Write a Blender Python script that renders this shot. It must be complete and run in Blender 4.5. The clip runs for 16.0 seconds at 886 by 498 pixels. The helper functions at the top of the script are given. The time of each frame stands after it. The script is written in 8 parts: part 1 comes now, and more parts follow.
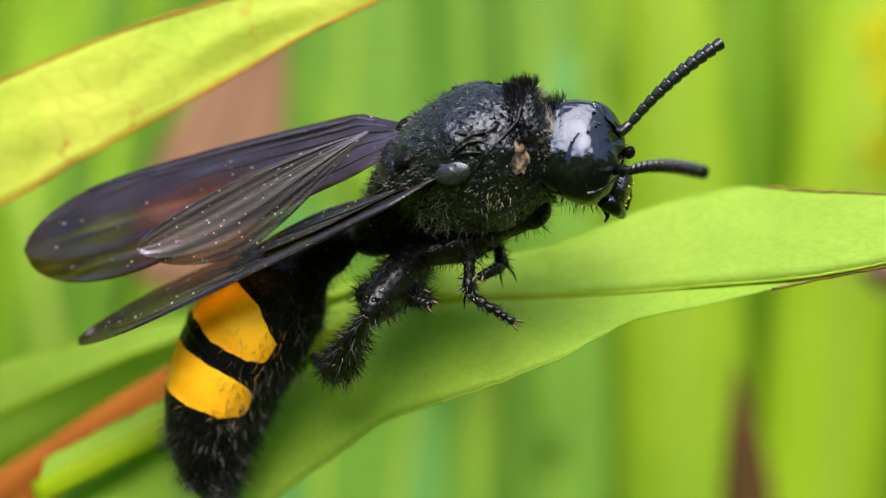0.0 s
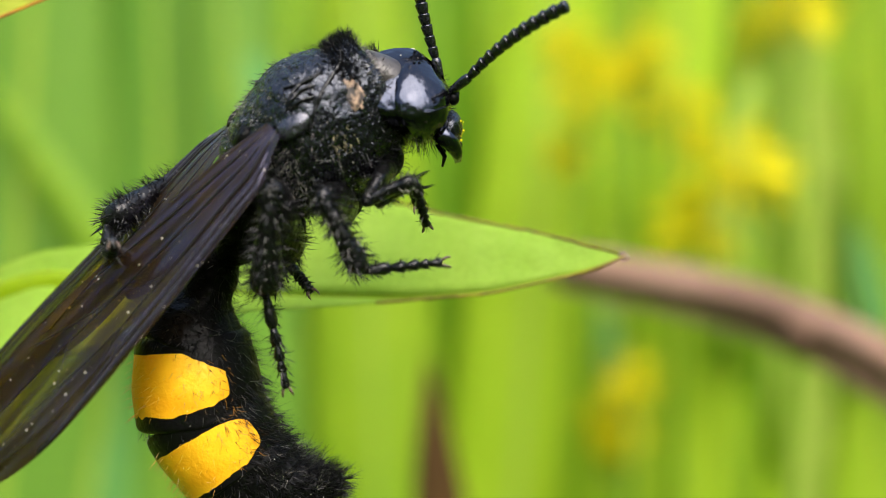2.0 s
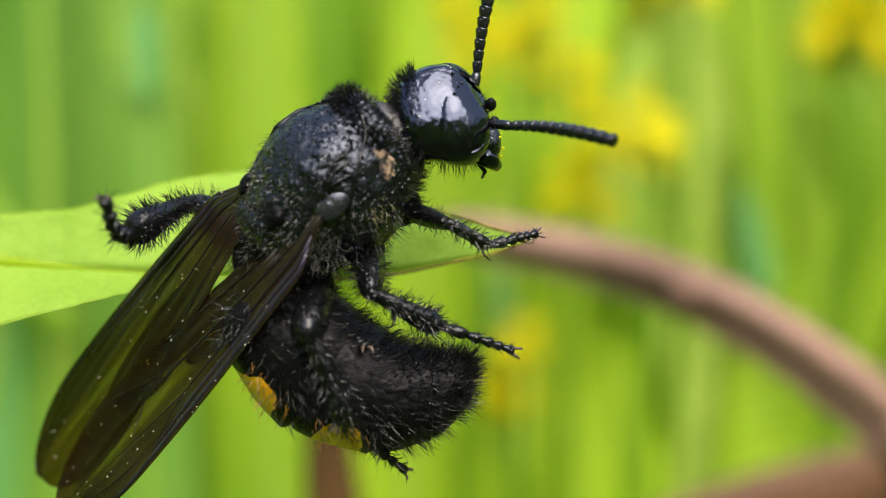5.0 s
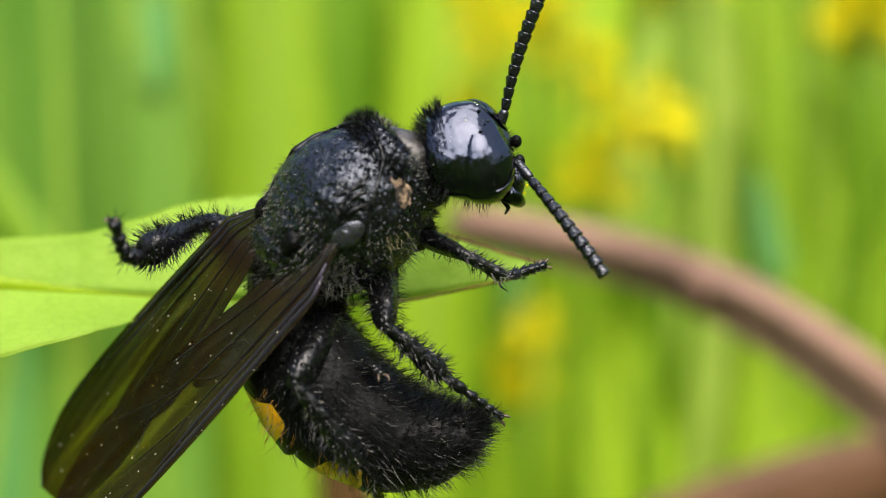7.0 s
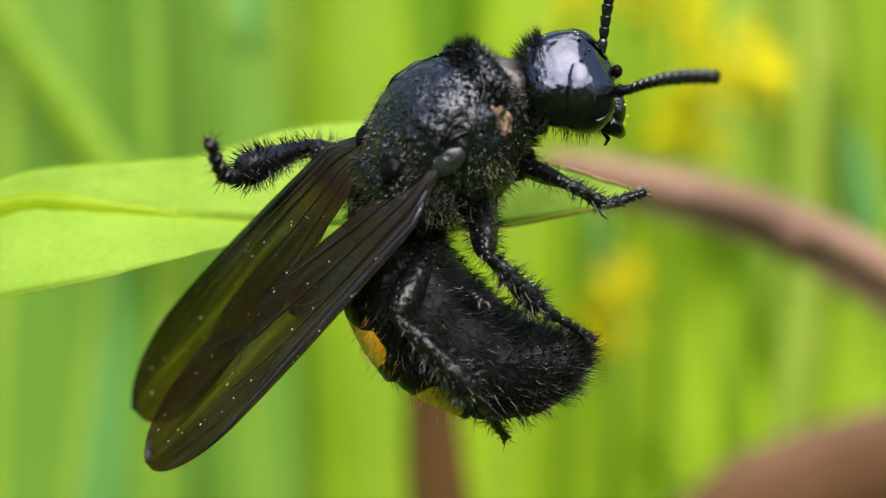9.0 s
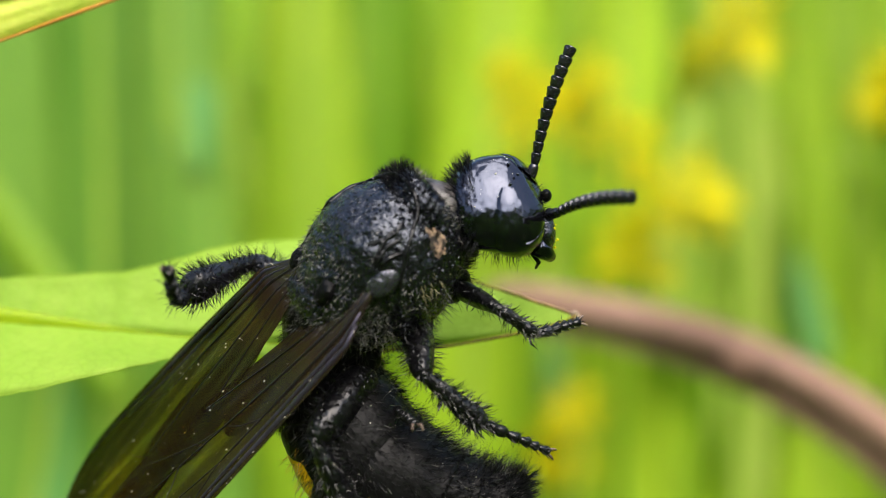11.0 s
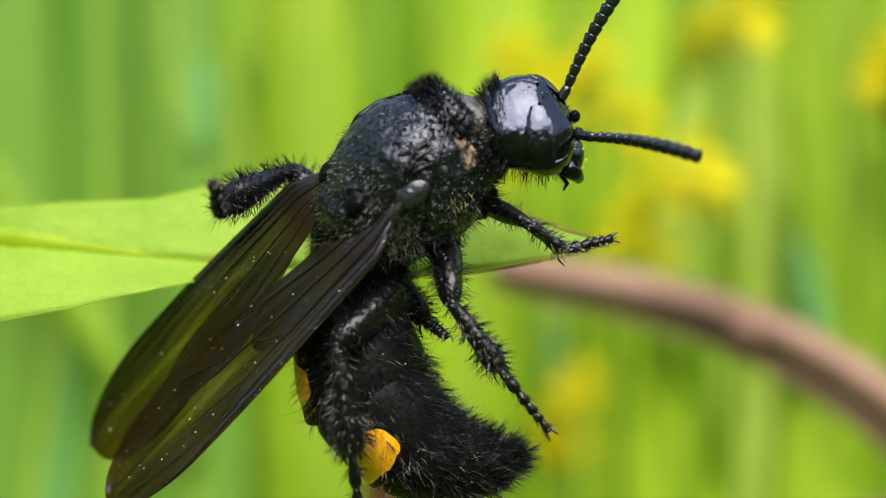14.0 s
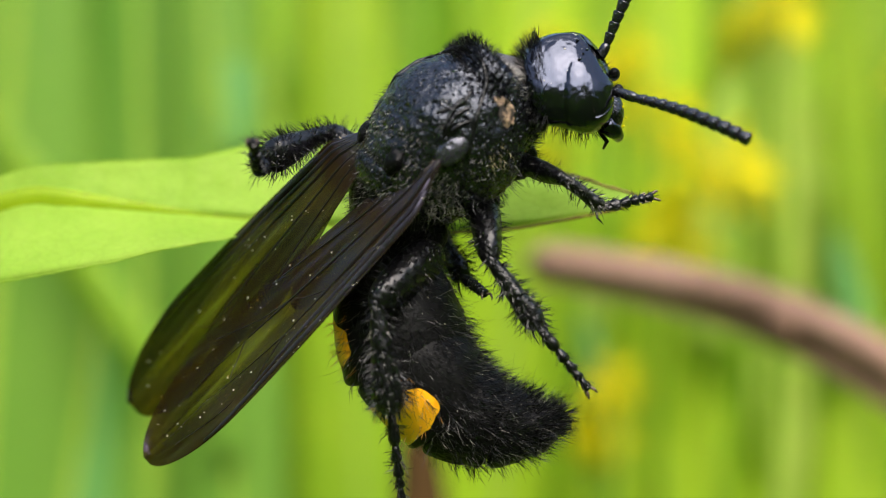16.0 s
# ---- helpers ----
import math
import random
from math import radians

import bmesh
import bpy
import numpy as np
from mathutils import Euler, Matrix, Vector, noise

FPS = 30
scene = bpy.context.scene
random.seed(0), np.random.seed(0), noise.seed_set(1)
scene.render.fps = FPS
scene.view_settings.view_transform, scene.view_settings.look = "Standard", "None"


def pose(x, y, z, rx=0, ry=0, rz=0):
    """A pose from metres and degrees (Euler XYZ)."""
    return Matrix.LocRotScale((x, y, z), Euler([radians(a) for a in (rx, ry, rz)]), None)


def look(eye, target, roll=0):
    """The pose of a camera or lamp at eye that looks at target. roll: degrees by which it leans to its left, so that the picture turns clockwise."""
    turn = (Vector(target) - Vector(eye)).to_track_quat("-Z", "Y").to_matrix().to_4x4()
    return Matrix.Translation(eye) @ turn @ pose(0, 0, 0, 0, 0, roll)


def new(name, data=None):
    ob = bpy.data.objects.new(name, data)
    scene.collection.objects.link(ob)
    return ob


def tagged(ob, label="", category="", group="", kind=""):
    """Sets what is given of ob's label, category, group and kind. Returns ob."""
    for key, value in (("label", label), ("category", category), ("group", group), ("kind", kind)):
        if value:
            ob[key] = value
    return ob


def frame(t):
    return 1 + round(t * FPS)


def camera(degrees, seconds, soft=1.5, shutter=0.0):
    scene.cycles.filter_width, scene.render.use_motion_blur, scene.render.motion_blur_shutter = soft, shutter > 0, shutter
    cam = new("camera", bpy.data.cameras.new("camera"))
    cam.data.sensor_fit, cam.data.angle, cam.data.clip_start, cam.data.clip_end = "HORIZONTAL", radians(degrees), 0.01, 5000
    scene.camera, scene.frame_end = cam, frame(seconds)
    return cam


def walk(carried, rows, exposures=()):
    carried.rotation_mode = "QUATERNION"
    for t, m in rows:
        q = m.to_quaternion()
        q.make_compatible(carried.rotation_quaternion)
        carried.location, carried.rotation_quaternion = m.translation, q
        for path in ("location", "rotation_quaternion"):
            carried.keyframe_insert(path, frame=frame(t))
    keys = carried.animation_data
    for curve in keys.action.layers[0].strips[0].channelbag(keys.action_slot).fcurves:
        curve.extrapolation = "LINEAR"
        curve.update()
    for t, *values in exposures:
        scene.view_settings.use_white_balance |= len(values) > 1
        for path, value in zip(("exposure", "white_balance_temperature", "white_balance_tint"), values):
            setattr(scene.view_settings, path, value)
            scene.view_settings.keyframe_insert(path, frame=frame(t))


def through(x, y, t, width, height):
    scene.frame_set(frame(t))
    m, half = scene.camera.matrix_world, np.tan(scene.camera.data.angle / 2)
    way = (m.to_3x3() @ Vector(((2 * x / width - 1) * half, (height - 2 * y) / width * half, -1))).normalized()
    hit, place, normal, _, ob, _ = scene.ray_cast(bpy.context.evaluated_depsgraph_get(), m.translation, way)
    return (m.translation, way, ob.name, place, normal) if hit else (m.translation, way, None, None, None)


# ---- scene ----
cam = camera(36, 16.0, soft=0.95, shutter=0.0)
cam.data.dof.use_dof = True
cam.data.dof.focus_distance = 0.0529
cam.data.dof.aperture_fstop = 29.0


def mm(x, y, z, rx=0, ry=0, rz=0):
    """A pose in millimetres and degrees."""
    return pose(x / 1000, y / 1000, z / 1000, rx, ry, rz)


# camera path
walk(cam, [
    (0, mm(0.361, -53.0, 3.420, 89.090, 0, 13.639)),
    (0.5, mm(0.361, -53.0, 3.420, 88.205, 0, 9.727)),
    (1, mm(0.361, -53.0, 3.420, 88.435, 0, 5.041)),
    (1.5, mm(0.361, -53.0, 3.420, 89.494, 0, 4.668)),
    (2, mm(0.361, -53.0, 3.420, 89.070, 0, 0.816)),
    (2.5, mm(0.361, -53.0, 3.420, 90.228, 0, 0.557)),
    (3, mm(0.361, -53.0, 3.420, 87.824, 0, -1.089)),
    (3.5, mm(1.240, -53.0, 3.687, 87.869, 0, -2.830)),
    (6, mm(1.382, -53.0, 5.183, 86.188, 0, -3.537)),
    (6.5, mm(1.019, -53.0, 5.821, 85.766, 0, -3.112)),
    (7, mm(1.298, -53.0, 6.658, 86.166, 0, -2.974)),
    (7.5, mm(3.075, -53.0, 7.137, 85.943, 0, -2.774)),
    (8, mm(3.134, -53.0, 7.953, 86.356, 0, -1.026)),
    (8.5, mm(1.368, -53.0, 6.355, 84.590, 0, 0.367)),
    (9, mm(0.748, -53.0, 5.391, 84.344, 0, 0.604)),
    (9.5, mm(1.194, -53.0, 5.314, 86.442, 0, 0.187)),
    (12, mm(1.637, -53.0, 3.957, 90.135, 0, -1.590)),
    (12.5, mm(0.376, -53.0, 2.659, 89.821, 0, -0.444)),
    (13, mm(0.075, -53.0, 1.732, 89.043, 0, 0.118)),
    (13.5, mm(-0.250, -53.0, 1.980, 89.719, 0, 0.079)),
    (14, mm(0.218, -53.0, 2.182, 89.659, 0, -1.465)),
    (14.5, mm(1.281, -53.0, 2.527, 89.955, 0, -2.107)),
    (15, mm(1.329, -53.0, 2.564, 90.393, 0, -2.626)),
    (15.5, mm(0.737, -53.0, 1.111, 88.691, 0, -1.778)),
    (16, mm(0.000, -53.0, 0.000, 90.000, 0, -0.000)),
])


# ---- world and sun ----
world = bpy.data.worlds.new("sky")
scene.world = world
world.use_nodes = True
wn = world.node_tree.nodes
sky = wn.new("ShaderNodeTexSky")
sky.sky_type = "NISHITA"
sky.sun_disc = False
sky.sun_elevation = radians(54)
sky.sun_rotation = radians(161)
sky.air_density, sky.dust_density = 1.2, 3.0
wn["Background"].inputs[1].default_value = 0.15
world.node_tree.links.new(sky.outputs[0], wn["Background"].inputs[0])
sun = new("sun", bpy.data.lights.new("sun", "SUN"))
sun.data.energy = 2.9
sun.data.angle = radians(58)
sun.data.color = (1.0, 0.92, 0.86)
sun.matrix_world = look((0.24, -0.70, 1.02), (0, 0, 0))
scene.view_settings.exposure = 1.27

# ---- materials ----


def mat(name):
    m = bpy.data.materials.new(name)
    m.use_nodes = True
    nt = m.node_tree
    return m, nt, nt.nodes["Principled BSDF"]


def node(nt, kind, **kw):
    n = nt.nodes.new(kind)
    for k, v in kw.items():
        n.inputs[k].default_value = v
    return n


def ramp(nt, fac, stops):
    n = nt.nodes.new("ShaderNodeValToRGB")
    while len(n.color_ramp.elements) < len(stops):
        n.color_ramp.elements.new(0.5)
    for e, (p, c) in zip(n.color_ramp.elements, stops):
        e.position, e.color = p, (*c, 1)
    nt.links.new(fac, n.inputs[0])
    return n


def coords(nt):
    return nt.nodes.new("ShaderNodeTexCoord").outputs["Object"]


def noise_tex(nt, scale, detail=3.0, rough=0.55, co=None):
    n = node(nt, "ShaderNodeTexNoise", Scale=scale, Detail=detail, Roughness=rough)
    nt.links.new(co or coords(nt), n.inputs["Vector"])
    return n


def bump(nt, bsdf, height, strength, dist):
    b = node(nt, "ShaderNodeBump", Strength=strength, Distance=dist)
    nt.links.new(height, b.inputs["Height"])
    nt.links.new(b.outputs[0], bsdf.inputs["Normal"])
    return b


def maths(nt, op, a, b=None, c=None):
    n = nt.nodes.new("ShaderNodeMath")
    n.operation = op
    for i, v in enumerate((a, b, c)):
        if v is None:
            continue
        if isinstance(v, (int, float)):
            n.inputs[i].default_value = v
        else:
            nt.links.new(v, n.inputs[i])
    return n.outputs[0]


def mix_colour(nt, fac, a, b):
    n = nt.nodes.new("ShaderNodeMix")
    n.data_type = "RGBA"
    if isinstance(fac, (int, float)):
        n.inputs[0].default_value = fac
    else:
        nt.links.new(fac, n.inputs[0])
    for sock, v in ((n.inputs[6], a), (n.inputs[7], b)):
        if isinstance(v, tuple):
            sock.default_value = (*v, 1)
        else:
            nt.links.new(v, sock)
    return n.outputs[2]


def chitin(name, base, rough, pit, pit_depth, gloss=0.5, lumps=0.0, tint=(1, 1, 1)):
    """Black insect shell: pitted, dusty in the pits."""
    m, nt, b = mat(name)
    vor = node(nt, "ShaderNodeTexVoronoi", Scale=pit)
    nt.links.new(coords(nt), vor.inputs["Vector"])
    big = noise_tex(nt, 450, 2)
    pits = ramp(nt, vor.outputs["Distance"], [(0.10, (0, 0, 0)), (0.38, (1, 1, 1))])
    patchy = ramp(nt, noise_tex(nt, 1500, 2).outputs["Fac"], [(0.40, (0, 0, 0)), (0.58, (1, 1, 1))])
    pits_ = maths(nt, "MAXIMUM", pits.outputs[0], patchy.outputs[0])
    fine = noise_tex(nt, 5200, 3)
    dust = noise_tex(nt, 2600, 4, 0.7)
    speck = ramp(nt, dust.outputs["Fac"], [(0.66, (0, 0, 0)), (0.74, (1, 1, 1))])
    col = mix_colour(nt, big.outputs["Fac"], tuple(c * 0.6 for c in base), tuple(c * 1.4 for c in base))
    col = mix_colour(nt, maths(nt, "MULTIPLY", speck.outputs[0], 0.16), col, (0.34, 0.31, 0.25))
    nt.links.new(col, b.inputs["Base Color"])
    r = maths(nt, "MULTIPLY_ADD", fine.outputs["Fac"], 0.22, rough - 0.1)
    nt.links.new(r, b.inputs["Roughness"])
    b.inputs["Specular IOR Level"].default_value = gloss
    b.inputs["Specular Tint"].default_value = (*tint, 1)
    mid = noise_tex(nt, 1900, 3)
    h = maths(nt, "ADD", pits_, maths(nt, "ADD", maths(nt, "MULTIPLY", mid.outputs["Fac"], 0.2), maths(nt, "MULTIPLY", fine.outputs["Fac"], 0.25)))
    first = bump(nt, b, h, 1.0, pit_depth)
    if lumps:
        # uneven plates that break up the gleam
        wide = noise_tex(nt, 1100, 2)
        second = node(nt, "ShaderNodeBump", Strength=1.0, Distance=lumps)
        nt.links.new(wide.outputs["Fac"], second.inputs["Height"])
        nt.links.new(second.outputs[0], first.inputs["Normal"])
    return m


SHELL = chitin("thorax_shell", (0.003, 0.003, 0.004), 0.26, 4800, 0.00026, 0.55, 0.00022, (0.78, 0.85, 1.0))
GLOSS = chitin("polished_shell", (0.0015, 0.0015, 0.002), 0.13, 2200, 0.000005, 0.62, 0.00010, (0.66, 0.74, 1.0))
DULL = chitin("dull_shell", (0.003, 0.003, 0.003), 0.40, 7000, 0.00008, 0.09, 0.00025)
PLATE = chitin("grey_plate", (0.011, 0.011, 0.014), 0.25, 2500, 0.00003, 0.8, 0.00006, (0.85, 0.87, 1.0))
COSTA = chitin("wing_edge", (0.016, 0.014, 0.019), 0.38, 5200, 0.00003, 0.7, 0.00010, (0.75, 0.72, 1.0))
FEELER = chitin("feeler_shell", (0.006, 0.006, 0.007), 0.24, 6000, 0.00003, 0.6, 0.00005, (0.9, 0.92, 1.0))
LIMB = chitin("limb_shell", (0.003, 0.003, 0.0035), 0.30, 3600, 0.00008, 0.34, 0.00022)

HAIR, nt, b = mat("black_hair")
b.inputs["Base Color"].default_value = (0.004, 0.004, 0.0045, 1)
b.inputs["Roughness"].default_value = 0.35
b.inputs["Specular IOR Level"].default_value = 0.3
PALE, nt, b = mat("grey_hair")
n_ = noise_tex(nt, 900)
nt.links.new(ramp(nt, n_.outputs["Fac"], [(0.3, (0.07, 0.066, 0.058)), (0.7, (0.22, 0.21, 0.185))]).outputs[0], b.inputs["Base Color"])
b.inputs["Roughness"].default_value = 0.45
STRAW, nt, b = mat("straw_hair")
b.inputs["Base Color"].default_value = (0.22, 0.19, 0.09, 1)
b.inputs["Roughness"].default_value = 0.5
GOLD, nt, b = mat("golden_hair")
b.inputs["Base Color"].default_value = (0.42, 0.19, 0.02, 1)
b.inputs["Roughness"].default_value = 0.45


def banded(name, x0, x1, half_angle, notch):
    """Black shell with one orange patch over the back between x0 and x1 (mm along the piece)."""
    m, nt, b = mat(name)
    co = coords(nt)
    sep = nt.nodes.new("ShaderNodeSeparateXYZ")
    nt.links.new(co, sep.inputs[0])
    wob = noise_tex(nt, 900, 2, co=co).outputs["Fac"]
    ang = maths(nt, "ABSOLUTE", maths(nt, "ARCTAN2", sep.outputs[1], sep.outputs[2]))
    x = maths(nt, "MULTIPLY_ADD", wob, 0.0004, maths(nt, "ADD", sep.outputs[0], -0.0002))
    # rounded towards the sides, notched at the front corner
    u = maths(nt, "DIVIDE", maths(nt, "SUBTRACT", x, (x0 + x1) / 2000), (x1 - x0) / 2000)
    v = maths(nt, "DIVIDE", ang, radians(half_angle))
    cut = maths(nt, "MULTIPLY", maths(nt, "GREATER_THAN", maths(nt, "ADD", v, maths(nt, "MULTIPLY", u, -0.5)), notch), 0.6)
    r = maths(nt, "ADD", maths(nt, "POWER", maths(nt, "ABSOLUTE", u), 3.0), maths(nt, "POWER", v, 4.0))
    mask = maths(nt, "LESS_THAN", maths(nt, "ADD", maths(nt, "MULTIPLY_ADD", wob, 0.5, -0.25), maths(nt, "ADD", r, cut)), 1.0)
    fine = noise_tex(nt, 4200, 4, co=co)
    big = noise_tex(nt, 600, 2, co=co)
    orange = ramp(nt, big.outputs["Fac"], [(0.3, (0.92, 0.40, 0.008)), (0.7, (0.98, 0.54, 0.016))])
    pores = ramp(nt, fine.outputs["Fac"], [(0.22, (0.6, 0.24, 0.01)), (0.36, (1, 1, 1))])
    mul = nt.nodes.new("ShaderNodeMix")
    mul.data_type, mul.blend_type = "RGBA", "MULTIPLY"
    mul.inputs[0].default_value = 0.6
    nt.links.new(orange.outputs[0], mul.inputs[6])
    nt.links.new(pores.outputs[0], mul.inputs[7])
    nt.links.new(mix_colour(nt, mask, (0.004, 0.004, 0.004), mul.outputs[2]), b.inputs["Base Color"])
    b.inputs["Roughness"].default_value = 0.38
    nt.links.new(maths(nt, "MULTIPLY_ADD", mask, 0.26, 0.09), b.inputs["Specular IOR Level"])
    bump(nt, b, fine.outputs["Fac"], 0.7, 0.00006)
    return m


BAND_A = banded("banded_shell_a", 0.35, 2.75, 93, 1.08)
BAND_B = banded("banded_shell_b", 0.75, 2.75, 100, 1.4)

WING, nt, b = mat("smoky_wing")
co_ = coords(nt)
n_ = noise_tex(nt, 420, 4, co=co_)
st_ = nt.nodes.new("ShaderNodeMapping")
st_.inputs["Scale"].default_value = (120, 1350, 1)
nt.links.new(co_, st_.inputs[0])
streak = node(nt, "ShaderNodeTexNoise", Scale=1.0, Detail=4.0)
nt.links.new(st_.outputs[0], streak.inputs["Vector"])
nt.links.new(ramp(nt, n_.outputs["Fac"], [(0.3, (0.008, 0.0055, 0.0025)), (0.7, (0.026, 0.017, 0.006))]).outputs[0], b.inputs["Base Color"])
b.inputs["Roughness"].default_value = 0.22
b.inputs["Specular IOR Level"].default_value = 0.55
b.inputs["Specular Tint"].default_value = (0.62, 0.58, 1.0, 1)
bump(nt, b, streak.outputs["Fac"], 0.9, 0.00009)
tr_ = node(nt, "ShaderNodeBsdfTransparent")
nt.links.new(ramp(nt, streak.outputs["Fac"], [(0.40, (0.46, 0.32, 0.12)), (0.62, (0.76, 0.60, 0.25))]).outputs[0], tr_.inputs[0])
mx_ = nt.nodes.new("ShaderNodeMixShader")
clear = ramp(nt, maths(nt, "MULTIPLY_ADD", n_.outputs["Fac"], 0.25, maths(nt, "MULTIPLY", streak.outputs["Fac"], 0.75)), [(0.36, (0.46, 0.46, 0.46)), (0.62, (0.88, 0.88, 0.88))])
xyz_ = nt.nodes.new("ShaderNodeSeparateXYZ")
nt.links.new(co_, xyz_.inputs[0])
edge_ = ramp(nt, maths(nt, "MULTIPLY_ADD", xyz_.outputs[1], 300.0, maths(nt, "MULTIPLY_ADD", streak.outputs["Fac"], 0.3, 0.25)), [(0.40, (1, 1, 1)), (0.74, (0.35, 0.35, 0.35))])
base_ = ramp(nt, maths(nt, "MULTIPLY", xyz_.outputs[0], 100.0), [(0.15, (0.12, 0.12, 0.12)), (0.8, (1, 1, 1))])
nt.links.new(maths(nt, "MULTIPLY", clear.outputs[0], maths(nt, "MULTIPLY", edge_.outputs[0], base_.outputs[0])), mx_.inputs[0])
nt.links.new(b.outputs[0], mx_.inputs[1])
nt.links.new(tr_.outputs[0], mx_.inputs[2])


def sheen_coat(nt, under, height, share, low, high):
    """Thin-film gloss over a wing's membrane."""
    g = node(nt, "ShaderNodeBsdfGlossy", Roughness=0.36)
    mp = nt.nodes.new("ShaderNodeMapping")
    mp.inputs["Scale"].default_value = (260, 1500, 1)
    nt.links.new(coords(nt), mp.inputs[0])
    film = node(nt, "ShaderNodeTexNoise", Scale=1.0, Detail=4.0, Roughness=0.6)
    nt.links.new(mp.outputs[0], film.inputs["Vector"])
    nt.links.new(ramp(nt, film.outputs["Fac"], [(0.38, tuple(c * 0.12 for c in low)), (0.52, low), (0.68, high)]).outputs[0], g.inputs["Color"])
    bp = node(nt, "ShaderNodeBump", Strength=0.9, Distance=0.00009)
    nt.links.new(height, bp.inputs["Height"])
    nt.links.new(bp.outputs[0], g.inputs["Normal"])
    mix = nt.nodes.new("ShaderNodeMixShader")
    mix.inputs[0].default_value = share
    nt.links.new(under, mix.inputs[1])
    nt.links.new(g.outputs[0], mix.inputs[2])
    nt.links.new(mix.outputs[0], nt.nodes["Material Output"].inputs[0])


sheen_coat(nt, mx_.outputs[0], streak.outputs["Fac"], 0.05, (0.18, 0.15, 0.34), (0.45, 0.58, 1.0))


def pale_wing():
    m, nt, b = mat("clear_wing")
    co = coords(nt)
    mp = nt.nodes.new("ShaderNodeMapping")
    mp.inputs["Scale"].default_value = (150, 1900, 1)
    nt.links.new(co, mp.inputs[0])
    st = node(nt, "ShaderNodeTexNoise", Scale=1.0, Detail=4.0)
    nt.links.new(mp.outputs[0], st.inputs["Vector"])
    nt.links.new(ramp(nt, st.outputs["Fac"], [(0.35, (0.05, 0.043, 0.06)), (0.7, (0.26, 0.23, 0.28))]).outputs[0], b.inputs["Base Color"])
    b.inputs["Roughness"].default_value = 0.25
    b.inputs["Specular Tint"].default_value = (0.6, 0.65, 1.0, 1)
    bump(nt, b, st.outputs["Fac"], 0.8, 0.00008)
    t = node(nt, "ShaderNodeBsdfTransparent")
    t.inputs[0].default_value = (0.84, 0.80, 0.66, 1)
    mx = nt.nodes.new("ShaderNodeMixShader")
    nt.links.new(ramp(nt, st.outputs["Fac"], [(0.3, (0.35, 0.35, 0.35)), (0.75, (0.72, 0.72, 0.72))]).outputs[0], mx.inputs[0])
    nt.links.new(b.outputs[0], mx.inputs[1])
    nt.links.new(t.outputs[0], mx.inputs[2])
    sheen_coat(nt, mx.outputs[0], st.outputs["Fac"], 0.08, (0.42, 0.38, 0.60), (0.75, 0.72, 0.85))
    return m


CLEAR = pale_wing()
VEIN, nt, b = mat("wing_vein")
b.inputs["Base Color"].default_value = (0.008, 0.006, 0.006, 1)
b.inputs["Roughness"].default_value = 0.4
b.inputs["Specular IOR Level"].default_value = 0.3

DUST, nt, b = mat("dust_and_glints")
n_ = noise_tex(nt, 2000)
nt.links.new(ramp(nt, n_.outputs["Fac"], [(0.35, (0.5, 0.45, 0.3)), (0.65, (0.75, 0.72, 0.6))]).outputs[0], b.inputs["Base Color"])
b.inputs["Roughness"].default_value = 0.8


def foliage(name, dark, light, scale, through=0.45, rough=0.45, spots=None, veins=0.0, bump_d=0.00005, vary=0.0, gloss=0.35):
    """Leaf tissue: mottled, veined, light comes through it."""
    m, nt, b = mat(name)
    co = coords(nt)
    big = noise_tex(nt, scale, 3, co=co)
    fine = noise_tex(nt, scale * 14, 4, 0.65, co=co)
    fac = maths(nt, "ADD", maths(nt, "MULTIPLY", big.outputs["Fac"], 0.7), maths(nt, "MULTIPLY", fine.outputs["Fac"], 0.3))
    if vary:
        info = nt.nodes.new("ShaderNodeObjectInfo")
        fac = maths(nt, "ADD", fac, maths(nt, "MULTIPLY_ADD", info.outputs["Random"], vary, -vary / 2))
    col = ramp(nt, fac, [(0.3, dark), (0.7, light)]).outputs[0]
    height = fine.outputs["Fac"]
    if veins:
        mp = nt.nodes.new("ShaderNodeMapping")
        mp.inputs["Rotation"].default_value = (0, radians(28), 0)
        mp.inputs["Scale"].default_value = (veins, veins, veins * 2.5)
        nt.links.new(co, mp.inputs[0])
        vo = node(nt, "ShaderNodeTexVoronoi", Scale=1.0)
        vo.feature = "DISTANCE_TO_EDGE"
        nt.links.new(mp.outputs[0], vo.inputs["Vector"])
        net = ramp(nt, vo.outputs["Distance"], [(0.0, (1, 1, 1)), (0.12, (0, 0, 0))]).outputs[0]
        col = mix_colour(nt, maths(nt, "MULTIPLY", net, 0.16), col, tuple(c * 0.55 for c in dark))
        height = maths(nt, "SUBTRACT", height, maths(nt, "MULTIPLY", net, 0.25))
    if spots:
        sp = noise_tex(nt, scale * 3.1, 4, 0.7, co=co)
        col = mix_colour(nt, ramp(nt, sp.outputs["Fac"], [(0.62, (0, 0, 0)), (0.72, (1, 1, 1))]).outputs[0], col, spots)
    nt.links.new(col, b.inputs["Base Color"])
    b.inputs["Roughness"].default_value = rough
    b.inputs["Specular IOR Level"].default_value = gloss
    bump(nt, b, height, 0.7, bump_d)
    t = nt.nodes.new("ShaderNodeBsdfTranslucent")
    nt.links.new(col, t.inputs[0])
    mx = nt.nodes.new("ShaderNodeMixShader")
    mx.inputs[0].default_value = through
    nt.links.new(b.outputs[0], mx.inputs[1])
    nt.links.new(t.outputs[0], mx.inputs[2])
    nt.links.new(mx.outputs[0], nt.nodes["Material Output"].inputs[0])
    return m


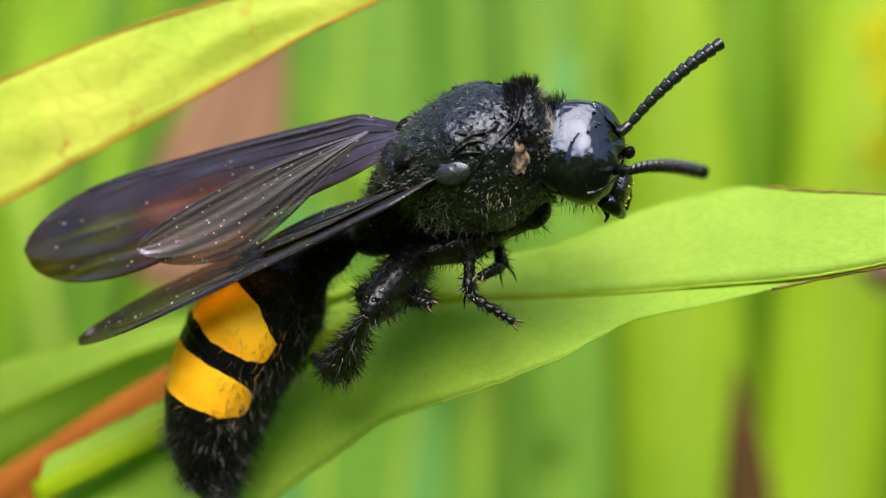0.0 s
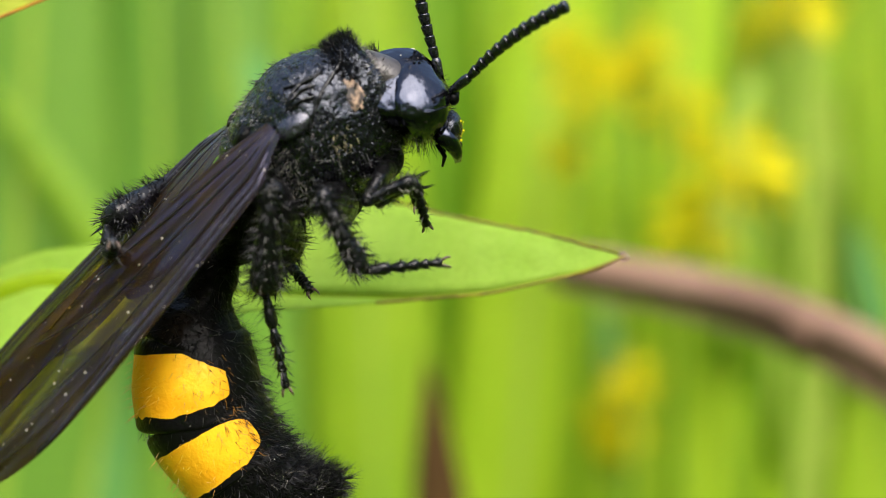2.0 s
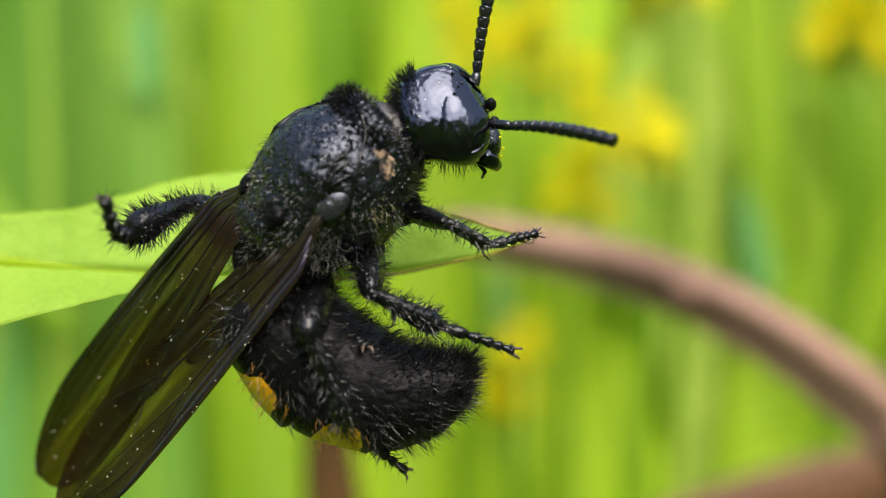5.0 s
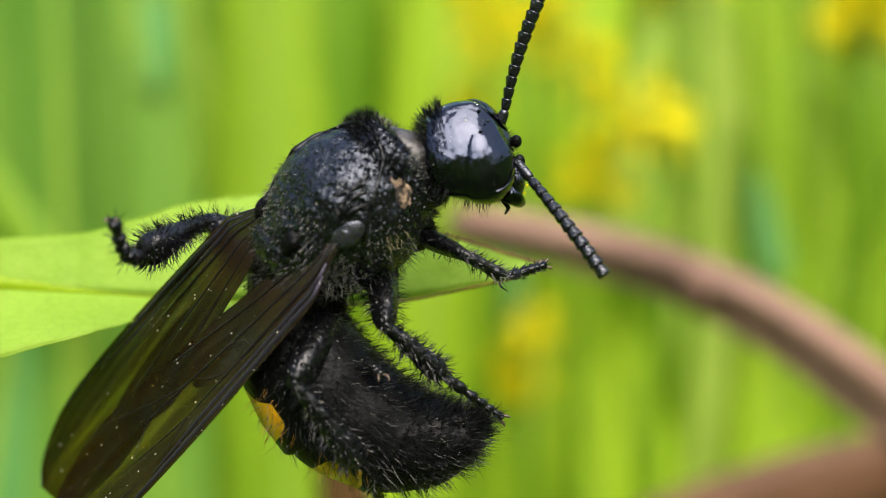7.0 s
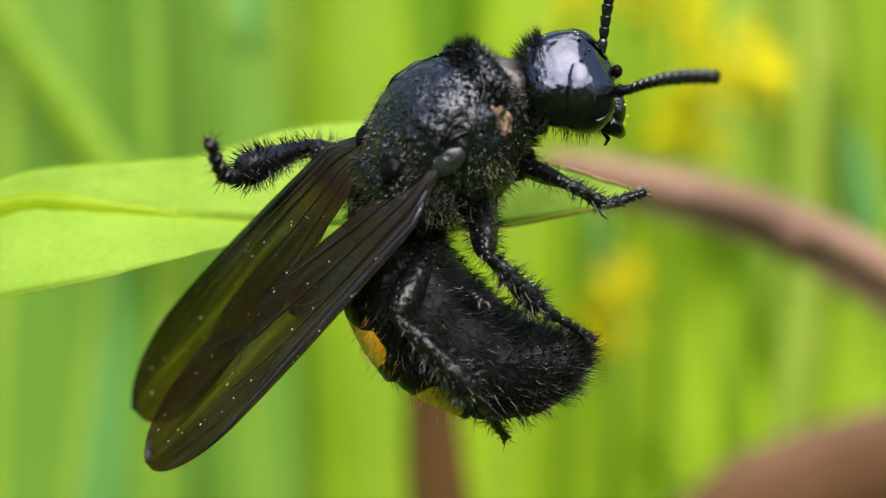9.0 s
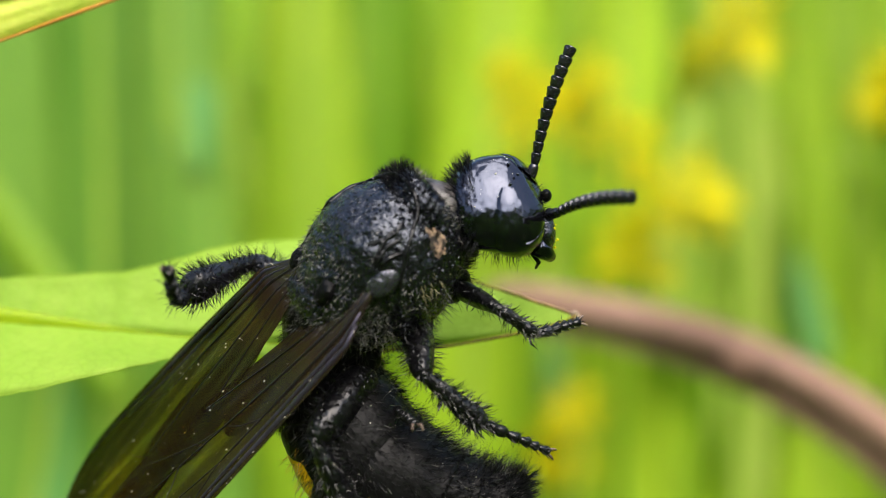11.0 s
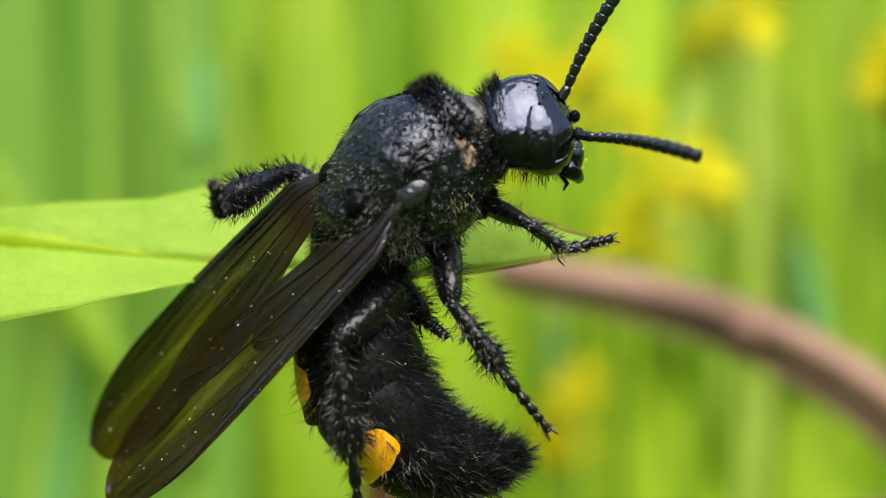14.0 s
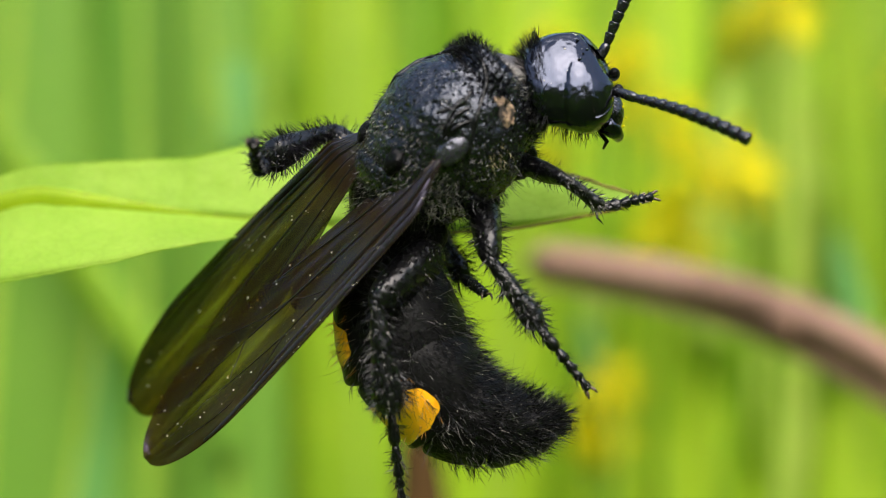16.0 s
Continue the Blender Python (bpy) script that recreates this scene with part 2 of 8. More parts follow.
LEAF = foliage("fresh_leaf", (0.29, 0.49, 0.045), (0.43, 0.61, 0.085), 160, 0.58, 0.5, veins=1500, gloss=0.22)
RIB = foliage("leaf_rib", (0.21, 0.34, 0.002), (0.30, 0.43, 0.004), 300, 0.3)
MARGIN = foliage("leaf_margin", (0.05, 0.028, 0.01), (0.36, 0.27, 0.03), 1400, 0.2)
WITHERED = foliage("withered_tip", (0.10, 0.06, 0.03), (0.50, 0.40, 0.30), 1800, 0.2, 0.7, bump_d=0.0001)
YELLOWING = foliage("yellowing_leaf", (0.46, 0.62, 0.06), (0.76, 0.75, 0.13), 130, 0.45, 0.5, spots=(0.55, 0.30, 0.05), veins=500)
RUST = foliage("rust_margin", (0.35, 0.12, 0.03), (0.70, 0.34, 0.02), 500, 0.2)
GRASS = foliage("grass_blade", (0.18, 0.37, 0.012), (0.38, 0.54, 0.024), 18, 0.5, 0.5, vary=0.5, bump_d=0.0002)
DEEP = foliage("deep_foliage", (0.125, 0.31, 0.028), (0.205, 0.385, 0.045), 14, 0.45, 0.55, vary=0.3, bump_d=0.0002)
LIME = foliage("lime_blade", (0.35, 0.55, 0.014), (0.48, 0.66, 0.034), 18, 0.5, 0.5, bump_d=0.0002)
PALEGREEN = foliage("pale_foliage", (0.33, 0.50, 0.045), (0.54, 0.67, 0.12), 20, 0.5, 0.5, vary=0.3, bump_d=0.0002)
# near-black brown: the shade of a gap between blades, put into colour
SHADE = foliage("gap_shade", (0.035, 0.02, 0.008), (0.09, 0.05, 0.015), 40, 0.1, 0.9, gloss=0.05)
ORANGE_DRY = foliage("orange_dry_leaf", (0.28, 0.07, 0.008), (0.48, 0.16, 0.012), 120, 0.3, 0.6, bump_d=0.0002)
TEAL = foliage("bluish_foliage", (0.10, 0.31, 0.07), (0.17, 0.41, 0.10), 16, 0.45, 0.55, vary=0.2, bump_d=0.0002)
RUSSET = foliage("russet_dry_leaf", (0.10, 0.047, 0.02), (0.19, 0.092, 0.043), 40, 0.3, 0.6, bump_d=0.0003)
PALEDRY = foliage("pale_dry_leaf", (0.20, 0.095, 0.05), (0.34, 0.185, 0.11), 40, 0.3, 0.6, bump_d=0.0003)
PETAL = foliage("yellow_petal", (0.82, 0.75, 0.0), (0.92, 0.86, 0.012), 120, 0.6, 0.5, vary=0.3)
STEM = foliage("brown_stem", (0.10, 0.055, 0.036), (0.32, 0.195, 0.14), 45, 0.05, 0.6, bump_d=0.0002, gloss=0.15)
SOIL = foliage("grassy_ground", (0.06, 0.10, 0.02), (0.14, 0.22, 0.04), 8, 0.0, 0.8, bump_d=0.004)
# dark leaves of the ring added to dim what the shell reflects
WOODS = foliage("added_dark_leaves", (0.015, 0.035, 0.01), (0.05, 0.09, 0.025), 3, 0.1, 0.9, bump_d=0.01)
FAR = foliage("far_meadow", (0.20, 0.40, 0.02), (0.42, 0.60, 0.04), 5, 0.3, 0.8, bump_d=0.002)

# ---- mesh helpers (millimetres in, metres out) ----
MM = 0.001
MOVING = {}


def thing(name, label, category, group="", kind="", m=None):
    ob = new(name)
    ob.empty_display_size = 0.002
    if m is not None:
        ob.matrix_world = m
    return tagged(ob, label, category, group, kind)


def mesh_of(bm, name, material, smooth=True):
    bmesh.ops.recalc_face_normals(bm, faces=bm.faces[:])
    me = bpy.data.meshes.new(name)
    bm.to_mesh(me)
    bm.free()
    for p in me.polygons:
        p.use_smooth = smooth
    if material:
        me.materials.append(material)
    return me


def part(name, bm, material, parent=None, label="", smooth=True, kind=""):
    """Link a bmesh (or a mesh) as one object under a thing or a part."""
    me = bm if isinstance(bm, bpy.types.Mesh) else mesh_of(bm, name, material, smooth)
    ob = new(name, me)
    if parent is not None:
        ob.parent = parent
    if label or kind:
        tagged(ob, label, kind=kind)
    return ob


def loft(stations, n=36, power=2.0, jitter=0.0, freq=1.0, seed=0):
    """A closed body along x from stations (x, half width, half height, y, z), in mm."""
    bm = bmesh.new()
    rings = []
    for x, ry, rz, cy, cz in stations:
        ring = []
        for k in range(n):
            a = 2 * math.pi * k / n
            c, s = math.cos(a), math.sin(a)
            r = (abs(c) ** power + abs(s) ** power) ** (-1 / power)
            v = Vector((x, cy + ry * r * c, cz + rz * r * s))
            if jitter:
                v += Vector((0, c, s)) * jitter * noise.noise(v * freq + Vector((seed, 0, 0)))
            ring.append(bm.verts.new(v * MM))
        rings.append(ring)
    for a, b in zip(rings, rings[1:]):
        for k in range(n):
            bm.faces.new((a[k], a[(k + 1) % n], b[(k + 1) % n], b[k]))
    bm.faces.new(rings[0][::-1])
    bm.faces.new(rings[-1])
    return bm


def smooth_stations(keys, count):
    """Smoothly interpolated stations through a few given ones."""
    ks = np.array(keys, float)
    t = np.linspace(0, len(ks) - 1, count)
    out = []
    for u in t:
        i = min(int(u), len(ks) - 2)
        f = u - i
        p0, p1, p2, p3 = ks[max(i - 1, 0)], ks[i], ks[i + 1], ks[min(i + 2, len(ks) - 1)]
        v = 0.5 * ((2 * p1) + (p2 - p0) * f + (2 * p0 - 5 * p1 + 4 * p2 - p3) * f * f + (3 * p1 - p0 - 3 * p2 + p3) * f ** 3)
        v[1:3] = np.maximum(v[1:3], 0.02)
        out.append(tuple(v))
    return out


def ellipsoid(bm, c, r, m=None, seg=24, rings=16):
    made = bmesh.ops.create_uvsphere(bm, u_segments=seg, v_segments=rings, radius=1.0)["verts"]
    for v in made:
        q = Vector((v.co.x * r[0], v.co.y * r[1], v.co.z * r[2]))
        if m is not None:
            q = m @ q
        v.co = (q + Vector(c)) * MM
    return made


def tube(bm, pts, radii, n=8):
    """A round tube through points (mm), closed at its ends."""
    pts = [Vector(p) for p in pts]
    rings = []
    for i, p in enumerate(pts):
        d = (pts[min(i + 1, len(pts) - 1)] - pts[max(i - 1, 0)]).normalized()
        u = d.cross(Vector((0.13, 0.31, 0.94)))
        if u.length < 0.1:
            u = d.cross(Vector((1, 0, 0)))
        u.normalize()
        w = d.cross(u)
        r = radii[i] if hasattr(radii, "__len__") else radii
        rings.append([bm.verts.new((p + (u * math.cos(2 * math.pi * k / n) + w * math.sin(2 * math.pi * k / n)) * r) * MM) for k in range(n)])
    for a, b in zip(rings, rings[1:]):
        for k in range(n):
            bm.faces.new((a[k], a[(k + 1) % n], b[(k + 1) % n], b[k]))
    bm.faces.new(rings[0][::-1])
    bm.faces.new(rings[-1])
    return bm


def fur(source, count, length, radius, keep, lean=(0, 0, 0), seed=1, curl=0.25):
    """Bristles on a mesh where keep(p, n) holds (p in mm): thin three-sided spikes, bent once."""
    rng = random.Random(seed)
    polys = [p for p in source.polygons if keep(p.center / MM, p.normal)]
    verts, faces = [], []
    if not polys:
        return None
    weights = [p.area for p in polys]
    for p in rng.choices(polys, weights, k=count):
        vs = [source.vertices[i].co for i in p.vertices]
        w = [rng.random() for _ in vs]
        s = sum(w)
        o = sum((v * (a / s) for v, a in zip(vs, w)), Vector()) / MM
        d = (p.normal + Vector(lean) + Vector((rng.gauss(0, curl), rng.gauss(0, curl), rng.gauss(0, curl)))).normalized()
        ln = length * rng.uniform(0.5, 1.15)
        e = d.cross(Vector((rng.gauss(0, 1), rng.gauss(0, 1), rng.gauss(0, 1)))).normalized()
        mid = o + d * ln * 0.5
        tip = o + d * ln + e * ln * rng.uniform(0.0, 0.3)
        g = d.cross(e)
        k = len(verts)
        for q, rr in ((o - d * 0.05, radius), (mid, radius * 0.75)):
            for a in (0, 2.094, 4.189):
                verts.append((q + (e * math.cos(a) + g * math.sin(a)) * rr) * MM)
        verts.append(tip * MM)
        for a in range(3):
            c = (a + 1) % 3
            faces.append((k + a, k + c, k + 3 + c, k + 3 + a))
            faces.append((k + 3 + a, k + 3 + c, k + 6))
    me = bpy.data.meshes.new("bristles")
    me.from_pydata(verts, [], faces)
    return me


def bristles(parent, count, length, radius, keep=lambda p, n: True, material=None, lean=(0, 0, 0), seed=1, label="", curl=0.25):
    me = fur(parent.data, count, length, radius, keep, lean, seed, curl)
    if me is None:
        return None
    me.materials.append(material or HAIR)
    return part("bristles", me, None, parent, label, kind="stuff")


def specks(parent, count, size, keep=lambda p, n: True, seed=5):
    """Pale grains lying on a mesh: dust, and white glints put in as colour."""
    rng = random.Random(seed)
    polys = [p for p in parent.data.polygons if keep(p.center / MM, p.normal)]
    if not polys:
        return
    bm = bmesh.new()
    for p in rng.choices(polys, [q.area for q in polys], k=count):
        vs = [parent.data.vertices[i].co for i in p.vertices]
        w = [rng.random() for _ in vs]
        c = sum((v * (a / sum(w)) for v, a in zip(vs, w)), Vector()) + p.normal * 0.01 * MM
        r = size * rng.uniform(0.3, 1.0) ** 1.5 * 1.5
        bmesh.ops.create_icosphere(bm, subdivisions=1, radius=r * MM, matrix=Matrix.Translation(c) @ Matrix.Diagonal((1, 0.7, 0.6, 1)))
    part("dust", bm, DUST, parent, "pale dust grains and coloured-in glint specks", kind="stuff")


# ---- the setting ----
def ground_sheet():
    bm = bmesh.new()
    bmesh.ops.create_grid(bm, x_segments=60, y_segments=60, size=40)
    for v in bm.verts:
        v.co.z = -0.55 + 0.03 * noise.noise(v.co * 0.7)
    tagged(part("ground", bm, SOIL), "grassy meadow ground below the plants", "ground", kind="structure")


def meadow_growth():
    """Tall meadow grass all round, uncountable: thin bent blades with a fold, one mesh."""
    rng = np.random.default_rng(5)
    n = 17500
    ang = rng.uniform(0, 2 * np.pi, n)
    rad = np.where(np.arange(n) < 15000, np.sqrt(rng.uniform(0.95 ** 2, 3.6 ** 2, n)), np.sqrt(rng.uniform(0.01, 0.95 ** 2, n)))
    x, y = rad * np.cos(ang), rad * np.sin(ang)
    hgt, wid = rng.uniform(0.7, 1.35, n), rng.uniform(0.012, 0.03, n)
    # short growth in the clearing round the plants
    hgt[15000:] = rng.uniform(0.12, 0.34, n - 15000)
    turn, bx, by = rng.uniform(0, np.pi, n), rng.normal(0, 0.14, n), rng.normal(0, 0.14, n)
    bx[15000:] *= 0.4
    by[15000:] *= 0.4
    cx, cy = np.cos(turn), np.sin(turn)
    rows = []
    for s, w in ((0.0, 0.7), (0.35, 1.0), (0.7, 0.75), (1.0, 0.06)):
        px, py, pz = x + bx * s * s, y + by * s * s, -0.57 + hgt * s
        for k, dip in ((-0.5, 0.0), (0.0, 0.25), (0.5, 0.0)):
            rows.append(np.stack([px + cx * wid * w * k - cy * wid * dip, py + cy * wid * w * k + cx * wid * dip, pz], 1))
    verts = np.stack(rows, 1).reshape(-1, 3)
    one = np.array([(r * 3 + k, r * 3 + k + 1, r * 3 + k + 4, r * 3 + k + 3) for r in range(3) for k in range(2)])
    faces = (np.arange(n)[:, None, None] * 12 + one[None]).reshape(-1, 4)
    me = bpy.data.meshes.new("meadow_grass")
    me.from_pydata(verts.tolist(), [], faces.tolist())
    me.materials.append(FAR)
    tagged(part("meadow_grass", me, None), "tall green meadow grass far out of focus", "grass", kind="stuff")


def far_woods():
    """Added dark shell of leaf clumps round the meadow to darken reflections; uncountable."""
    rng = np.random.default_rng(8)
    n = 9000
    ang, up = rng.uniform(0, 2 * np.pi, n), rng.uniform(0, 1, n)
    top = 2.3 + 0.5 * np.sin(ang * 5 + 1) + 0.3 * np.sin(ang * 11)
    rad = 5.2 + 0.5 * np.sin(ang * 9) + rng.normal(0, 0.25, n) + 0.9 * (up - 0.5) ** 2
    c = np.stack([rad * np.cos(ang), rad * np.sin(ang), -0.6 + (top + 0.6) * up], 1)
    a, d = rng.normal(0, 1, (n, 3)), rng.normal(0, 1, (n, 3))
    a /= np.linalg.norm(a, axis=1, keepdims=True)
    d -= a * (a * d).sum(1, keepdims=True)
    d /= np.linalg.norm(d, axis=1, keepdims=True)
    size = rng.uniform(0.14, 0.32, n)[:, None]
    verts = np.stack([c - a * size, c - d * size * 0.6, c + a * size, c + d * size * 0.6], 1).reshape(-1, 3)
    faces = np.arange(n * 4).reshape(-1, 4)
    me = bpy.data.meshes.new("far_woods")
    me.from_pydata(verts.tolist(), [], faces.tolist())
    me.materials.append(WOODS)
    tagged(part("far_woods", me, None), "added dark tree ring that keeps low sky out of the gleams", "trees", kind="stuff")


ground_sheet()
meadow_growth()
far_woods()


def blade_mesh(name, material, length, width, bend, fold=0.25, n=24, taper=1.5, twist=0.0):
    """A long grass blade or narrow leaf growing up z from its foot, in mm, folded along its rib."""
    bm = bmesh.new()
    rows = []
    for i in range(n + 1):
        s = i / n
        w = width / 2 * max(0.02, (1 - s ** taper)) * min(1.0, 0.55 + 2.2 * s)
        cx, cz = bend * s * s, length * (s - 0.12 * s * s * abs(bend) / length)
        a = twist * s
        c, d = math.cos(a), math.sin(a)
        row = []
        for side in (0.15, -0.15):
            for u in (-1, -0.5, 0, 0.5, 1):
                x, y = u * w, abs(u) * w * fold + side * (1 - abs(u) * 0.6)
                row.append(bm.verts.new(Vector((cx + x * c - y * d, x * d + y * c, cz)) * MM))
        rows.append(row)
    for a, b in zip(rows, rows[1:]):
        for k in range(4):
            bm.faces.new((a[k], a[k + 1], b[k + 1], b[k]))
            bm.faces.new((a[5 + k], b[5 + k], b[6 + k], a[6 + k]))
        bm.faces.new((a[0], b[0], b[5], a[5]))
        bm.faces.new((a[4], a[9], b[9], b[4]))
    bm.faces.new(rows[0][:5] + rows[0][5:][::-1])
    bm.faces.new(rows[-1][:5] + rows[-1][5:][::-1])
    return mesh_of(bm, name, material)


def rib_mesh(name, length, width, bend, n=24, taper=1.5):
    """The raised rib along the back of such a blade, in mm."""
    bm = bmesh.new()
    pts, rad = [], []
    for i in range(n + 1):
        s = i / n * 0.97
        pts.append((bend * s * s, -0.2, length * (s - 0.12 * s * s * abs(bend) / length)))
        rad.append(width * 0.035 * max(0.1, 1 - s ** taper))
    tube(bm, pts, rad, 6)
    return mesh_of(bm, name, RIBGRASS)


RIBGRASS = foliage("grass_rib", (0.24, 0.42, 0.03), (0.40, 0.56, 0.07), 30, 0.3, 0.5, vary=0.3, bump_d=0.0002)


def grass_stand():
    """The blurred stand of grass behind the wasp."""
    rng = random.Random(11)
    kinds = [(GRASS, "green grass blade standing out of focus"), (GRASS, "green grass blade standing out of focus"),
             (PALEGREEN, "pale yellow-green grass blade out of focus"), (DEEP, "deep green leaf blade out of focus")]
    meshes = []
    for i in range(16):
        m, lab = kinds[i % 4]
        ln, wd, bd = rng.uniform(480, 640), rng.uniform(12, 28), rng.uniform(-90, 90)
        meshes.append((blade_mesh("blade", m, ln, wd, bd, rng.uniform(0.1, 0.4), twist=rng.uniform(-0.8, 0.8)), rib_mesh("midrib", ln, wd, bd), lab))
    for i in range(150):
        y = rng.uniform(0, 1) ** 0.8 * 420 + 250
        half = 50 + y * 0.62
        x = rng.uniform(-half - 40, half + 30)
        left = x < -0.16 * y
        pool = [q for q in range(16) if (q % 4 == 3) == (left and rng.random() < 0.75)]
        me, rib, lab = meshes[rng.choice(pool)]
        ob = thing("grass_blade", lab, "grass", "stand of grass", m=mm(x, y, -330 + rng.uniform(-30, 20), rng.uniform(-6, 6), rng.uniform(-9, 9), rng.uniform(-50, 50)))
        part("blade", me, None, ob)
        part("midrib", rib, None, ob)


grass_stand()


def hero_blade(name, foot, tip, width, material, label, fold=0.2, category="grass"):
    """One blade between two places (mm)."""
    a, b = Vector(foot), Vector(tip)
    d = b - a
    ob = thing(name, label, category)
    part("blade", blade_mesh("blade", material, d.length, width, 0, fold, taper=3.0), None, ob)
    rib = part("midrib", rib_mesh("midrib", d.length, width, 0, taper=3.0), None, ob)
    if category != "grass":
        rib.data.materials[0] = material
    z = d.normalized()
    x = Vector((0, 1, 0)).cross(z).normalized()
    y = z.cross(x)
    ob.matrix_world = Matrix((*[(x[i], y[i], z[i], a[i] * MM) for i in range(3)], (0, 0, 0, 1)))
    return ob


# broad blades that stand out of the blur, each at its own place
hero_blade("grass_blade", (5.9, 235.0, -143.4), (25.1, 235.0, 120.3), 34, LIME, "bright lime grass blade out of focus")
hero_blade("grass_blade", (43.8, 240.0, -147.0), (50.2, 245.0, 124.7), 24, LIME, "bright lime grass blade out of focus")
hero_blade("grass_blade", (-13.2, 225.0, -137.7), (-24.6, 235.0, 119.3), 30, GRASS, "green grass blade standing out of focus")
hero_blade("grass_blade", (6.3, 225.0, -119.7), (25.1, 235.0, 127.7), 30, LIME, "bright lime grass blade out of focus")
hero_blade("grass_blade", (-60.9, 240.0, -144.2), (-66.4, 235.0, 129.5), 36, DEEP, "deep green leaf blade out of focus")
hero_blade("grass_blade", (100.9, 250.0, -153.8), (83.0, 245.0, 137.2), 15, GRASS, "green grass blade standing out of focus")
hero_blade("grass_blade", (78.3, 250.0, -153.1), (76.9, 255.0, 141.4), 12, PALEGREEN, "pale yellow-green grass blade out of focus")
hero_blade("grass_blade", (-84.2, 236.0, -86.4), (-65.4, 242.0, 44.0), 34, TEAL, "bluish green leaf blade out of focus")
hero_blade("grass_blade", (-119.0, 230.0, -90.8), (-102.9, 236.0, 17.5), 26, TEAL, "bluish green leaf blade out of focus")
hero_blade("grass_blade", (-44.6, 228.0, -43.7), (-47.8, 234.0, 46.3), 8, DEEP, "deep green leaf blade out of focus")
hero_blade("grass_blade", (-57.8, 222.0, -25.3), (-101.5, 228.0, 38.8), 9, GRASS, "green grass blade standing out of focus")
hero_blade("grass_blade", (56.4, 232.0, -20.3), (62.3, 238.0, 40.9), 16, PALEGREEN, "pale yellow-green grass blade out of focus")
hero_blade("grass_blade", (-44.8, 232.0, 20.4), (-51.9, 238.0, 76.8), 14, TEAL, "bluish green leaf blade out of focus")
hero_blade("grass_blade", (24.7, 240.0, -100.1), (22.7, 246.0, -34.1), 24, LIME, "bright lime grass blade out of focus")
hero_blade("grass_blade", (66.0, 240.0, -106.4), (55.5, 246.0, -21.5), 22, LIME, "bright lime grass blade out of focus")
hero_blade("grass_blade", (88.0, 244.0, -94.8), (91.2, 250.0, -16.8), 18, LIME, "bright lime grass blade out of focus")
hero_blade("grass_blade", (35.4, 232.0, -37.0), (27.3, 238.0, -10.0), 8, TEAL, "bluish green leaf blade out of focus")
hero_blade("grass_blade", (87.7, 232.0, -20.2), (83.3, 238.0, 5.6), 8, TEAL, "bluish green leaf blade out of focus")
hero_blade("grass_blade", (-34.3, 238.0, -73.4), (-40.5, 244.0, -4.8), 20, LIME, "bright lime grass blade out of focus")
hero_blade("grass_blade", (17.5, 236.0, -72.9), (21.5, 242.0, -19.4), 18, LIME, "bright lime grass blade out of focus")
hero_blade("grass_blade", (50.8, 238.0, -77.0), (43.1, 244.0, -19.0), 18, LIME, "bright lime grass blade out of focus")
hero_blade("grass_blade", (-104.0, 232.0, -150.0), (-84.0, 238.0, 150.0), 46, DEEP, "deep green leaf blade out of focus")
hero_blade("grass_blade", (-72.0, 236.0, -150.0), (-40.0, 240.0, 150.0), 34, DEEP, "deep green leaf blade out of focus")
hero_blade("grass_blade", (-38.0, 230.0, -150.0), (-56.0, 236.0, 160.0), 26, DEEP, "deep green leaf blade out of focus")
hero_blade("grass_blade", (-22.0, 244.0, -150.0), (-4.0, 244.0, 150.0), 40, GRASS, "green grass blade standing out of focus")
# this blade's dark colour stands in for a shaded gap in the grass
hero_blade("gap_blade", (-0.3, 120.0, -63.3), (-4.4, 135.0, -14.1), 9, SHADE, "dark brown blade coloured as the shaded gap in the grass", category="dry grass")
hero_blade("dry_leaf", (-76.4, 110.0, -4.8), (-62.5, 115.0, 33.2), 18, PALEDRY, "brown dried leaf behind the plant", category="dry leaf")
hero_blade("dry_leaf", (40.7, 190.0, -74.1), (114.5, 185.0, -41.5), 24, RUSSET, "brown dried leaf low in the grass", category="dry leaf")
hero_blade("dry_leaf", (-56.1, 30.0, -18.4), (-34.4, 32.0, -3.3), 6.5, ORANGE_DRY, "rusty orange dried leaf under the green leaf", category="dry leaf")


def flower_mesh(seed):
    """A loose ball of small narrow petals, in mm."""
    rng = random.Random(seed)
    bm = bmesh.new()
    for _ in range(46):
        d = Vector((rng.gauss(0, 1), rng.gauss(0, 1), rng.gauss(0.2, 1))).normalized()
        e = d.cross(Vector((rng.gauss(0, 1), rng.gauss(0, 1), rng.gauss(0, 1)))).normalized()
        o = d * rng.uniform(0.5, 2.5)
        ln, w = rng.uniform(2.6, 4.6), rng.uniform(0.8, 1.4)
        rows = []
        for s, ww in ((0, 0.3), (0.4, 1.0), (0.8, 0.9), (1.0, 0.3)):
            c = o + d * ln * s + Vector((0, 0, -0.8 * s * s))
            rows.append([bm.verts.new((c + e * w * ww * k + d.cross(e) * (0.12 * q)) * MM) for k, q in ((-0.5, 0), (0, 1), (0.5, 0), (0, -1))])
        for a, b in zip(rows, rows[1:]):
            for k in range(4):
                bm.faces.new((a[k], a[(k + 1) % 4], b[(k + 1) % 4], b[k]))
        bm.faces.new(rows[0])
        bm.faces.new(rows[-1])
    return mesh_of(bm, "petals", PETAL)


FLOWERS = [flower_mesh(s) for s in range(4)]


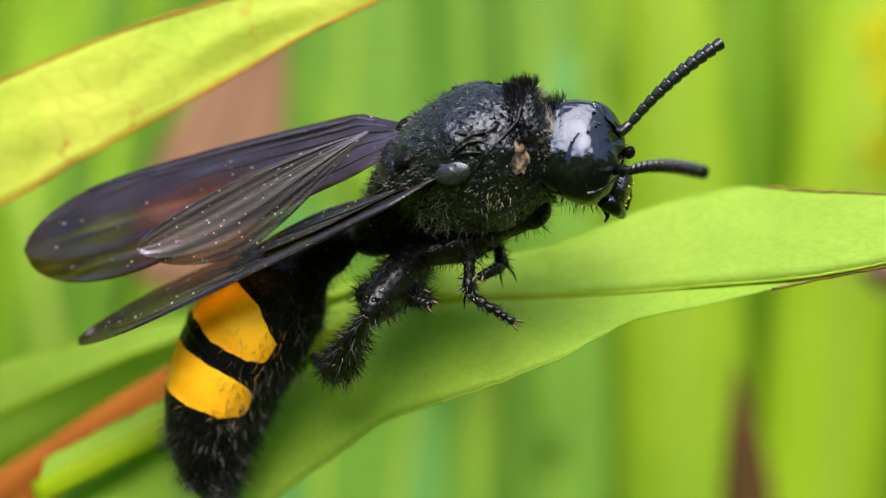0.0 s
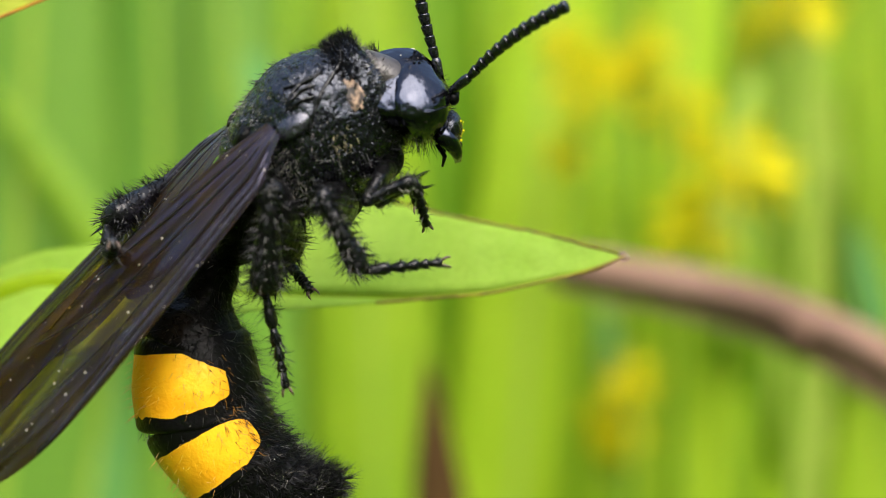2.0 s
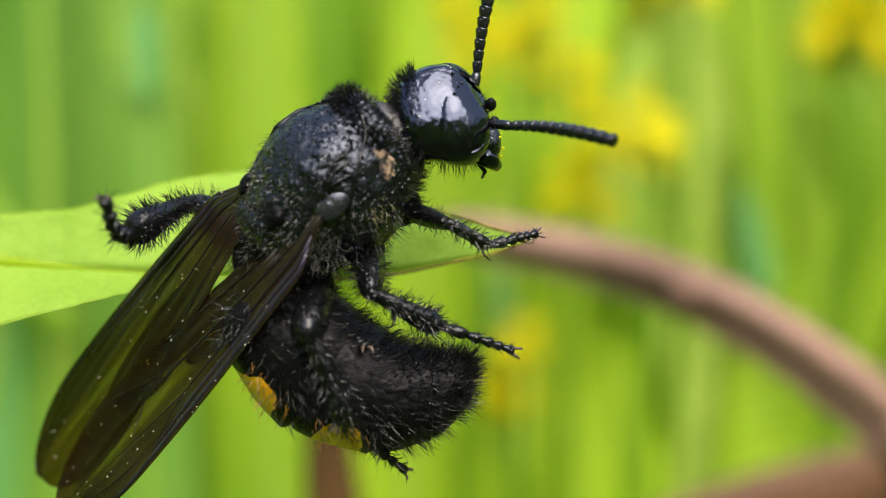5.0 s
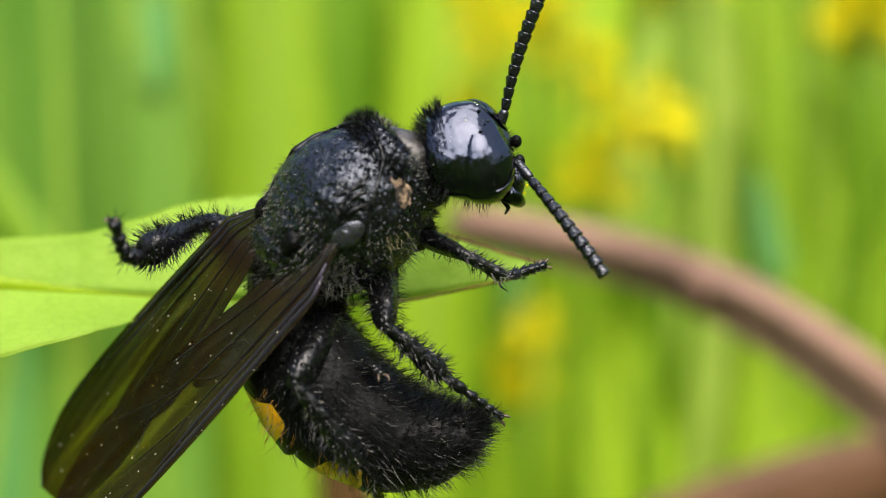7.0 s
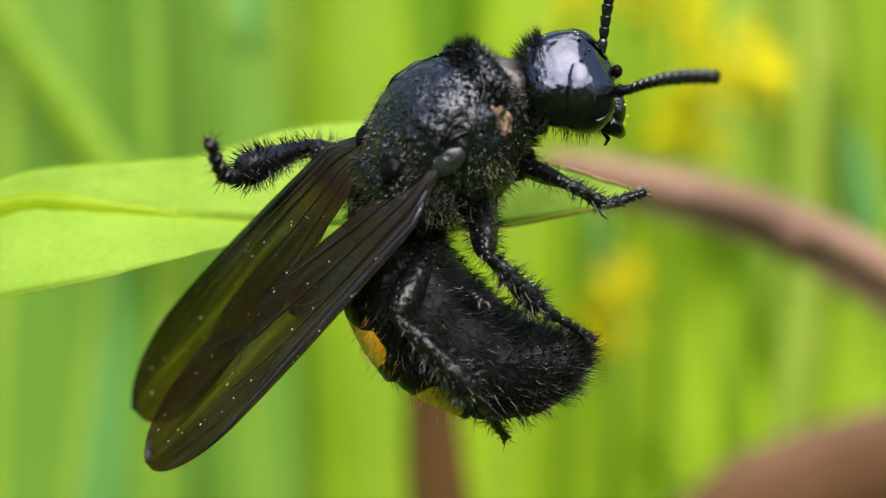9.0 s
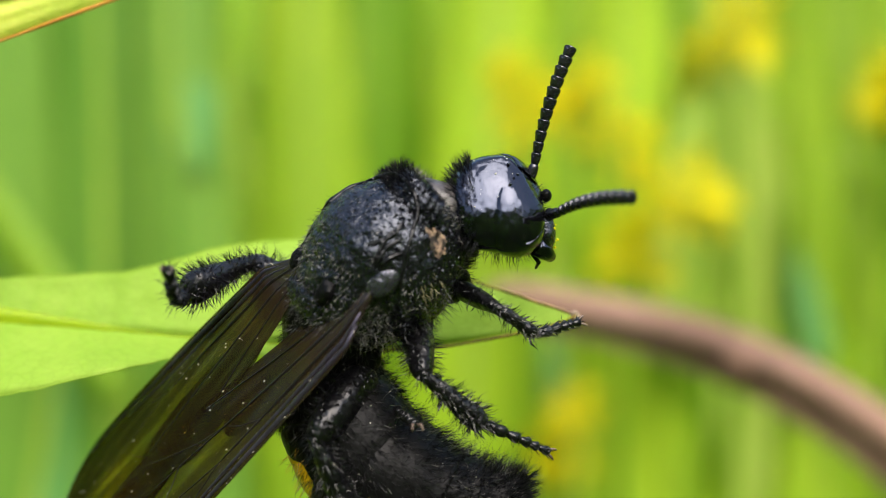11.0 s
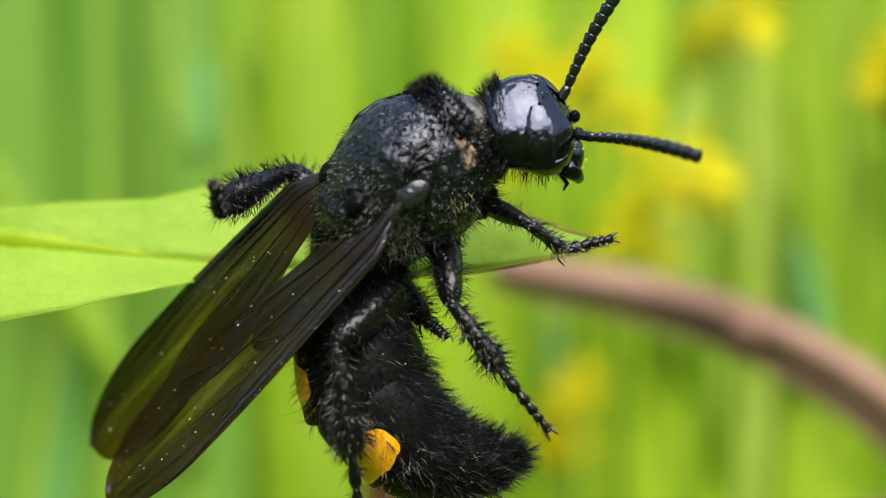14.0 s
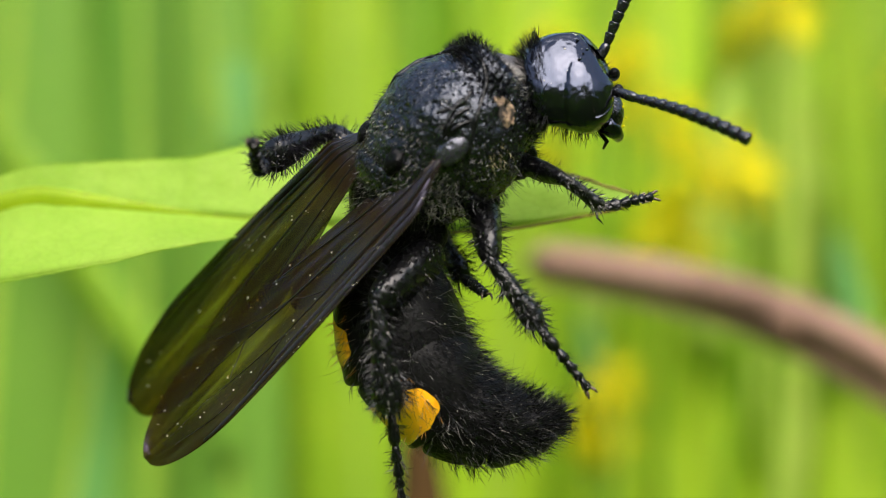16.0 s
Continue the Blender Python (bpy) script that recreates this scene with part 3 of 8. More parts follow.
def flower(place, size, k):
    f = thing("yellow_flower", "small yellow wildflower head out of focus", "flower", "yellow flowers", m=mm(*place))
    p = part("petals", FLOWERS[k % 4], None, f)
    p.matrix_basis = Matrix.Rotation(k * 1.3, 4, "Z") @ Matrix.Diagonal((size * 1.35, size * 1.35, size * 1.35, 1))
    bm = bmesh.new()
    tube(bm, [(0, 0, 0), (1.5, 2, -30), (-1, 6, -110), (2, 9, -260)], [0.9, 0.8, 1.0, 1.3])
    part("stalk", bm, GRASS, f)
    return f


for k, (pl, sz) in enumerate((
        ((51.0, 190.0, 14.4), 1.35), ((40.9, 196.0, 4.4), 1.25), ((22.7, 200.0, 29.8), 1.0), ((40.8, 205.0, 24.4), 1.2),
        ((20.6, 205.0, 18.2), 0.8), ((31.7, 200.0, -25.0), 0.9), ((28.2, 205.0, -33.1), 1.0), ((62.0, 200.0, 45.7), 1.3),
        ((35.9, 205.0, 37.0), 0.9), ((94.0, 200.0, 34.6), 1.5), ((31.3, 205.0, -35.7), 0.8), ((92.7, 205.0, 33.2), 1.0),
        ((21.0, 205.0, 38.1), 0.9), ((101.4, 205.0, 30.9), 1.2), ((32.2, 205.0, 32.7), 0.9), ((58.7, 210.0, 41.0), 0.9))):
    flower(pl, sz, k)


def brown_stem():
    bm = bmesh.new()
    keys = [(11.2, 122.0, -1.7), (15.8, 120.0, -2.2), (25.2, 115.0, -3.9), (34.8, 110.0, -6.2), (43.5, 106.0, -9.8), (51.8, 104.0, -14.6), (61.2, 102.0, -21.9), (75.3, 98.0, -33.6), (105.0, 90.0, -70.6), (123.3, 90.0, -174.4)]
    raw = np.array(keys, float)
    t = np.linspace(0, len(raw) - 1, 60)
    pts = [tuple(np.interp(u, range(len(raw)), raw[:, c]) for c in range(3)) for u in t]
    for _ in range(3):
        pts = [pts[0]] + [tuple((np.array(a) + 2 * np.array(b) + np.array(c)) / 4) for a, b, c in zip(pts, pts[1:], pts[2:])] + [pts[-1]]
    rad = [(2.6 + 1.3 * min(1, i / 40) + 0.15 * noise.noise(Vector((i * 0.4, 0, 0)))) * min(1, 0.5 + i / 6) for i in range(60)]
    tube(bm, pts, rad, 28)
    # a groove along the stem
    for i, v in enumerate(bm.verts):
        c = Vector(pts[i // 28]) * MM
        d = (Vector(pts[min(i // 28 + 1, 59)]) - Vector(pts[max(i // 28 - 1, 0)])).normalized()
        g = Vector((0, -0.8, -0.6))
        g = (g - d * g.dot(d)).normalized()
        o = v.co - c
        v.co = c + o * (1 - 0.5 * max(0.0, (o.normalized().dot(g) - 0.72) / 0.28))
    stem = thing("brown_stem", "smooth reddish-brown arching stem behind the leaf", "stem")
    part("stalk", bm, STEM, stem)
    # ribs that run along the stalk, and the swollen joints on it
    for turn, size in ((20, 0.30), (75, 0.22), (-55, 0.26), (150, 0.24)):
        bm = bmesh.new()
        line, thick = [], []
        for i in range(2, 58):
            d = (Vector(pts[i + 1]) - Vector(pts[i - 1])).normalized()
            up = (Vector((0, 0, 1)) - d * d.z).normalized()
            side = d.cross(up)
            a = radians(turn + 6 * math.sin(i * 0.21))
            line.append(tuple(Vector(pts[i]) + (up * math.cos(a) + side * math.sin(a)) * (rad[i] - 0.08)))
            thick.append(size * (0.8 + 0.3 * noise.noise(Vector((i * 0.3, turn, 0)))))
        tube(bm, line, thick, 8)
        part("rib", bm, STEM, stem)
    for i in (24, 41):
        bm = bmesh.new()
        tube(bm, [pts[i - 1], pts[i], pts[i + 1]], [rad[i] * 0.98, rad[i] * 1.07, rad[i] * 0.98], 24)
        part("joint", bm, STEM, stem)


brown_stem()


# ---- leaves the wasp sits among ----
def smooth_curve(keys, xs, rounds=6):
    ks = np.array(sorted(keys), float)
    v = np.interp(xs, ks[:, 0], ks[:, 1])
    for _ in range(rounds):
        v[1:-1] = (v[:-2] + 2 * v[1:-1] + v[2:]) / 4
    return v


def strip_leaf(name, xs, top, mid, low, depth_top, depth_low, material, rib_material, edge_material, label, ripple=0.12, rib=0.16, hinge=-0.83):
    """A long leaf seen from its side: an upper and a lower half that meet at the rib. All in mm from its tip."""
    bm = bmesh.new()
    leaf = thing(name, label, "leaf")
    half = 8
    front, back, fco, bco = [], [], [], []
    for i, x in enumerate(xs):
        rf, rb = [], []
        for k in range(-half, half + 1):
            u = abs(k) / half
            if k < 0:
                z, y = mid[i] + (low[i] - mid[i]) * u, -depth_low * u * min(1.0, abs(low[i] - mid[i]) / 1.5)
                wid = abs(low[i] - mid[i])
            else:
                z, y = mid[i] + (top[i] - mid[i]) * u, depth_top * u * abs(top[i] - mid[i])
                wid = abs(top[i] - mid[i])
            y += ripple * noise.noise(Vector((x * 0.35, z * 0.5, 3.0))) + (0.1 * noise.noise(Vector((x * 1.4, z * 1.2, 7.0))))
            z += 0.05 * u * noise.noise(Vector((x * 2.5, k * 0.3, 1.0))) * min(1, wid)
            th = 0.09 * (1 - 0.5 * u)
            rf.append(bm.verts.new(Vector((x, y - th, z)) * MM))
            rb.append(bm.verts.new(Vector((x, y + th, z)) * MM))
        front.append(rf)
        back.append(rb)
        fco.append([v.co.copy() for v in rf])
        bco.append([v.co.copy() for v in rb])
    m = 2 * half
    edges = {"top": [v[m].co / MM for v in front], "low": [v[0].co / MM for v in front], "rib": [v[half].co / MM for v in front]}
    bm.free()
    # two halves that hinge along the rib
    halves = {}
    for key, k0, k1 in (("upper", half, m), ("lower", 0, half)):
        bm = bmesh.new()
        fs, bs = [[[bm.verts.new(c) for c in row[k0:k1 + 1]] for row in sheet] for sheet in (fco, bco)]
        w = k1 - k0
        for i in range(len(xs) - 1):
            for k in range(w):
                bm.faces.new((fs[i][k], fs[i][k + 1], fs[i + 1][k + 1], fs[i + 1][k]))
                bm.faces.new((bs[i][k], bs[i + 1][k], bs[i + 1][k + 1], bs[i][k + 1]))
            bm.faces.new((fs[i][0], fs[i + 1][0], bs[i + 1][0], bs[i][0]))
            bm.faces.new((fs[i][w], bs[i][w], bs[i + 1][w], fs[i + 1][w]))
        shift = Vector((0, 0, hinge)) * MM if key == "lower" else Vector()
        for v in bm.verts:
            v.co -= shift
        halves[key] = part("blade", bm, material, leaf)
        halves[key].location = shift
    bm = bmesh.new()
    pts = edges["rib"][::2]
    tube(bm, [p + Vector((0, -0.1 * rib, 0)) for p in pts], [0.05 + 0.5 * min(1, max(0, -p.x - 19) / 7) + 0.05 * min(1, max(0, -p.x - 14) / 6) for p in pts], 10)
    for i, v in enumerate(bm.verts):
        c = pts[i // 10].y * MM
        v.co.y = c + (v.co.y - c) * 0.3 - 0.05 * MM
    midrib = part("midrib", bm, rib_material, leaf, "yellow-green raised rib")
    bristles(midrib, 420, 0.11, 0.014, lambda p, n: n.z > 0.3 and p.x < -9, edge_material, seed=44, label="fringe of minute brown hairs", curl=0.4)
    for key, side in (("top", "upper"), ("low", "lower")):
        down = Vector((0, 0, hinge)) if key == "low" else Vector()
        for near, mt, lab in ((True, edge_material, "thin browned edge"), (False, material, "pale green thickened edge")):
            bm = bmesh.new()
            pts = [p - down for p in edges[key] if (p.x > -11) == near]
            tube(bm, pts, [(0.055 if near else 0.03) + 0.05 * abs(noise.noise(p * 2.0)) for p in pts], 5)
            part("margin", bm, mt, halves[side], lab)
    bm = bmesh.new()
    ellipsoid(bm, (-0.02, 0.0, 0.0), (0.24, 0.09, 0.2), Matrix.Rotation(0.5, 3, "Y"), 20, 14)
    for v in bm.verts:
        v.co += v.co.normalized() * 0.12 * MM * noise.noise(v.co / MM * 6)
    part("withered_tip", bm, WITHERED, leaf, "pale brown shrivelled leaf tip")
    # minute teeth along the upper margin
    bristles(halves["upper"], 240, 0.10, 0.016, lambda p, n: n.z > 0.6, material, seed=45, label="minute marginal teeth", curl=0.2)
    MOVING["leaf"], MOVING["leaf_low"] = leaf, halves["lower"]
    return leaf


P = 0.0236
xs = np.linspace(-46, 0, 140)
sc = lambda keys: smooth_curve([(a * P, b * P) for a, b in keys], xs)
main_leaf = strip_leaf(
    "leaf", xs,
    sc([(-1950, -190), (-1500, -50), (-1300, 26), (-1150, 68), (-950, 78), (-850, 81), (-750, 104), (-670, 130), (-500, 145), (-350, 100), (-150, 50), (0, 0)]),
    sc([(-1950, -260), (-1500, -120), (-1300, -40), (-1150, 5), (-950, -15), (-710, -38), (-400, -60), (-250, -55), (-50, -20), (0, 0)]),
    sc([(-1950, -480), (-1500, -330), (-1300, -230), (-1150, -155), (-950, -120), (-710, -66), (-560, -66), (-400, -63), (-250, -58), (-50, -22), (0, 0)]),
    0.45, 4.4, LEAF, RIB, MARGIN, "fresh green lance-shaped leaf with a browned tip, bending under the wasp")


def side_leaf(name, top_pts, low_pts, material, edge, label, depth, ribbed=True):
    """A leaf that runs between two edges given by a few places (mm)."""
    leaf = thing(name, label, "leaf")
    n, m = 40, 12
    bm = bmesh.new()
    def run(pts):
        pts = np.array(pts, float)
        t = np.linspace(0, len(pts) - 1, n)
        v = np.stack([np.interp(t, range(len(pts)), pts[:, c]) for c in range(3)], 1)
        for _ in range(8):
            v[1:-1] = (v[:-2] + 2 * v[1:-1] + v[2:]) / 4
        return v
    a, b = run(top_pts), run(low_pts)
    sheets = []
    for th in (-0.1, 0.1):
        grid = []
        for i in range(n):
            row = []
            for k in range(m + 1):
                u = k / m
                p = a[i] * (1 - u) + b[i] * u
                y = p[1] + depth * (abs(u - 0.5) * 2 - 0.5) + th + 0.25 * noise.noise(Vector((p[0] * 0.25, u * 3, 2)))
                row.append(bm.verts.new(Vector((p[0], y, p[2] + 0.06 * noise.noise(Vector((p[0] * 1.7, u * 2, 9))))) * MM))
            grid.append(row)
        sheets.append(grid)
    f, g = sheets
    edge_pts = [[r[0].co / MM for r in f], [r[m].co / MM for r in f], [r[m // 2].co / MM for r in f]]
    for i in range(n - 1):
        for k in range(m):
            bm.faces.new((f[i][k], f[i][k + 1], f[i + 1][k + 1], f[i + 1][k]))
            bm.faces.new((g[i][k], g[i + 1][k], g[i + 1][k + 1], g[i][k + 1]))
        bm.faces.new((f[i][0], f[i + 1][0], g[i + 1][0], g[i][0]))
        bm.faces.new((f[i][m], g[i][m], g[i + 1][m], f[i + 1][m]))
    part("blade", bm, material, leaf)
    for pts in edge_pts[:2]:
        bm = bmesh.new()
        tube(bm, pts, [0.06 + 0.06 * abs(noise.noise(p * 1.3)) for p in pts], 5)
        part("margin", bm, edge, leaf, "rust-browned leaf edge")
    if ribbed:
        bm = bmesh.new()
        tube(bm, edge_pts[2], 0.1, 6)
        part("midrib", bm, RIB, leaf)
    return leaf


side_leaf("leaf", [(-48.2, 3.0, 5.9), (-38.8, 3.0, 8.7), (-32.9, 3.0, 10.5), (-29.2, 3.0, 11.9), (-24.5, 3.0, 13.1), (-19.0, 4.0, 14.6), (-9.6, 5.0, 16.8), (-3.7, 6.0, 19.1)],
          [(-48.3, 3.0, -1.2), (-38.9, 3.0, 2.4), (-32.9, 3.0, 5.0), (-29.2, 3.0, 6.9), (-24.5, 3.0, 9.1), (-18.5, 4.0, 12.6), (-9.6, 5.0, 15.9), (-3.7, 6.0, 19.0)],
          YELLOWING, RUST, "yellowing leaf with rusty brown spotted edge", 0.15, False)
side_leaf("leaf", [(-66.3, 13.0, -11.4), (-51.0, 13.0, -7.3), (-40.3, 13.0, -3.8), (-31.0, 13.0, -1.5), (-25.7, 13.0, -0.6), (-19.9, 13.0, 0.6), (-15.2, 13.0, 1.5)],
          [(-66.5, 13.0, -24.8), (-51.0, 13.0, -15.5), (-40.4, 13.0, -9.7), (-31.4, 13.0, -4.0), (-25.7, 13.0, -2.0), (-19.9, 13.0, 0.1), (-15.2, 13.0, 1.4)],
          LEAF, RIB, "fresh green leaf behind the one the wasp holds", 0.8)


# ---- the wasp ----
def antenna_of(wasp, key):
    """Scape with eleven beaded flagellum pieces, slightly bowed; x runs to its tip."""
    st = smooth_stations([(-0.15, 0.08, 0.08, 0, 0), (0.0, 0.16, 0.16, 0, 0), (0.35, 0.19, 0.19, 0, 0.02), (0.8, 0.2, 0.2, 0, 0.02), (0.95, 0.1, 0.1, 0, 0.02)], 12)
    a = part("antenna", loft(st, 14), FEELER, wasp, "black beaded antenna")
    if "flagellomere" not in bpy.data.meshes:
        st = smooth_stations([(-0.03, 0.12, 0.12, 0, 0), (0.05, 0.19, 0.185, 0, 0), (0.2, 0.225, 0.22, 0, 0.0), (0.37, 0.245, 0.25, 0, 0.012), (0.43, 0.23, 0.23, 0, 0.01), (0.46, 0.14, 0.14, 0, 0.01)], 14)
        mesh_of(loft(st, 14), "flagellomere", FEELER)
    me = bpy.data.meshes["flagellomere"]
    x, z, ang = 0.92, 0.02, radians(9)
    for i in range(11):
        f = part("flagellomere", me, None, a)
        k = min(1.12, 0.84 + 0.05 * i) * (0.93 if i == 10 else 1.0)
        f.matrix_basis = Matrix.Translation(Vector((x, 0, z)) * MM) @ Matrix.Rotation(-ang, 4, "Y") @ Matrix.Diagonal((1, k, k, 1))
        x += 0.437 * math.cos(ang)
        z += 0.437 * math.sin(ang)
        ang -= radians(2.0)
    MOVING[key] = a


def head_of(wasp):
    bm = bmesh.new()
    ellipsoid(bm, (0, 0, 0), (1.9, 2.35, 2.12), None, 110, 76)
    gdir = Vector((0.1, -0.55, 0.78)).normalized()
    for v in bm.verts:
        p = v.co / MM
        # squarish skull, flattened temple, flat back, narrowing towards the mouth, a dent between the eyes
        q = Vector((p.x / 1.9, p.y / 2.35, p.z / 2.12))
        g = sum(abs(c) ** 2.5 for c in q) ** (-1 / 2.5)
        p *= 1 + (g - 1) * 0.35
        if p.x < 0:
            p.x *= 1.2
        if p.x < -1.7:
            p.x = -1.7 + (p.x + 1.7) * 0.6
        t = max(0.0, -p.z / 2.25)
        p.y *= 1 - 0.38 * t * t
        p.x += 0.25 * t
        if p.z < 0:
            p.z *= 0.9 - 0.22 * min(1.0, max(0.0, 0.9 - p.x) / 1.4)
        if p.x > 0 and p.z > 0:
            p.z -= 0.12 * p.x * p.x
        # broad flattened brow, ridge above each antenna
        p.x += 0.16 * math.exp(-(((abs(p.y) - 0.62) / 0.35) ** 2 + ((p.z - 0.55) / 0.3) ** 2)) * (p.x > 0)
        p.x -= 0.12 * math.exp(-((p.y / 0.5) ** 2 + ((p.z - 0.9) / 0.8) ** 2)) * (p.x > 0)
        front = Vector((0.76, 0.0, 0.65))
        over = p.dot(front) - 1.62
        if over > 0:
            p -= front * over * 0.6
        over = p.dot(gdir) - 1.15
        if over > 0:
            p -= gdir * over * 0.55
        p = Vector((-1.4, 0, 0.1)) + (p - Vector((-1.4, 0, 0.1))) * 0.95
        v.co = p * MM
    head = part("head", bm, GLOSS, wasp, "polished black head with a blue-white sheen")
    for s in (-1, 1):
        bm = bmesh.new()
        bm.from_mesh(head.data)
        centre = Vector((0.65, s * 1.66, 0.1))
        out = [f for f in bm.faces if (((c := f.calc_center_median() / MM) - centre).x / 1.0) ** 2 + ((c.z - centre.z + 0.35 * (c.x - centre.x)) / 1.5) ** 2 > 1 or c.y * s < 0.6]
        bmesh.ops.delete(bm, geom=out, context="FACES")
        for v in bm.verts:
            c = v.co / MM - centre
            q = min(1.0, c.x ** 2 + ((c.z + 0.35 * c.x) / 1.5) ** 2)
            v.co += v.co.normalized() * (0.01 + 0.17 * math.sqrt(1 - q)) * MM
        part("eye", bm, GLOSS, head, "glossy black compound eye")
        bm = bmesh.new()
        tube(bm, [(1.3, s * 0.95, -1.1), (1.75, s * 0.8, -1.55), (1.95, s * 0.55, -1.95), (2.0, s * 0.25, -2.3), (1.9, s * 0.02, -2.5)], [0.38, 0.33, 0.25, 0.16, 0.03], 12)
        part("mandible", bm, GLOSS, head)
        bm = bmesh.new()
        ellipsoid(bm, (1.85, s * 0.62, 0.15), (0.22, 0.26, 0.26), None, 14, 10)
        part("antenna_socket", bm, DULL, head)
        bm = bmesh.new()
        tube(bm, [(1.2, s * 0.7, -1.6), (1.5, s * 0.72, -2.1), (1.4, s * 0.6, -2.5)], [0.1, 0.09, 0.05], 8)
        part("palp", bm, DULL, head)
    for x, y in ((0.75, 0.0), (0.45, -0.45), (0.45, 0.45)):
        bm = bmesh.new()
        ellipsoid(bm, (x - 0.1, y, 1.72 + 0.33 * y - 0.1 * x), (0.07, 0.07, 0.06), None, 14, 10)
        part("ocellus", bm, GLOSS, head)
    bm = bmesh.new()
    ellipsoid(bm, (1.7, 0, -1.15), (0.5, 0.95, 0.75), None, 24, 16)
    part("clypeus", bm, SHELL, head, "pitted clypeus dusted with yellow pollen")
    bm = bmesh.new()
    rng = random.Random(4)
    for _ in range(8):
        c = Vector((2.2 + rng.uniform(-0.1, 0.04), rng.uniform(-0.7, 0.3), -1.2 + rng.uniform(-0.5, 0.5))) * MM
        bmesh.ops.create_icosphere(bm, subdivisions=1, radius=rng.uniform(0.03, 0.07) * MM, matrix=Matrix.Translation(c))
    part("pollen", bm, PETAL, head, "yellow pollen grains", kind="stuff")
    bristles(head, 900, 0.62, 0.014, lambda p, n: p.x < -1.05 and p.z > -0.6, lean=(0.1, 0, 0.5), seed=2)
    bristles(head, 500, 0.7, 0.013, lambda p, n: p.x < -0.9 and p.z <= 0.2, lean=(-0.1, 0, -0.5), seed=7)
    bristles(head, 260, 0.75, 0.013, lambda p, n: p.z < -1.0, lean=(0.1, 0, -0.6), seed=3)
    bristles(head, 120, 0.3, 0.012, lambda p, n: p.x > 1.2 and abs(p.y) < 1.2, seed=6)
    specks(head, 60, 0.03, lambda p, n: p.x < 0.8 or p.z < -0.4, 8)
    MOVING["head"] = head


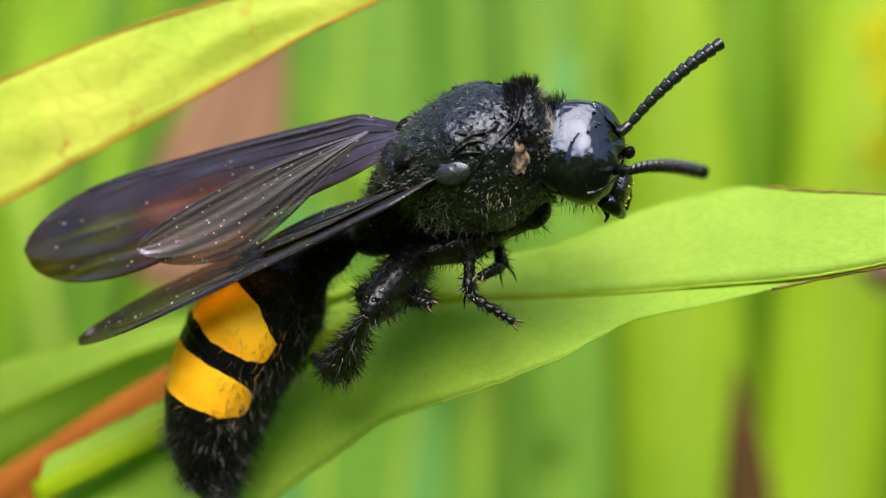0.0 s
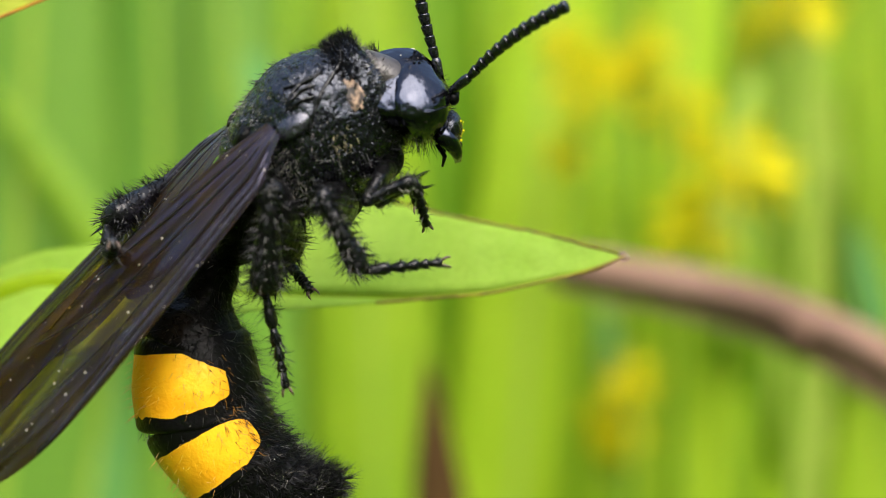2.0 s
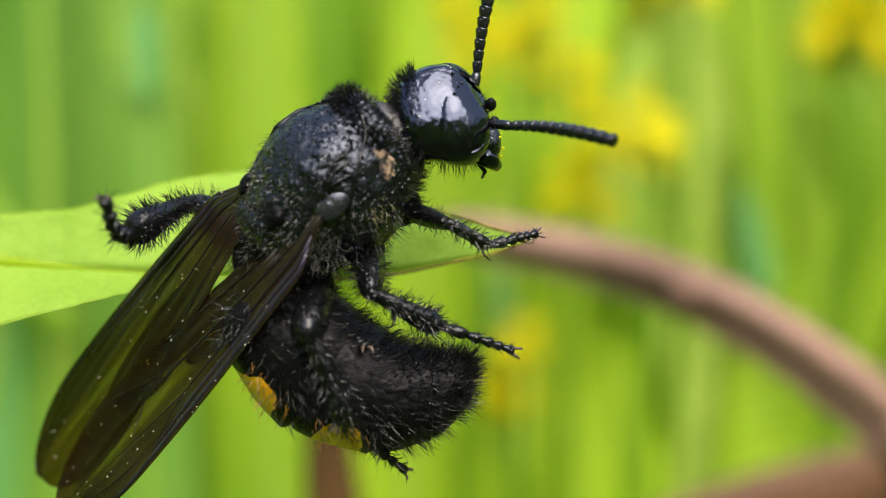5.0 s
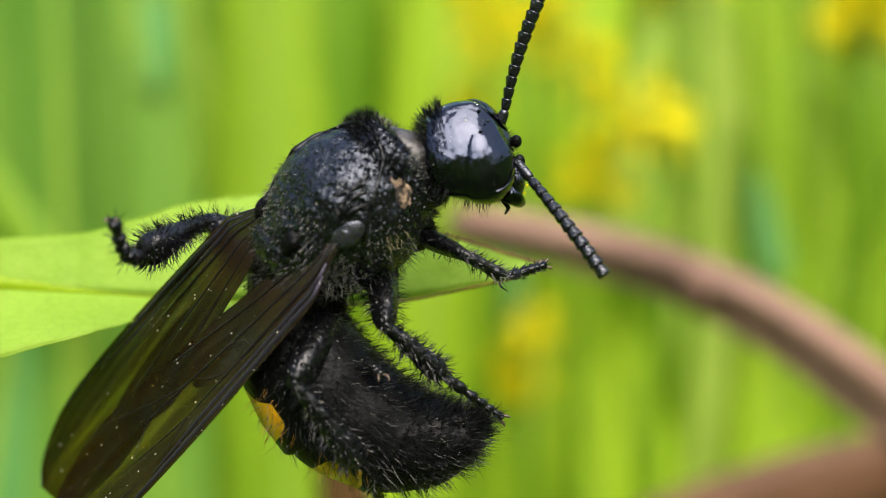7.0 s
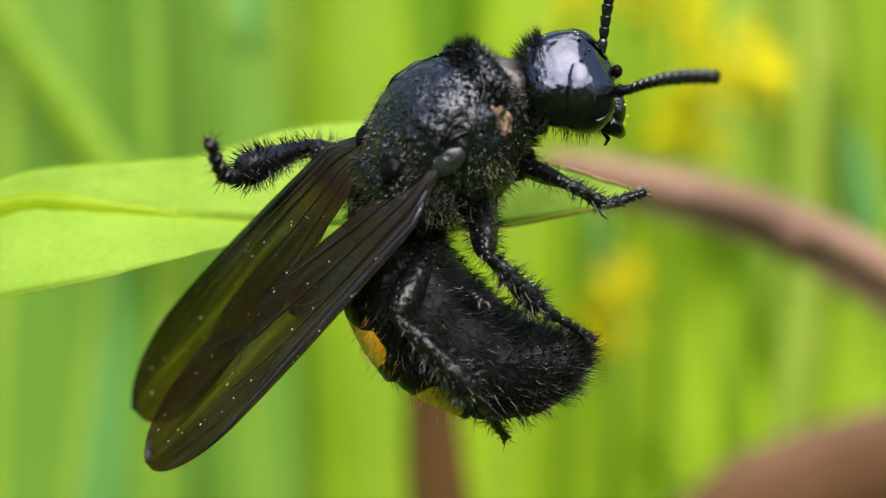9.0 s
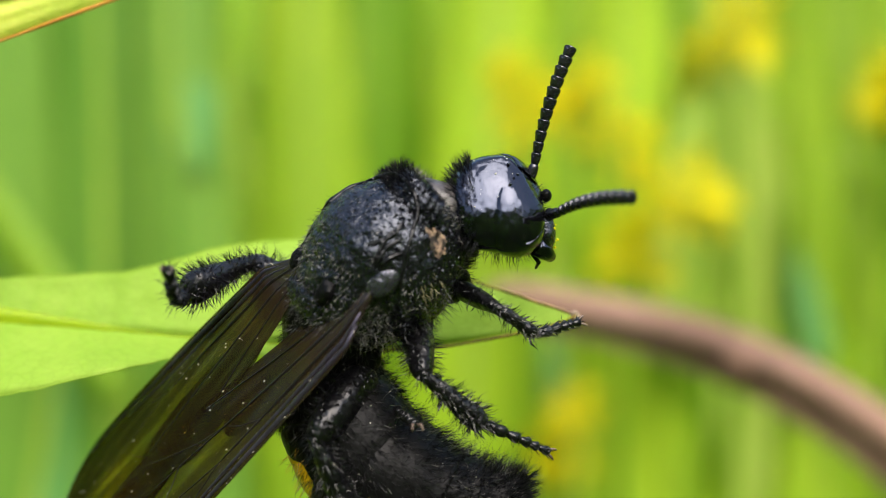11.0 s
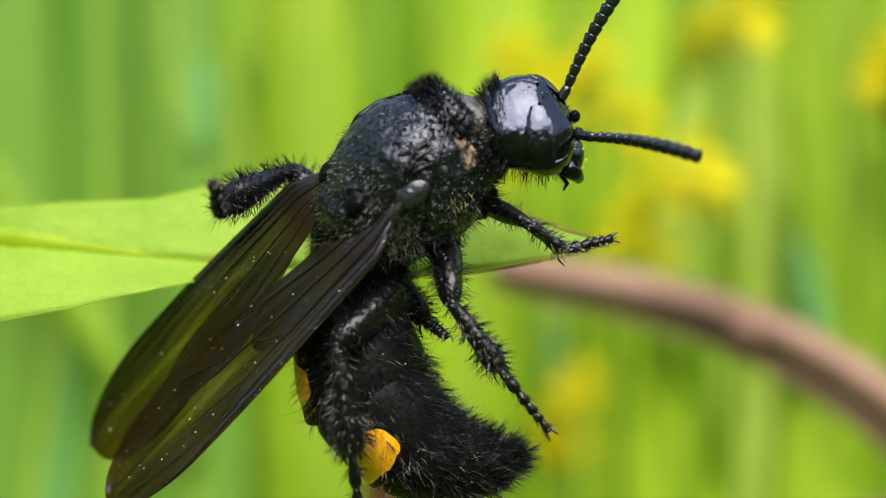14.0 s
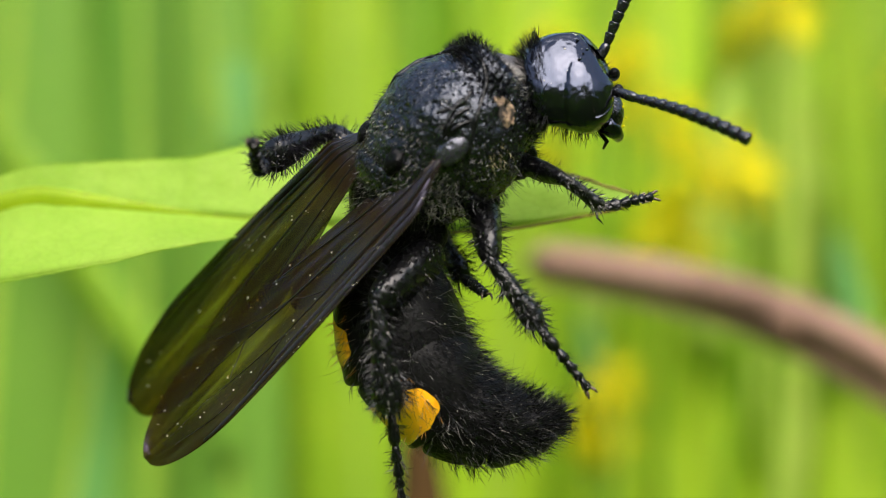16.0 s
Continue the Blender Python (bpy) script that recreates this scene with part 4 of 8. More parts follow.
def thorax_of(wasp):
    st = smooth_stations([(-2.6, 1.35, 1.3, 0, -0.05), (-2.1, 1.85, 1.75, 0, 0.0), (-1.1, 2.4, 2.35, 0, 0.05), (0.2, 2.75, 2.75, 0, 0.1), (1.2, 2.88, 2.95, 0, 0.1), (2.2, 2.75, 2.8, 0, 0.1), (3.0, 2.4, 2.55, 0, 0.05), (3.6, 1.95, 2.15, 0, 0.0), (4.0, 1.2, 1.5, 0, 0.0)], 90)
    thorax = part("thorax", loft(st, 88, 2.25, 0.07, 2.6, 3), SHELL, wasp, "pitted black thorax with a dull sheen")
    st = smooth_stations([(2.0, 2.55, 2.3, 0, -0.1), (3.0, 2.42, 2.3, 0, 0.0), (3.9, 2.15, 2.2, 0, 0.15), (4.35, 1.8, 1.95, 0, 0.2), (4.6, 1.0, 1.1, 0, 0.0)], 26)
    pron = part("pronotum", loft(st, 44, 2.1, 0.08, 1.2, 8), SHELL, wasp, "hairy black collar with a buff patch")
    st = smooth_stations([(3.9, 1.55, 1.55, 0, 0.1), (4.5, 1.5, 1.5, -0.2, 0.0), (4.9, 1.25, 1.3, -0.4, -0.2), (5.5, 0.6, 0.6, -0.6, -0.4)], 12)
    part("neck", loft(st, 28), NECK, wasp, "greyish neck joint behind the head")
    # raised seam between collar and back
    bm = bmesh.new()
    turns = np.linspace(-1.2, 1.2, 48)
    along = smooth_curve([(-1.19, 1.0), (-0.89, 2.3), (-0.66, 3.45), (-0.3, 3.85), (0, 3.9), (0.3, 3.85), (0.66, 3.45), (0.89, 2.3), (1.19, 1.0)], turns, 4)
    reach = lambda x: np.interp(x, (0.7, 2.1, 3.0, 3.6, 3.9, 4.6), (3.0, 2.9, 2.6, 2.35, 2.3, 1.8))
    tube(bm, [(x, reach(x) * math.sin(a), 0.08 + reach(x) * math.cos(a)) for x, a in zip(along, turns)], [0.09 + 0.04 * noise.noise(Vector((a * 6, 0, 0))) for a in turns], 7)
    part("seam", bm, LIMB, wasp)
    bm = bmesh.new()
    ellipsoid(bm, (-1.75, 0, 1.45), (0.8, 1.45, 0.62), Matrix.Rotation(radians(-24), 3, "Y"), 28, 16)
    scut = part("scutellum", bm, SHELL, wasp)
    st = smooth_stations([(-4.9, 0.55, 0.5, 0, -1.55), (-4.5, 0.9, 0.85, 0, -1.45), (-3.7, 1.45, 1.35, 0, -1.05), (-2.8, 1.85, 1.75, 0, -0.6), (-1.8, 2.0, 1.9, 0, -0.3)], 26)
    prop = part("propodeum", loft(st, 40, 2.1, 0.1, 1.0, 5), DULL, wasp)
    for s in (-1, 1):
        bm = bmesh.new()
        ellipsoid(bm, (0.72, s * 2.42, 1.62), (0.78, 0.24, 0.50), Matrix.Rotation(radians(s * 50), 3, "X"), 24, 16)
        part("tegula", bm, PLATE, wasp, "shiny black wing-base scale")
        bm = bmesh.new()
        ellipsoid(bm, (-1.05, s * 1.15, 1.95), (0.62, 0.45, 0.42), Matrix.Rotation(radians(-20), 3, "Y"), 18, 12)
        for v in bm.verts:
            v.co += v.co.normalized() * 0.08 * MM * noise.noise(v.co / MM * 3)
        part("wing_hinge", bm, DULL, wasp)
        for x, z in ((2.5, -2.0), (0.3, -2.3), (-2.1, -1.7)):
            bm = bmesh.new()
            ellipsoid(bm, (x, s * 1.35, z), (0.85, 0.75, 0.85), None, 20, 14)
            c = part("coxa", bm, DULL, wasp)
            bristles(c, 60, 0.6, 0.013, lambda p, n: n.z < 0.3, seed=int(x * 7 + 50))
        for src, x0, x1, a0, a1, mt in ((pron, 2.0, 3.4, 46, 76, BUFF),):
            bm = bmesh.new()
            bm.from_mesh(src.data)
            bmesh.ops.subdivide_edges(bm, edges=[e for e in bm.edges if e.verts[0].co.y * s > 0], cuts=2, use_grid_fill=True)
            gone = []
            for f in bm.faces:
                c = f.calc_center_median() / MM
                w = 0.22 * noise.noise(c * 3.0) + 0.3 * noise.noise(c * 9.0)
                u, v = (c.x - (x0 + x1) / 2) / (x1 - x0) * 2, (math.degrees(math.atan2(c.y * s, c.z)) - (a0 + a1) / 2) / (a1 - a0) * 2
                if u * u + v * v + w * 1.6 > 1.35:
                    gone.append(f)
            bmesh.ops.delete(bm, geom=gone, context="FACES")
            for v in bm.verts:
                v.co += Vector((0, v.co.y, v.co.z)).normalized() * 0.1 * MM
            part("collar_patch", bm, mt, wasp, "buff brown patch on the collar")
    # parapsidal furrows and the wrinkles beside the seam
    for s in (-1, 1):
        for k, (turn, x0, x1) in enumerate(((40, 0.9, 2.5), (46, 0.7, 2.3), (52, 0.9, 2.0), (34, 1.2, 2.8))):
            bm = bmesh.new()
            pts = []
            for x in np.linspace(x0, x1, 14):
                a = radians(turn + 4 * math.sin(x * 2.2 + k))
                r = 0.05 + np.interp(x, (-1.1, 0.2, 1.2, 2.2, 3.0), (2.38, 2.75, 2.93, 2.78, 2.48)) / (abs(math.sin(a)) ** 2.25 + abs(math.cos(a)) ** 2.25) ** (1 / 2.25)
                pts.append((x, s * r * math.sin(a), 0.1 + r * math.cos(a)))
            tube(bm, pts, [0.095 * math.sin(math.pi * (0.08 + 0.84 * j / 13)) * (1 + 0.3 * noise.noise(Vector((j, k, s)))) for j in range(14)], 6)
            part("wrinkle", bm, LIMB, wasp)
        bm = bmesh.new()
        tube(bm, [(x, s * 1.45, 0.07 + (np.interp(x, (-1.1, 0.2, 1.2, 2.2), (2.38, 2.75, 2.9, 2.77)) ** 2.25 - 1.45 ** 2.25) ** (1 / 2.25)) for x in np.linspace(-0.9, 2.0, 16)], 0.045, 5)
        part("furrow", bm, DULL, wasp)
    bristles(pron, 900, 0.55, 0.014, lambda p, n: n.x > -0.5 and p.x > 3.0 and (n.z > 0.55 or n.z < 0.1), lean=(0.35, 0, 0.15), seed=11)
    bristles(pron, 800, 0.5, 0.014, lambda p, n: p.x > 3.3 and n.z > 0.4, lean=(0.0, 0, 0.2), seed=19)
    bristles(pron, 60, 0.4, 0.010, lambda p, n: p.x > 3.2 and n.z > -0.2, PALE, lean=(0.0, 0, 0.1), seed=20, label="greyish hairs")
    for s in (-1, 1):
        bristles(pron, 80, 0.3, 0.014, lambda p, n: 3.9 < p.x < 4.7 and p.y * s > 0.9 and 0.2 < p.z < 1.6, PALE, lean=(0.2, 0, -0.5), seed=24 + s, label="pale hairs behind the head", curl=0.35)
    bristles(thorax, 110, 0.42, 0.009, lambda p, n: abs(p.y) > 1.5 and -2.6 < p.x < 1.4 and -0.8 < p.z < 1.4, PALE, lean=(-0.7, 0, -0.2), seed=22, label="greyish hairs", curl=0.6)
    bristles(thorax, 60, 0.2, 0.010, lambda p, n: p.z > 0.5, PALE, lean=(-0.9, 0, 0), seed=23, label="greyish hairs", curl=0.5)
    bristles(thorax, 800, 0.65, 0.013, lambda p, n: p.z < -0.6, seed=12)
    bristles(thorax, 420, 0.35, 0.012, lambda p, n: p.z > 0.2, seed=13, lean=(-0.6, 0, 0))
    bristles(thorax, 200, 0.24, 0.009, lambda p, n: p.x < 0.1 and p.z > 0.3, PALE, lean=(-1.2, 0, 0), seed=27, label="short greyish hairs", curl=0.4)
    bristles(thorax, 520, 0.26, 0.0075, lambda p, n: p.x < 0.2 and p.z > -0.4, PALE, lean=(-1.0, 0, 0), seed=28, label="short silvery hairs", curl=0.45)
    bristles(prop, 260, 0.34, 0.0075, lambda p, n: p.z > -1.0, PALE, lean=(-0.8, 0, 0.1), seed=29, label="short silvery hairs", curl=0.5)
    bristles(prop, 700, 0.42, 0.013, seed=14, lean=(-0.7, 0, 0), curl=0.5)
    bristles(prop, 110, 0.42, 0.009, lambda p, n: n.z > -0.4, PALE, seed=15, lean=(-0.4, 0, 0), label="greyish hairs")
    bristles(scut, 120, 0.38, 0.011, lambda p, n: n.z > 0, seed=16, lean=(-0.4, 0, 0))
    for s in (-1, 1):
        bristles(thorax, 22, 0.4, 0.010, lambda p, n: p.y * s > 1.8 and 1.3 < p.x < 2.3 and -0.3 < p.z < 0.5, STRAW, lean=(-0.4, 0, -0.5), seed=31 + s, label="straw-coloured tuft", curl=0.3)
        bristles(thorax, 110, 0.65, 0.010, lambda p, n: p.y * s > 1.2 and -2.4 < p.x < -0.2 and -0.4 < p.z < 1.2, PALE, lean=(-0.5, 0, -0.4), seed=34 + s, label="long silvery hairs", curl=0.9)
    specks(thorax, 150, 0.02, lambda p, n: p.z > -1.5, 17)
    specks(prop, 60, 0.028, seed=18)


NECK, nt, b = mat("neck_joint")
n_ = noise_tex(nt, 2400, 4)
nt.links.new(ramp(nt, n_.outputs["Fac"], [(0.38, (0.02, 0.017, 0.014)), (0.7, (0.06, 0.053, 0.05))]).outputs[0], b.inputs["Base Color"])
b.inputs["Roughness"].default_value = 0.4
bump(nt, b, n_.outputs["Fac"], 0.5, 0.00005)
BUFF, nt, b = mat("buff_patch")
n_ = noise_tex(nt, 3600, 4)
nt.links.new(ramp(nt, n_.outputs["Fac"], [(0.42, (0.02, 0.014, 0.012)), (0.66, (0.42, 0.28, 0.19))]).outputs[0], b.inputs["Base Color"])
b.inputs["Roughness"].default_value = 0.6
bump(nt, b, n_.outputs["Fac"], 0.6, 0.00004)


def abdomen_of(wasp):
    lens = (1.9, 3.1, 2.8, 2.0, 1.6, 1.2)
    rad = ((1.1, 2.1, 2.45), (2.35, 2.68, 2.72), (2.6, 2.6, 2.4), (2.3, 2.2, 1.95), (1.85, 1.65, 1.3), (1.2, 0.85, 0.22))
    mats = (DULL, BAND_A, BAND_B, DULL, DULL, DULL)
    labs = ("black abdomen ring", "black abdomen ring with a broad orange patch", "black abdomen ring with a broad orange patch", "bristly black abdomen ring", "bristly black abdomen ring", "pointed bristly abdomen tip")
    for i, (ln, (a, b_, c)) in enumerate(zip(lens, rad)):
        h = 0.93
        st = [(-0.15, a * 0.8, a * 0.8 * h, 0, 0)] if i else [(-2.2, 0.6, 0.6, 0, 0), (-1.0, 0.95, 0.95, 0, 0)]
        st += [(0.0, a, a * h, 0, 0), (ln * 0.5, b_, b_ * h, 0, 0), (ln * 0.95, c, c * h, 0, 0), (ln * 1.08, c * 0.97, c * 0.97 * h, 0, 0), (ln * 1.12, c * 0.8, c * 0.8 * h, 0, 0)]
        t = part("tergite", loft(smooth_stations(st, 22), 44, 2.0, 0.05, 1.3, i), mats[i], wasp, labs[i])
        # dense fringe at the hind edge, loose bristles elsewhere
        bristles(t, 300, 0.85, 0.012, lambda p, n, q=ln, lim=(0.0 if i in (1, 2) else 2.0): p.x > q * 0.55 and n.z < lim, lean=(0.7, 0, 0), seed=30 + i)
        bristles(t, 820, 0.62, 0.0105, lambda p, n: n.z < 0.35, lean=(0.8, 0, -0.1), seed=40 + i, curl=0.45)
        if i in (1, 2):
            bristles(t, 110, 0.6, 0.01, lambda p, n: n.z > -0.15 and 0.6 < p.x < 2.9, GOLD, lean=(0.5, 0, 0.2), seed=50 + i, label="golden hairs")
        else:
            bristles(t, 200, 0.7, 0.013, lambda p, n: n.z > -0.1, lean=(0.4, 0, 0.1), seed=60 + i)
        bristles(t, 90, 0.62, 0.009, lambda p, n: n.z < 0.6, PALE, lean=(0.8, 0, 0), seed=70 + i, label="greyish hairs")
        bristles(t, 130, 1.15, 0.0085, lambda p, n: n.z < 0.5, lean=(0.25, 0, -0.1), seed=90 + i, curl=0.3)
        bristles(t, 34, 1.0, 0.0085, lambda p, n: n.z < 0.4, PALE, lean=(0.5, 0, -0.1), seed=100 + i, label="long silvery hairs", curl=0.5)
        specks(t, 70, 0.022, seed=80 + i)
        MOVING["tergite%d" % i] = t


def leg_of(wasp, key, lens):
    f, t, r = lens
    big = 0.85 if key[1] == "f" else 1.35 if key[1] == "m" else 1.85
    st = smooth_stations([(-0.2, 0.3, 0.35, 0, 0), (0.2, 0.45 * big, 0.55 * big, 0, 0), (f * 0.45, 0.42 * big, 0.62 * big, 0, 0), (f * 0.85, 0.32 * big, 0.42 * big, 0, 0), (f * 1.03, 0.2, 0.24, 0, 0)], 16)
    femur = part("femur", loft(st, 18, 2, 0.03, 2, 2), LIMB, wasp, "black bristly femur")
    bristles(femur, 480 if key[1] == "h" else 240 if key[1] == "m" else 90, 0.75 if key == "lh" else 0.6 if key[1] != "f" else 0.4, 0.014, lean=(0.3, 0, 0), seed=hash_of(key) + 1)
    st = smooth_stations([(-0.12, 0.18, 0.2, 0, 0), (0.15, 0.24, 0.28, 0, 0), (t * 0.55, 0.27 * big, 0.34 * big, 0, 0), (t * 0.9, 0.33 * big, 0.4 * big, 0, 0), (t * 1.02, 0.18, 0.2, 0, 0)], 16)
    tibia = part("tibia", loft(st, 18, 2, 0.04, 2, 4), LIMB, wasp, "black spiny tibia")
    bristles(tibia, 60 if key[1] == "f" else 260 if key[1] == "m" else 480, 0.45 if key[1] == "f" else 0.65, 0.016, lean=(0.55, 0, 0), seed=hash_of(key) + 2)
    bristles(tibia, 46 if key[1] != "f" else 18, 0.5 if key[1] != "f" else 0.35, 0.032, lambda p, n: p.x > 0.4, lean=(0.6, 0, 0), seed=hash_of(key) + 9)
    # glints along the tibia, put in as pale-coloured spines
    bristles(tibia, 40, 0.35, 0.013, lambda p, n: n.z > 0, PALE, lean=(0.8, 0, 0), seed=hash_of(key) + 3, label="pale spines coloured as glints")
    for s in (-1, 1):
        bm = bmesh.new()
        tube(bm, [(t * 0.95, s * 0.15, -0.2), (t * 0.95 + 0.35, s * 0.28, -0.42), (t * 0.95 + 0.75, s * 0.3, -0.5)], [0.05, 0.045, 0.01], 6)
        part("spur", bm, DULL, tibia)
    # tarsus of five tapered joints that ends in two claws; one foot is hooked upwards
    hook = lambda q: (0.40 * max(0.0, q / r - 0.45) ** 1.4 * 2.4 - 0.5 * math.sin(math.pi * min(1.0, q / r)) if key == "lh" else 0.0)
    bm = bmesh.new()
    x = 0.0
    for i, share in enumerate((0.36, 0.19, 0.16, 0.12, 0.17)):
        ln = r * share
        w = (0.26 if key == "lh" else 0.20) - 0.012 * i
        tube(bm, [(q, 0, hook(q)) for q in (x - 0.03, x + ln * 0.2, x + ln * 0.8, x + ln)], [w * 0.6, w * 0.8, w * 1.25, w * 0.8], 10)
        x += ln
    tarsus = part("tarsus", bm, LIMB, wasp, "five-jointed black foot")
    bristles(tarsus, 110, 0.32, 0.014, lean=(0.9, 0, 0), seed=hash_of(key) + 4)
    if key[1] == "h":
        bristles(tarsus, 60, 0.62, 0.02, lean=(0.5, 0, 0), seed=hash_of(key) + 5)
    for s in (-1, 1):
        bm = bmesh.new()
        tube(bm, [(r * 0.97, s * 0.06, hook(r)), (r + 0.16, s * 0.17, hook(r) + 0.02), (r + 0.28, s * 0.2, hook(r) - 0.08), (r + 0.3, s * 0.19, hook(r) - 0.2)], [0.06, 0.055, 0.04, 0.008], 6)
        part("claw", bm, CLAW, tarsus, "brown hooked claw")
    MOVING["femur_" + key], MOVING["tibia_" + key], MOVING["tarsus_" + key] = femur, tibia, tarsus


def hash_of(key):
    return sum(ord(c) * (i + 3) for i, c in enumerate(key))


CLAW, nt, b = mat("claw")
n_ = noise_tex(nt, 1500)
nt.links.new(ramp(nt, n_.outputs["Fac"], [(0.35, (0.05, 0.03, 0.02)), (0.65, (0.16, 0.11, 0.08))]).outputs[0], b.inputs["Base Color"])


def wing_of(wasp, key, length, width, veins, hind=False):
    """A smoky wing: x from its root to its tip, +y to its leading edge; pleated, with raised veins."""
    n, m = 54, 44
    def cap(s, s0):
        q = max(0.0, (s - s0) / (1 - s0))
        return math.sqrt(max(0.0, 1 - q * q))
    if hind:
        lead = lambda s: width * 0.16 * math.sin(min(1, s * 1.6) * math.pi / 2) * cap(s, 0.6)
        trail = lambda s: -width * (0.06 + 0.5 * math.sin(min(1, s * 1.3) * math.pi / 2) ** 1.2) * cap(s, 0.55)
    else:
        lead = lambda s: width * (0.22 + 0.18 * math.sin(min(1, s * 1.25) * math.pi / 2)) * cap(s, 0.72)
        trail = lambda s: -width * (0.26 + 0.30 * math.sin(min(1, s * 1.1) * math.pi / 2) ** 1.3) * cap(s, 0.66)
    pleat = lambda s, u: 0.032 * math.sin(u * 44 + 5 * s + 1.5 * math.sin(u * 7)) * min(1.0, 3 * s) * (1 - 0.6 * s)
    z = lambda s, u: pleat(s, u) + 0.10 * math.sin(u * 9 + s * 2) * s + 0.35 * (u - 0.4) ** 2 + 0.5 * s * s * 0.4
    def at(s, u):
        k = 0.62 + 0.38 * math.sin(min(1.0, s / 0.16) * math.pi / 2)
        f = min(1.0, 0.15 + s / 0.12)
        return Vector((length * s, trail(s) * (1 - u) * k + lead(s) * u * f, z(s, u)))
    bm = bmesh.new()
    sheets = []
    for th in (-0.012, 0.012):
        sheets.append([[bm.verts.new((at(1 - (1 - i / n) ** 1.7, k / m) + Vector((0, 0, th))) * MM) for k in range(m + 1)] for i in range(n + 1)])
    f, g = sheets
    for i in range(n):
        for k in range(m):
            bm.faces.new((f[i][k], f[i][k + 1], f[i + 1][k + 1], f[i + 1][k]))
            bm.faces.new((g[i][k], g[i + 1][k], g[i + 1][k + 1], g[i][k + 1]))
        bm.faces.new((f[i][0], f[i + 1][0], g[i + 1][0], g[i][0]))
        bm.faces.new((f[i][m], g[i][m], g[i + 1][m], f[i + 1][m]))
    bmesh.ops.remove_doubles(bm, verts=bm.verts[:], dist=1e-7)
    wing = part("hindwing", bm, CLEAR if key[-1] == "l" else WING, wasp, "smoky clear hind wing") if hind else part("forewing", bm, WING, wasp, "smoky brown translucent wing with violet sheen")
    for s0, u0, s1, u1, r0 in veins:
        bm = bmesh.new()
        pts = [at(s0 + (s1 - s0) * q, u0 + (u1 - u0) * q ** 1.5) + Vector((0, 0, 0.01)) for q in np.linspace(0, 1, 18)]
        tube(bm, pts, [r0 * (1 - 0.6 * j / 17) * min(1.0, 0.25 + j / 4) for j in range(18)], 6)
        part("vein", bm, COSTA if r0 > 0.1 else VEIN, wing, "thick violet-grey front vein" if r0 > 0.1 else "")
    specks(wing, 120, 0.034, seed=hash_of(key))
    MOVING[key] = wing


def build_wasp():
    wasp = thing("wasp", "hairy black wasp with two orange bands clinging to a leaf", "wasp")
    MOVING["wasp"] = wasp
    thorax_of(wasp)
    head_of(wasp)
    antenna_of(wasp, "antenna_r")
    antenna_of(wasp, "antenna_l")
    abdomen_of(wasp)
    for key in ("rf", "lf"):
        leg_of(wasp, key, (2.9, 1.9, 2.1))
    for key in ("rm", "lm"):
        leg_of(wasp, key, (3.1, 3.1, 3.0))
    for key in ("rh", "lh"):
        leg_of(wasp, key, (4.0, 4.2, 3.6))
    fore = [(0.06, 0.9, 0.82, 0.975, 0.15), (0.04, 0.78, 0.66, 0.9, 0.11), (0.0, 0.62, 0.5, 0.72, 0.10), (0.02, 0.42, 0.62, 0.36, 0.08), (0.02, 0.22, 0.5, 0.05, 0.06),
            (0.36, 0.68, 0.46, 0.42, 0.03), (0.5, 0.72, 0.64, 0.9, 0.04), (0.5, 0.72, 0.78, 0.6, 0.04), (0.62, 0.36, 0.7, 0.62, 0.03), (0.62, 0.36, 0.86, 0.3, 0.03),
            (0.78, 0.6, 0.94, 0.62, 0.025), (0.7, 0.86, 0.9, 0.78, 0.03), (0.45, 0.38, 0.7, 0.1, 0.03)]
    rear = [(0.0, 0.9, 0.7, 0.95, 0.04), (0.0, 0.5, 0.6, 0.45, 0.035), (0.2, 0.5, 0.55, 0.1, 0.03), (0.1, 0.7, 0.75, 0.7, 0.03)]
    for s in "rl":
        wing_of(wasp, "forewing_" + s, 17.6, 4.6 if s == "r" else 5.3, fore)
        wing_of(wasp, "hindwing_" + s, 10.6 if s == "l" else 7.0, 4.0 if s == "l" else 3.4, rear, True)
    return wasp


build_wasp()

